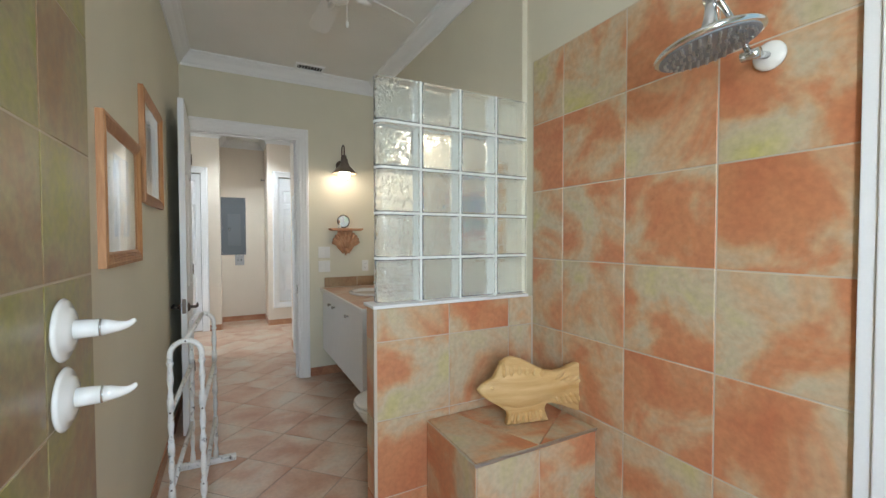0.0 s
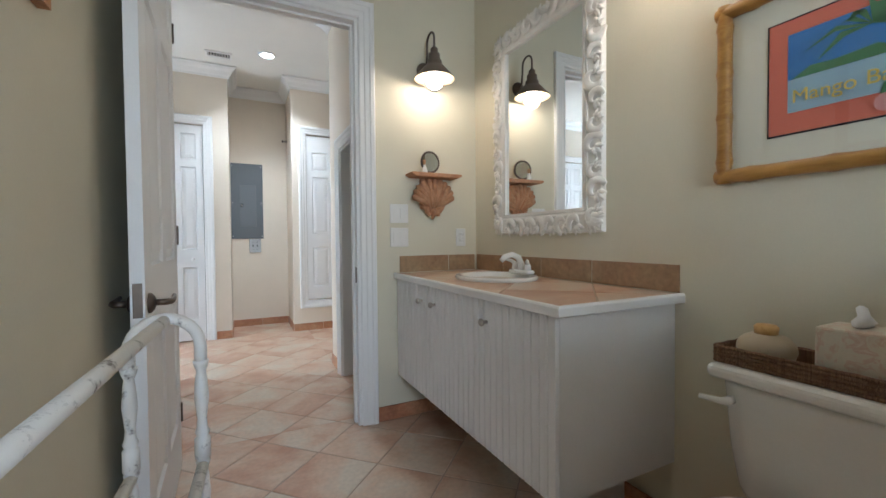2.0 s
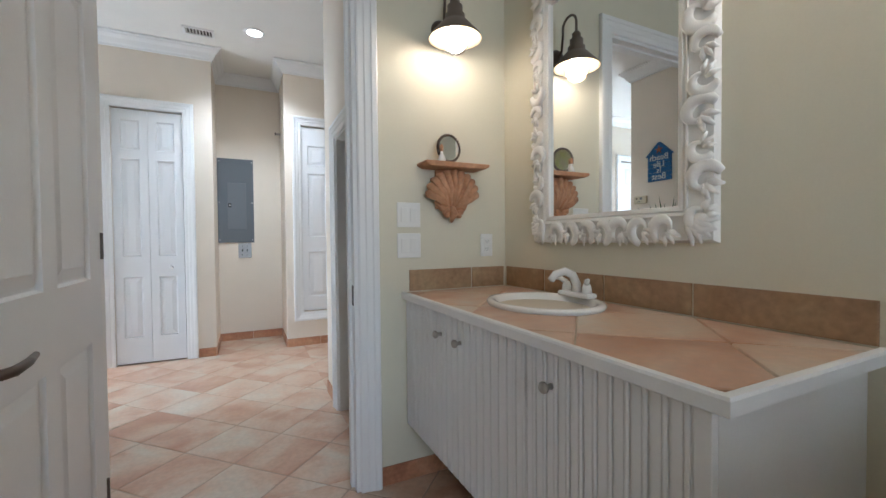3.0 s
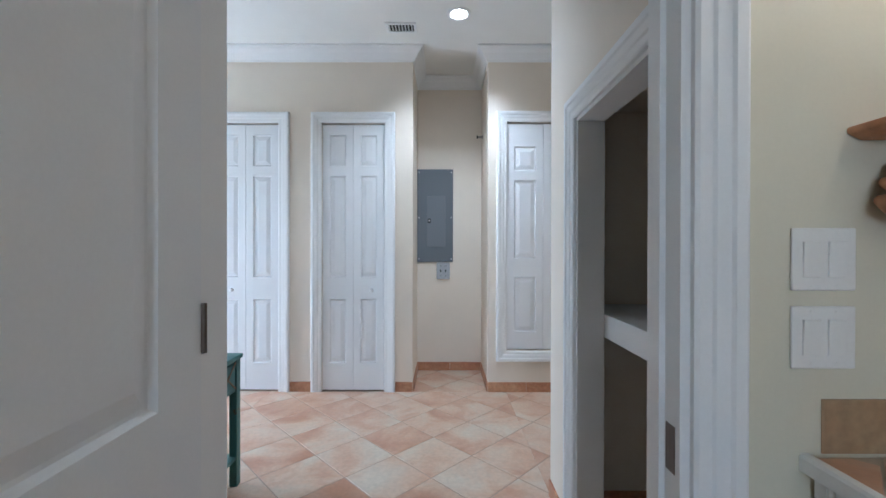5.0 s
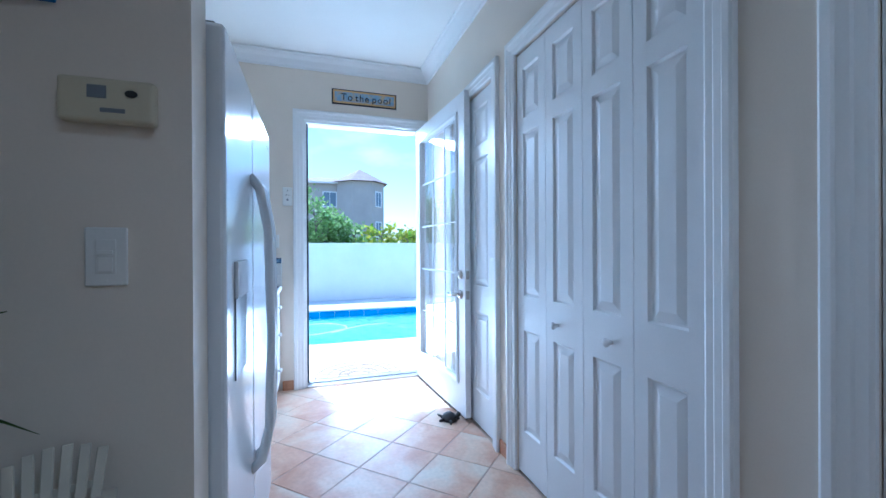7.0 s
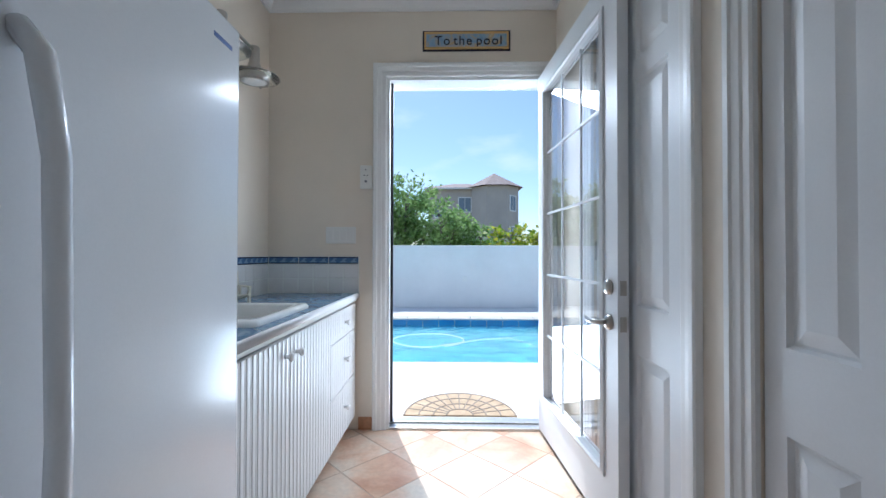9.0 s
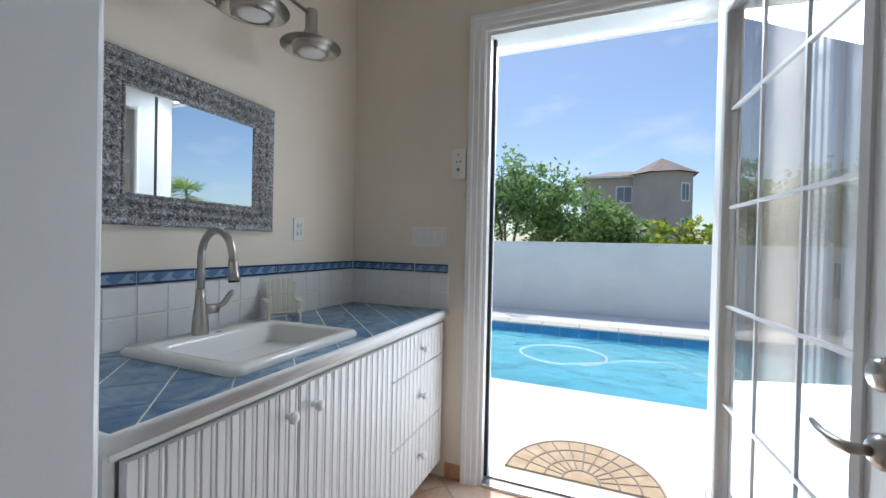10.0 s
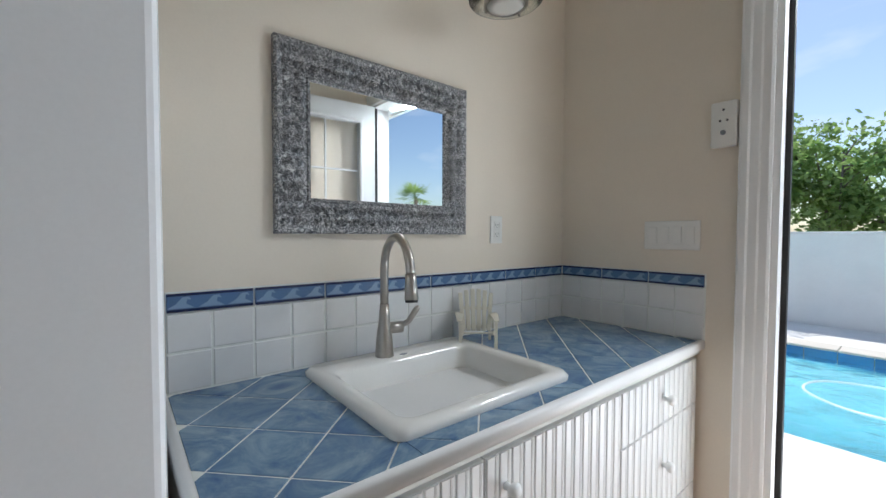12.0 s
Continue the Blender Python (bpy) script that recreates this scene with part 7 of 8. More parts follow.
part("tail", tube([(-0.05, 0, 0.01), (-0.10, 0.015, 0.012), (-0.13, 0.04, 0.006)], [0.012, 0.008, 0.003], 8), IRON, dsx, "", True)
for sx, sy in ((1, 1), (1, -1), (-1, 1), (-1, -1)):
    part("flipper", tube([(sx * 0.03, sy * 0.035, 0.012), (sx * 0.05, sy * 0.06, 0.006)], [0.014, 0.008], 8), IRON, dsx, "", True)


# ---- outside: deck, pool, garden wall, planting, neighbour's house ----
def rough_mat(name, stops, scale, rough=0.8, relief=0.3, detail=7):
    m, n, l, b = mat(name, rough)
    v = coords(n, l)
    f = noise_fac(n, l, v, scale, detail, 0.65)
    l.new(ramp(n, l, f, stops), b.inputs["Base Color"])
    bump(n, l, b, noise_fac(n, l, v, scale * 12, 4), relief, 0.004)
    return m


DECKM = rough_mat("white_pool_deck", [(0.3, (0.64, 0.63, 0.60)), (0.7, (0.75, 0.74, 0.71))], 1.3)
COPING = rough_mat("pale_stone_coping", [(0.3, (0.48, 0.45, 0.40)), (0.7, (0.60, 0.56, 0.50))], 2.0)
STUCCO = rough_mat("white_stucco", [(0.3, (0.76, 0.75, 0.73)), (0.7, (0.85, 0.84, 0.82))], 0.9, 0.85, 0.6)
SOIL = rough_mat("sandy_ground", [(0.3, (0.16, 0.14, 0.08)), (0.7, (0.30, 0.26, 0.17))], 0.8)
POOLM = rough_mat("pool_plaster", [(0.3, (0.32, 0.69, 0.79)), (0.7, (0.43, 0.77, 0.85))], 0.6, 0.6, 0.1)
BANDM = painted("blue_waterline_tile", (0.03, 0.16, 0.36), 0.15, 0.2)
BEIGEH = rough_mat("beige_house_stucco", [(0.3, (0.46, 0.42, 0.38)), (0.7, (0.54, 0.50, 0.45))], 0.5)
ROOFM = rough_mat("brown_shingle_roof", [(0.3, (0.24, 0.18, 0.16)), (0.7, (0.34, 0.27, 0.24))], 2.5)
# opaque panes, their grey-blue lightened to stand for reflected sky
DARKGL = painted("grey_sky_reflection_glass", (0.20, 0.25, 0.31), 0.08, 0.1)

DZ = -0.03
PX0, PX1, PY0, PY1 = -8.85, -5.80, -3.0, 12.0
setting("pool_deck", boxes((PX1 + 0.0, XP - 0.15, -9, 20, DZ - 0.1, DZ), (-10.5, PX0 - 0.32, -9, 20, DZ - 0.1, DZ), (PX0 - 0.32, PX1, PY1, 20, DZ - 0.1, DZ), (PX0 - 0.32, PX1, -9, PY0, DZ - 0.1, DZ)), DECKM, "sunlit white pool deck")
setting("ground", boxes((-400, -10.5, -400, 400, -0.6, -0.25), (-10.5, 400, 20, 400, -0.6, -0.25), (-10.5, 400, -400, -9, -0.6, -0.25), (3.5, 400, -9, 20, -0.6, -0.25)), SOIL, "sandy garden ground reaching the horizon")
setting("pool_basin", boxes((PX0, PX0 + 0.02, PY0, PY1, -1.25, -0.2), (PX1 - 0.02, PX1, PY0, PY1, -1.25, -0.2), (PX0, PX1, PY0, PY0 + 0.02, -1.25, -0.2), (PX0, PX1, PY1 - 0.02, PY1, -1.25, -0.2),
                            (PX0, PX1, PY0, PY1, -1.252, -1.25)), POOLM, "pale blue plastered pool basin")
band = tagged(new("waterline_tiles"), "blue glazed waterline tiles round the pool", kind="structure")
i = 0
y = PY0
while y < PY1:
    part("tile", boxes((PX0 + 0.0, PX0 + 0.028, y + 0.004, min(y + 0.3, PY1) - 0.004, -0.2, DZ)), BANDM, band)
    y += 0.3
part("near_band", boxes((PX1 - 0.028, PX1, PY0, PY1, -0.2, DZ - 0.012)), BANDM, band)
cop = tagged(new("coping"), "pale stone coping along the pool", kind="structure")
y = PY0
while y < PY1:
    part("stone", box(PX0 - 0.318, PX0 + 0.03, y + 0.004, y + 0.596, DZ - 0.02, DZ + 0.012, 0.008, seg=1), COPING, cop)
    y += 0.6


def water():
    m, n, l, b = mat("pool_water", 0.02)
    b.inputs["Transmission Weight"].default_value = 1.0
    b.inputs["IOR"].default_value = 1.33
    b.inputs["Base Color"].default_value = (0.93, 0.99, 1.0, 1)
    v = coords(n, l)
    bump(n, l, b, noise_fac(n, l, v, 3.2, 4, 0.6, 1.2), 0.28, 0.05)
    return m


wt = setting("water", boxes((PX0 + 0.02, PX1 - 0.02, PY0 + 0.02, PY1 - 0.02, -0.142, -0.14)), water(), "rippled turquoise pool water")
wt.visible_shadow = False
HOSE = painted("white_hose", (0.80, 0.82, 0.80), 0.4)
hs = tagged(link("floating_hose", tube([(-7.45 + 0.48 * math.cos(a), 5.88 + 0.55 * math.sin(a), -0.132 + 0.003 * math.sin(5 * a)) for a in np.linspace(0.5, 6.4, 60)] + [(-7.2, 6.3, -0.13), (-7.5, 6.7, -0.13), (-7.7, 7.2, -0.15), (-7.6, 7.7, -0.3)], 0.012, 8), HOSE), "white pool hose floating in a loop", "hose")
rb = thing("pool_cleaner", "small reddish pool cleaner resting on the pool floor", "pool cleaner", (-7.0, 6.9, -1.25), 30)
part("body", lathe([(0, 0), (0.2, 0), (0.22, 0.06), (0.16, 0.14), (0.05, 0.18), (0, 0.18)], 20), painted("brick_red_plastic", (0.30, 0.12, 0.10), 0.4), rb, "", True)
part("bumper", tube([(0.22 * math.cos(a), 0.22 * math.sin(a), 0.05) for a in np.linspace(0, 2 * math.pi, 25)], 0.03, 8), FACE_GREY, rb, "", True)

# garden wall
FXX = -10.55
gw = tagged(new("garden_wall"), "white stucco garden wall", kind="structure")
part("wall", boxes((FXX - 0.2, FXX, -12, 24, -0.3, 1.36)), STUCCO, gw)
part("cap", box(FXX - 0.225, FXX + 0.02, -12, 24, 1.36, 1.395, 0.01), STUCCO, gw)
oz = at_wall("wall_outlet", "small weathered outlet cover on the garden wall", "outlet", "x", FXX, 1, 6.55, 0.62)
part("cover", box(-0.05, 0.05, -0.03, 0, -0.06, 0.06, 0.006), PLATE, oz)
# eave over the door
setting("soffit", boxes((-4.48, XP - 0.15, 2.0, 10.0, 2.56, 2.62), (-4.52, -4.48, 2.0, 10.0, 2.54, 2.85), (-4.52, 2.5, 2.0, 10.0, 3.14, 3.2)), TRIM, "white roof soffit over the door")
setting("wall_outer", boxes((XP - 0.16, XP - 0.15, YB + 0.12, 10.0, -0.1, 3.1), (XP - 0.16, XP - 0.15, 2.0, YM - 0.12, -0.1, 3.1), (XP - 0.152, XP - 0.15, YM, POOL_Y0 - 0.05, -0.1, 3.1)), STUCCO, "white stucco outer house wall")

# half-round door mat
MATM = rough_mat("tan_coir_mat", [(0.3, (0.38, 0.27, 0.17)), (0.7, (0.54, 0.41, 0.27))], 8, 0.9, 0.6)
MATG = painted("grey_mat_lines", (0.32, 0.26, 0.21), 0.9)
mt = thing("door_mat", "half-round tan door mat with a fan pattern", "door mat", (-4.26, 6.30, DZ), 90)
half = arc(0, 0, 0.43, 0, 180, 28)
bmm = bmesh.new()
f = bmm.faces.new([bmm.verts.new((x, yy * 1.12, 0)) for x, yy in half])
r = bmesh.ops.extrude_face_region(bmm, geom=[f])
bmesh.ops.translate(bmm, verts=[v for v in r["geom"] if isinstance(v, bmesh.types.BMVert)], vec=(0, 0, 0.012))
part("pad", bmm, MATM, mt)
for rad in (0.42, 0.31, 0.2, 0.1):
    part("arc_line", tube([(x, yy * 1.12, 0.0125) for x, yy in arc(0, 0, rad, 0, 180, 24)], 0.006, 6), MATG, mt)
for i in range(1, 12):
    a = radians(180 * i / 12)
    part("ray_line", tube([(0.1 * math.cos(a), 0.112 * math.sin(a), 0.0125), (0.42 * math.cos(a), 0.47 * math.sin(a), 0.0125)], 0.005, 6), MATG, mt)
grl = tagged(link("deck_drain", boxes(*[(-4.2, -4.17, 5.0 + 0.03 * k, 5.012 + 0.03 * k, DZ + 0.001, DZ + 0.004) for k in range(90)]), FACE_GREY), "slotted deck drain along the house", "drain", kind="stuff")


# --- trees and shrubs ---
def leafm(name, a, c):
    m, n, l, b = mat(name, 0.5)
    g = n.new("ShaderNodeNewGeometry")
    col = ramp(n, l, g.outputs["Random Per Island"], [(0.0, a), (1.0, c)])
    l.new(col, b.inputs["Base Color"])
    tr = n.new("ShaderNodeBsdfTranslucent")
    l.new(col, tr.inputs["Color"])
    mx = n.new("ShaderNodeMixShader")
    mx.inputs[0].default_value = 0.55
    l.new(b.outputs[0], mx.inputs[1])
    l.new(tr.outputs[0], mx.inputs[2])
    l.new(mx.outputs[0], n["Material Output"].inputs["Surface"])
    return m


LEAF1 = leafm("green_foliage", (0.18, 0.30, 0.08), (0.38, 0.52, 0.20))
LEAF2 = leafm("yellow_croton_foliage", (0.14, 0.30, 0.03), (0.55, 0.52, 0.05))
BARK = rough_mat("grey_bark", [(0.3, (0.12, 0.10, 0.08)), (0.7, (0.24, 0.20, 0.17))], 6)


def tree(at, h, spread, leaves, leaf_size, material, seed, label, category="tree"):
    """Forked trunk, limbs and clumps of small leaves round the twig ends."""
    rnd = random.Random(seed)
    t = thing("tree" if h > 2.4 else "shrub", label, category, at)
    br = bmesh.new()
    ends = []
    base_n = 4 if h > 2.4 else 6
    for k in range(base_n):
        a = 2 * math.pi * k / base_n + rnd.uniform(-0.4, 0.4)
        lean = spread * rnd.uniform(0.35, 0.75)
        tip = Vector((lean * math.cos(a), lean * math.sin(a), h * rnd.uniform(0.55, 0.85)))
        mid = tip * 0.45 + Vector((rnd.uniform(-0.1, 0.1), rnd.uniform(-0.1, 0.1), h * 0.08))
        tube([(rnd.uniform(-0.05, 0.05), rnd.uniform(-0.05, 0.05), 0), mid, tip], [0.05 * h / 4, 0.03 * h / 4, 0.012], 7, br)
        for j in range(11):
            k2 = rnd.uniform(0.05, 1.0)
            st_ = mid.lerp(tip, k2)
            e = st_ + Vector((rnd.uniform(-1, 1), rnd.uniform(-1, 1), rnd.uniform(-0.1, 1))).normalized() * spread * rnd.uniform(0.3, 0.6)
            tube([st_, (st_ + e) / 2 + Vector((0, 0, 0.04)), e], [0.015, 0.01, 0.005], 5, br)
            ends.append(e)
    part("trunk", br, BARK, t, "grey branching trunk", True)
    verts, faces = [], []
    per = leaves // len(ends)
    for e in ends:
        cl = rnd.uniform(0.18, 0.34) * spread
        for _ in range(per):
            d = Vector((rnd.gauss(0, 1), rnd.gauss(0, 1), rnd.gauss(0, 0.8)))
            p = e + d * cl * 0.55
            if p.z < 0.1:
                continue
            u = Vector((rnd.uniform(-1, 1), rnd.uniform(-1, 1), rnd.uniform(-0.6, 0.9))).normalized()
            w = u.cross(Vector((rnd.uniform(-1, 1), rnd.uniform(-1, 1), rnd.uniform(-1, 1)))).normalized()
            s = leaf_size * rnd.uniform(0.6, 1.3)
            i0 = len(verts)
            verts += [p, p + u * s * 0.5 + w * s * 0.28, p + u * s, p + u * s * 0.5 - w * s * 0.28]
            faces.append((i0, i0 + 1, i0 + 2, i0 + 3))
    me = bpy.data.meshes.new("crown")
    me.from_pydata([tuple(v) for v in verts], [], faces)
    me.materials.append(material)
    o = new("crown", me)
    o.parent = t
    tagged(o, kind="stuff")
    return t


for k, (x, y, h, s) in enumerate(((-12.4, -2.2, 3.9, 1.25), (-12.6, -0.4, 4.0, 1.3), (-12.3, 1.2, 3.9, 1.2), (-12.5, 2.6, 3.9, 1.1), (-12.3, 3.9, 4.4, 1.0), (-12.6, 5.0, 3.9, 1.0), (-12.4, 6.0, 3.2, 0.95), (-12.8, 7.0, 2.6, 0.9))):
    tree((x, y, -0.25), h, s, 4200, 0.12, LEAF1, 30 + k, "leafy green tree behind the garden wall")
for k, (x, y, h, s) in enumerate(((-12.2, 7.5, 2.3, 0.75), (-12.0, 8.5, 2.2, 0.75), (-12.3, 9.4, 2.25, 0.75), (-12.2, 10.5, 2.1, 0.7), (-12.1, 11.6, 2.2, 0.7))):
    tree((x, y, -0.25), h, s, 1800, 0.16, LEAF2, 60 + k, "yellow and green croton shrub behind the wall", "shrub")


def fan_palm(at, h, seed):
    rnd = random.Random(seed)
    t = thing("palm_tree", "fan palm with a slim trunk behind the wall", "palm tree", at)
    part("trunk", tube([(0, 0, 0), (0.05, 0, h * 0.5), (0, 0.04, h)], [0.11, 0.09, 0.08], 10), BARK, t, "", True)
    for k in range(16):
        a = rnd.uniform(0, 6.28)
        el = rnd.uniform(-0.4, 1.3)
        L = rnd.uniform(0.7, 1.0)
        d = Vector((math.cos(a) * math.cos(el), math.sin(a) * math.cos(el), math.sin(el)))
        s = d.cross(Vector((0, 0, 1))).normalized()
        b = bmesh.new()
        o = Vector((0, 0.04, h)) + d * 0.3
        for j in range(11):
            q = (j - 5) / 5
            tip = o + (d * math.cos(q * 1.3) + s * math.sin(q * 1.3)) * L * 0.8 - Vector((0, 0, 0.15))
            wv2 = (tip - o).cross(d.cross(s)).normalized() * 0.025
            m_ = o.lerp(tip, 0.5)
            b.faces.new([b.verts.new(p) for p in (o, m_ + wv2, tip, m_ - wv2)])
        tube([(0, 0.04, h), o], 0.012, 5, b)
        part("frond", b, LEAF1, t)
    return t


fan_palm((-16, 10.2, -0.3), 1.8, 3)
fan_palm((-18, 12.2, -0.3), 2.0, 4)
fan_palm((-12.3, 18.1, -0.3), 3.2, 5)

# --- neighbour's house ---
hs = thing("house", "beige two-storey house with a brown hipped roof", "house", (-46, 7.85, -0.3))
EAVE = 8.8
part("wall", boxes((-9, 0, -4.1, 3.2, 0, EAVE)), BEIGEH, hs)
part("wall", put(bmesh.new(), lathe([(0, 0), (2.75, 0), (2.75, EAVE), (0, EAVE)], 8, pose(-0.6, 3.2, 0, 0, 0, 22.5))), BEIGEH, hs, "eight-sided corner bay")


def hip(x0, x1, y0, y1, z, rise, over):
    b = bmesh.new()
    a = [b.verts.new(c) for c in ((x0 - over, y0 - over, z), (x1 + over, y0 - over, z), (x1 + over, y1 + over, z), (x0 - over, y1 + over, z))]
    my, mx = (y0 + y1) / 2, (x0 + x1) / 2
    d = (y1 - y0) / 2 * 0.75
    rdg = [b.verts.new((mx, y0 + d, z + rise)), b.verts.new((mx, y1 - d, z + rise))]
    for f_ in ((a[0], a[1], rdg[0]), (a[1], a[2], rdg[1], rdg[0]), (a[2], a[3], rdg[1]), (a[3], a[0], rdg[0], rdg[1]), (a[3], a[2], a[1], a[0])):
        b.faces.new(f_)
    return b


part("roof", hip(-9, 0, -4.1, 3.2, EAVE, 1.25, 0.5), ROOFM, hs)
part("roof", lathe([(3.25, EAVE), (0, EAVE + 1.75)], 8, pose(-0.6, 3.2, 0, 0, 0, 22.5)), ROOFM, hs, "pointed bay roof")
part("fascia", boxes((0.42, 0.5, -4.6, 1.2, EAVE - 0.18, EAVE)), TRIM, hs)
for y0, y1, z0, z1, xx in ((-0.75, 0.55, 6.2, 7.7, 0.0), (-0.2, 2.0, 2.9, 4.5, 0.0), (-3.4, -2.4, 5.6, 7.0, 0.0), (-3.4, -2.4, 2.6, 4.0, 0.0)):
    w_ = part("window", boxes((xx - 0.05, xx + 0.03, y0, y1, z0, z1)), DARKGL, hs, "grey glazed window")
    part("frame", boxes((xx + 0.0, xx + 0.07, y0 - 0.12, y0, z0 - 0.12, z1 + 0.12), (xx + 0.0, xx + 0.07, y1, y1 + 0.12, z0 - 0.12, z1 + 0.12), (xx + 0.0, xx + 0.07, y0, y1, z1, z1 + 0.12),
                        (xx + 0.0, xx + 0.07, y0, y1, z0 - 0.12, z0), (xx + 0.02, xx + 0.06, (y0 + y1) / 2 - 0.03, (y0 + y1) / 2 + 0.03, z0, z1)), TRIM, w_)
for z0, z1 in ((6.2, 7.7), (2.9, 4.4)):
    m_ = pose(-0.6, 3.2, 0, 0, 0, 45) @ pose(2.54, 0, 0)
    w_ = part("window", put(bmesh.new(), boxes((-0.02, 0.03, -0.45, 0.45, z0, z1)), m_), DARKGL, hs, "grey glazed window")
    part("frame", put(bmesh.new(), boxes((0, 0.07, -0.57, -0.45, z0 - 0.12, z1 + 0.12), (0, 0.07, 0.45, 0.57, z0 - 0.12, z1 + 0.12), (0, 0.07, -0.45, 0.45, z1, z1 + 0.12), (0, 0.07, -0.45, 0.45, z0 - 0.12, z0), (0.02, 0.06, -0.03, 0.03, z0, z1)), m_), TRIM, w_)


# ---- tiles of walls and floor, piece by piece ----
def clip_poly(poly, x0, x1, y0, y1):
    for axis, lim, sg in ((0, x0, 1), (0, x1, -1), (1, y0, 1), (1, y1, -1)):
        out = []
        for i in range(len(poly)):
            a, c = poly[i - 1], poly[i]
            ia, ic = (a[axis] - lim) * sg >= 0, (c[axis] - lim) * sg >= 0
            if ia != ic:
                k = (lim - a[axis]) / (c[axis] - a[axis])
                out.append((a[0] + (c[0] - a[0]) * k, a[1] + (c[1] - a[1]) * k))
            if ic:
                out.append(c)
        poly = out
        if len(poly) < 3:
            return []
    return poly


def tile_mesh(poly, t=0.008, bev=0.0025):
    """A flat tile with a chamfered rim in the plane z = 0, centred by the caller."""
    b = bmesh.new()
    cx, cy = sum(p[0] for p in poly) / len(poly), sum(p[1] for p in poly) / len(poly)
    def ring(ins, z):
        r = []
        for x, y in poly:
            d = math.hypot(cx - x, cy - y) or 1
            r.append(b.verts.new((x + (cx - x) / d * ins, y + (cy - y) / d * ins, z)))
        return r
    r0, r1, r2 = ring(0, -t), ring(0, -bev), ring(bev * 1.4, 0)
    n = len(poly)
    for a, c in ((r0, r1), (r1, r2)):
        for i in range(n):
            b.faces.new((a[i], a[(i + 1) % n], c[(i + 1) % n], c[i]))
    b.faces.new(r2)
    return b


FT, GAP = 0.3345, 0.005
FLOOR_PHASE = (1.081, 3.740)
# vanity top and backsplash
floor_ob = bpy.data.objects["floor"]
S = FT - GAP
full = [(0, -S / math.sqrt(2)), (S / math.sqrt(2), 0), (0, S / math.sqrt(2)), (-S / math.sqrt(2), 0)]
tm = tile_mesh(full)
FULL = bpy.data.meshes.new("floor_tile")
bmesh.ops.recalc_face_normals(tm, faces=tm.faces)
tm.to_mesh(FULL)
tm.free()
FULL.materials.append(FLOOR_TILE)
ROOMS = [(XW, XE, -0.9, YD + 0.12), (XH, XR, YD + 0.12, YB), (XP, XH, 5.0, YB), (XR, 2.2, YR, YB), (NICHE[0], NICHE[1], YB, NICHE[2]), (XR, 2.18, YD + 0.12, YR - 0.1)]
HD = FT / math.sqrt(2)
for i in range(-40, 60):
    for j in range(-40, 60):
        cx, cy = FLOOR_PHASE[0] + (i + j) * HD, FLOOR_PHASE[1] + (i - j) * HD
        if not (XP - 0.5 < cx < 2.6 and -1.3 < cy < NICHE[2] + 0.4):
            continue
        for r in ROOMS:
            poly = clip_poly([(x + cx, y + cy) for x, y in full], *r)
            if not poly:
                continue
            area = abs(sum(a[0] * c[1] - c[0] * a[1] for a, c in zip(poly, poly[1:] + poly[:1]))) / 2
            if area < 0.002:
                continue
            if abs(area - S * S) < 1e-5:
                ob = new("tile", FULL)
                ob.parent = floor_ob
                ob.location = (cx, cy, 0)
            else:
                ob = part("tile", tile_mesh([(x - cx, y - cy) for x, y in poly]), FLOOR_TILE, floor_ob)
                ob.location = (cx, cy, 0)

RECT = {}


def wall_tile(parent, m, u0, u1, z0, z1, material=None, t=0.004, name="tile"):
    """A tile in the plane y = 0 of m, out along -y; alike sizes share one mesh."""
    material = material or WALL_TILE
    key = (round(u1 - u0, 3), round(z1 - z0, 3), material.name, t)
    if key not in RECT:
        w, hh = (u1 - u0 - 0.005) / 2, (z1 - z0 - 0.005) / 2
        b = tile_mesh([(-w, -hh), (w, -hh), (w, hh), (-w, hh)], t, 0.002)
        bmesh.ops.transform(b, matrix=pose(0, -t, 0, 90, 0, 0), verts=b.verts)
        me = bpy.data.meshes.new(name)
        bmesh.ops.recalc_face_normals(b, faces=b.faces)
        b.to_mesh(me)
        b.free()
        me.materials.append(material)
        RECT[key] = me
    ob = new(name, RECT[key])
    ob.parent = parent
    ob.matrix_local = parent.matrix_world.inverted() @ m @ pose((u0 + u1) / 2, 0, (z0 + z1) / 2)
    return ob


def tile_field(parent, m, us, zs, material=None, t=0.004):
    for a, c in zip(us, us[1:]):
        for d, e in zip(zs, zs[1:]):
            wall_tile(parent, m, a, c, d, e, material, t)


WT = 0.344
ZT = [0.0, 0.239, 0.582, 0.925, 1.268, 1.611, 1.954, 2.285]
grout = tagged(new("shower_wall_tiles"), "mottled orange and cream clay tiles on the shower wall", kind="structure")
east = on_wall("x", XS, -1)
tile_field(grout, east, [-1.675, -1.46, -1.118, -0.772, -0.43], ZT)
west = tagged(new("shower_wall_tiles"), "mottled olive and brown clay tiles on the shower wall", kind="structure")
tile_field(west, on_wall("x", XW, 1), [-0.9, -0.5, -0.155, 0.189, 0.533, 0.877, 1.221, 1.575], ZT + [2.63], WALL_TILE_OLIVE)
part("grout_bed", boxes((XS - 0.002, XS + 0.001, 0.43, 1.68, 0, 2.285)), GROUT, grout)
part("grout_bed", boxes((XW - 0.001, XW + 0.002, -0.9, 1.575, 0, 2.63)), GROUT, west)
kw = bpy.data.objects["knee_wall"]
south = on_wall("y", KNEE[1], -1)
tile_field(kw, south, [KNEE[0] + 0.0, 1.193, 1.536, 1.685], [0, 0.239, 0.582, 0.925, 1.07])
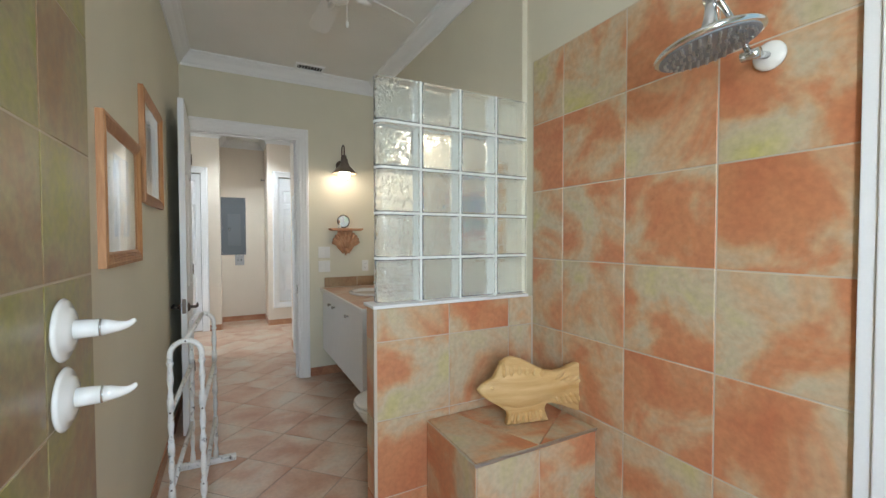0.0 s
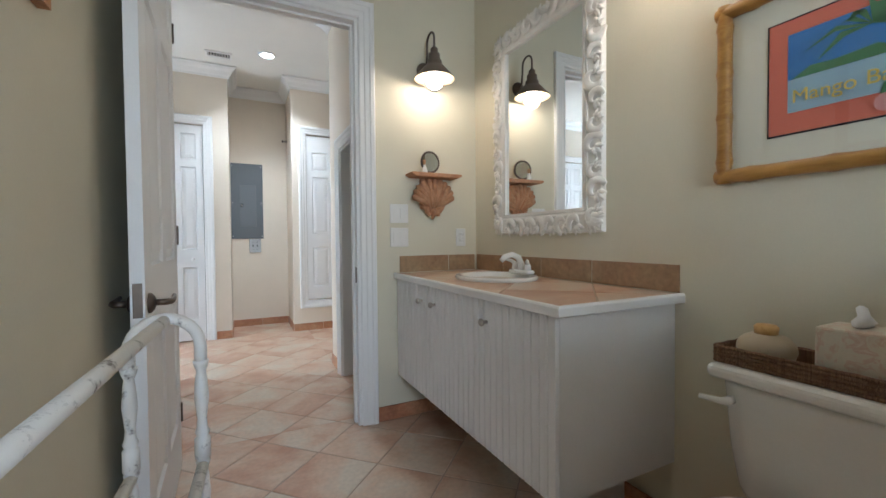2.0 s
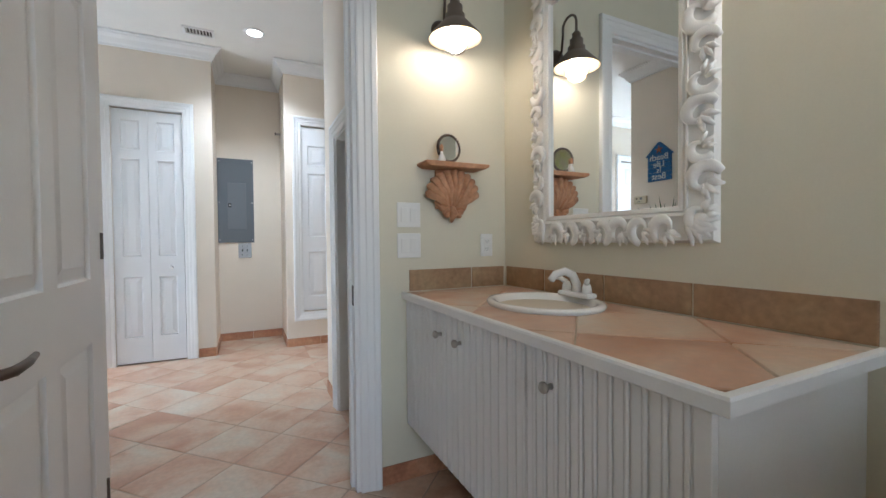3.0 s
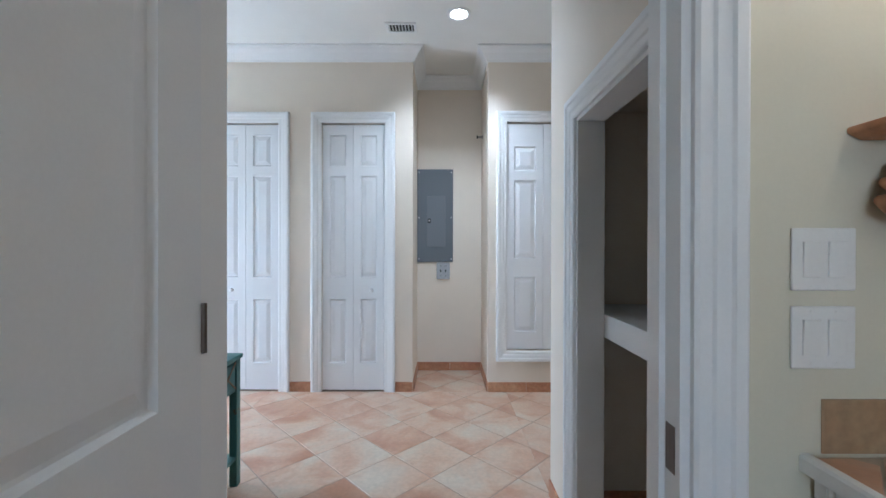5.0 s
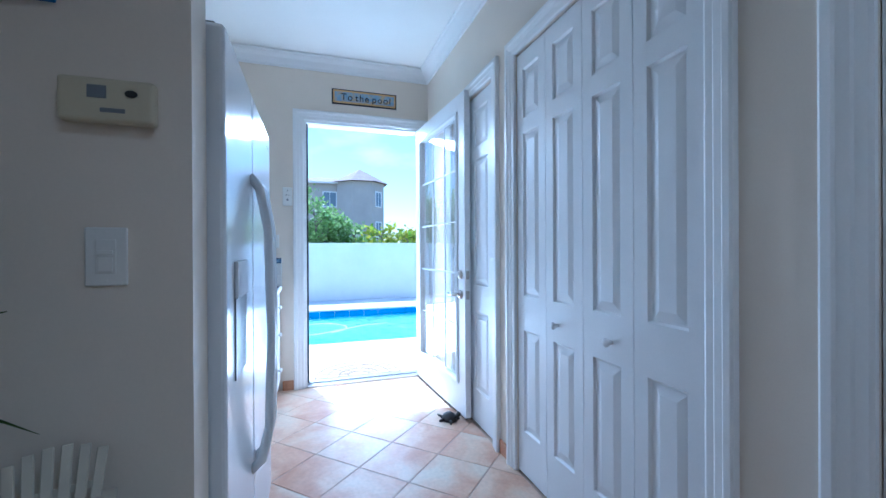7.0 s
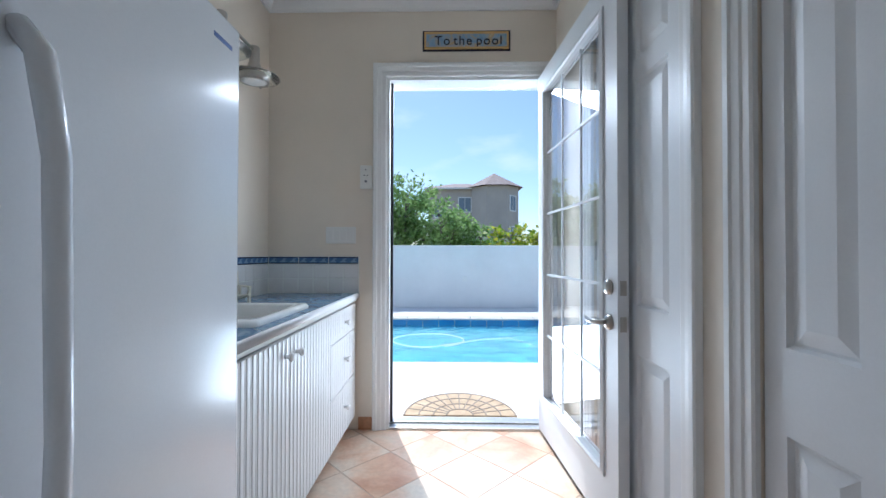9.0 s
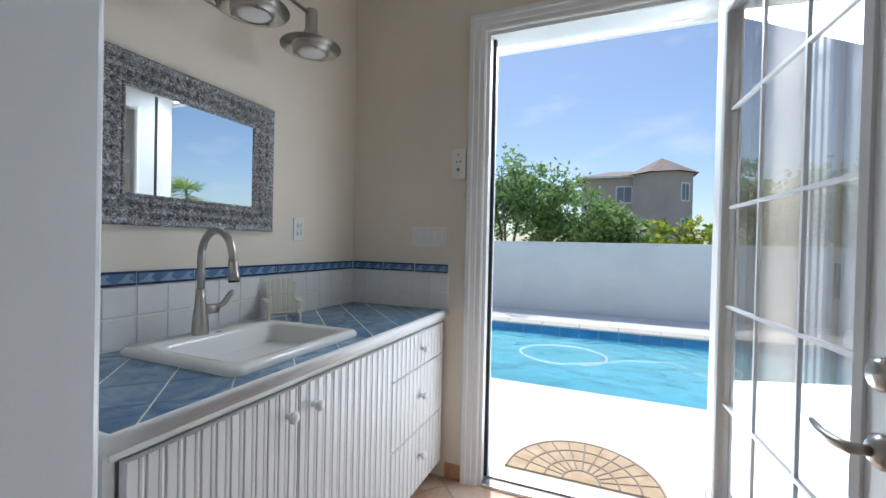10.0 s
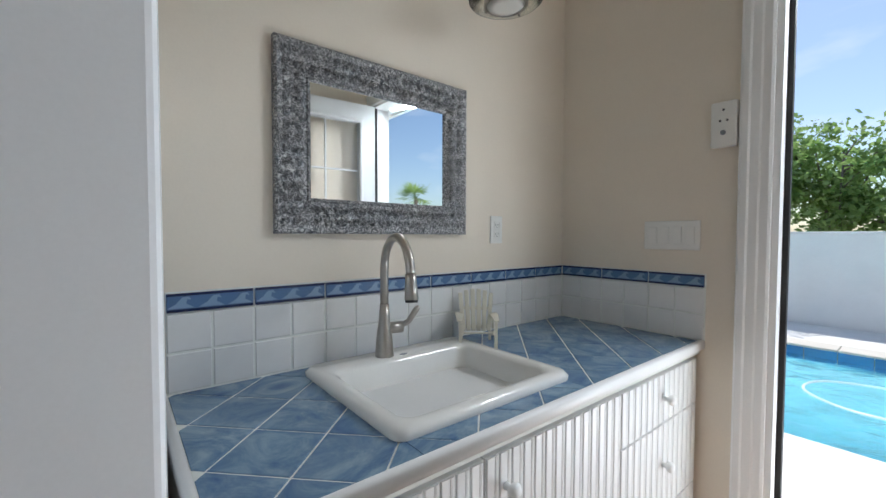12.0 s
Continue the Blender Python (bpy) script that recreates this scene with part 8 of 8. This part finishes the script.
tile_field(kw, on_wall("x", KNEE[0], -1), [-KNEE[2], -KNEE[1]], [0, 0.239, 0.582, 0.925, 1.07])
tile_field(kw, on_wall("y", KNEE[2], 1), [-1.66, -1.32, -0.98, -KNEE[0]], [0, 0.239, 0.582, 0.925, 1.07])
bn = bpy.data.objects["shower_bench"]
tile_field(bn, on_wall("y", BENCH[1], -1), [BENCH[0], 1.37, 1.685], [0, 0.2, 0.54])
tile_field(bn, on_wall("x", BENCH[0], -1), [-KNEE[1] + 0.012, -BENCH[1]], [0, 0.2, 0.54])
for poly in ([(BENCH[0], BENCH[1]), (1.37, BENCH[1]), (1.22, KNEE[1] - 0.012), (BENCH[0], KNEE[1] - 0.012)],
             [(1.37, BENCH[1]), (1.685, BENCH[1]), (1.685, 1.45)], [(1.37, BENCH[1]), (1.685, 1.45), (1.685, KNEE[1] - 0.012), (1.22, KNEE[1] - 0.012)]):
    cx, cy = sum(p[0] for p in poly) / len(poly), sum(p[1] for p in poly) / len(poly)
    ob = part("tile", tile_mesh([(cx + (x - cx) * 0.988 - cx, cy + (y - cy) * 0.988 - cy) for x, y in poly]), WALL_TILE, bn)
    ob.location = (cx, cy, 0.549)

# --- vanity top: diagonal tiles, and its backsplash ---
vt = bpy.data.objects["vanity_countertop"]
for i in range(-12, 14):
    for j in range(-12, 14):
        cx, cy = 1.2 + (i + j) * HD, 2.95 + (i - j) * HD
        poly = clip_poly([(x + cx, y + cy) for x, y in full], VX - 0.018, XE - 0.012, VY0 - 0.018, YD - 0.012)
        if poly:
            ar = abs(sum(a[0] * c[1] - c[0] * a[1] for a, c in zip(poly, poly[1:] + poly[:1]))) / 2
            if ar > 0.001:
                tl = part("tile", tile_mesh([(x - cx, y - cy) for x, y in poly], 0.006), FLOOR_TILE, vt)
                tl.location = (cx, cy, CT)
                if math.hypot(cx - SBX, cy - SBY) < 0.5:
                    drill(tl, basin_hole)
bpy.data.objects.remove(basin_hole)
tile_field(vt, on_wall("x", XE, -1), [-YD + 0.01, -3.86, -3.52, -3.18, -VY0 + 0.02], [CT, CT + 0.104], SPLASH_TILE)
tile_field(vt, on_wall("y", YD, -1), [VX, 1.46, XE - 0.01], [CT, CT + 0.104], SPLASH_TILE)

# --- wet bar: diagonal blue tiles, white splash tiles, blue wave border ---
wb_ = bpy.data.objects["wet_bar_countertop"]
BT = 0.15
hb = BT / math.sqrt(2)
sq = [(0, -hb + 0.0028), (hb - 0.0028, 0), (0, hb - 0.0028), (-hb + 0.0028, 0)]
for i in range(-30, 31):
    for j in range(-30, 31):
        cx, cy = -2.46 + (i + j) * hb, 5.184 + (i - j) * hb
        for r in ((BX0 + 0.01, SK[0] + 0.02, YM + 0.01, BF + 0.018), (SK[1] - 0.02, BX1 - 0.002, YM + 0.01, BF + 0.018), (SK[0] + 0.02, SK[1] - 0.02, YM + 0.01, SK[2] + 0.02), (SK[0] + 0.02, SK[1] - 0.02, SK[3] - 0.02, BF + 0.018)):
            poly = clip_poly([(x + cx, y + cy) for x, y in sq], *r)
            if poly and abs(sum(a[0] * c[1] - c[0] * a[1] for a, c in zip(poly, poly[1:] + poly[:1]))) > 0.001:
                part("tile", tile_mesh([(x - cx, y - cy) for x, y in poly], 0.006, 0.0015), BLUE_TILE, wb_).location = (cx, cy, BZ)
ST = 0.1
sp = tagged(new("backsplash"), "white glazed tile backsplash with a blue wave border", "backsplash")
n_back, n_side = 16, 6
part("joint_bed", boxes((BX0 + 0.0, BX1, YM, YM + 0.003, BZ - 0.01, BZ + 0.252)), MORTAR, sp)
part("joint_bed", boxes((XP, XP + 0.003, YM + 0.003, 5.602, BZ - 0.01, BZ + 0.252)), MORTAR, sp)
bw = on_wall("y", YM, 1)
sw_ = on_wall("x", XP, 1)
us = [-BX1 + (-BX0 + BX1 - 0.008) * i / n_back for i in range(n_back + 1)]
tile_field(sp, bw, us, [BZ, BZ + 0.1, BZ + 0.2], WHITE_TILE, 0.0055)
us2 = [YM + 0.008 + (5.6 - YM - 0.008) * i / n_side for i in range(n_side + 1)]
tile_field(sp, sw_, us2, [BZ, BZ + 0.1, BZ + 0.2], WHITE_TILE, 0.0055)


def border(m, u0, u1):
    n_ = max(1, round((u1 - u0) / 0.2))
    w = (u1 - u0) / n_
    for k in range(n_):
        a = u0 + k * w
        t = wall_tile(sp, m, a, a + w, BZ + 0.2, BZ + 0.25, BORDER_TILE, 0.008, "border_tile")
        for z0 in (BZ + 0.2015, BZ + 0.2415):
            o = part("line", boxes((a + 0.003, a + w - 0.003, -0.0092, -0.008, z0, z0 + 0.007)), NAVY, sp, "navy line")
            o.matrix_world = m
        for q in range(3):
            x = a + w * (q + 0.5) / 3
            o = put(bmesh.new(), extrude_poly([(x - 0.03, BZ + 0.211), (x - 0.012, BZ + 0.222), (x + 0.002, BZ + 0.238), (x + 0.016, BZ + 0.239), (x + 0.021, BZ + 0.231), (x + 0.012, BZ + 0.233), (x + 0.010, BZ + 0.222), (x + 0.028, BZ + 0.211)], 0.0012), pose(0, -0.0092, 0))
            o = part("wave", o, WAVE, sp, "pale blue wave")
            o.matrix_world = m


border(bw, -BX1, -BX0 - 0.008)
border(sw_, YM + 0.008, 5.6)
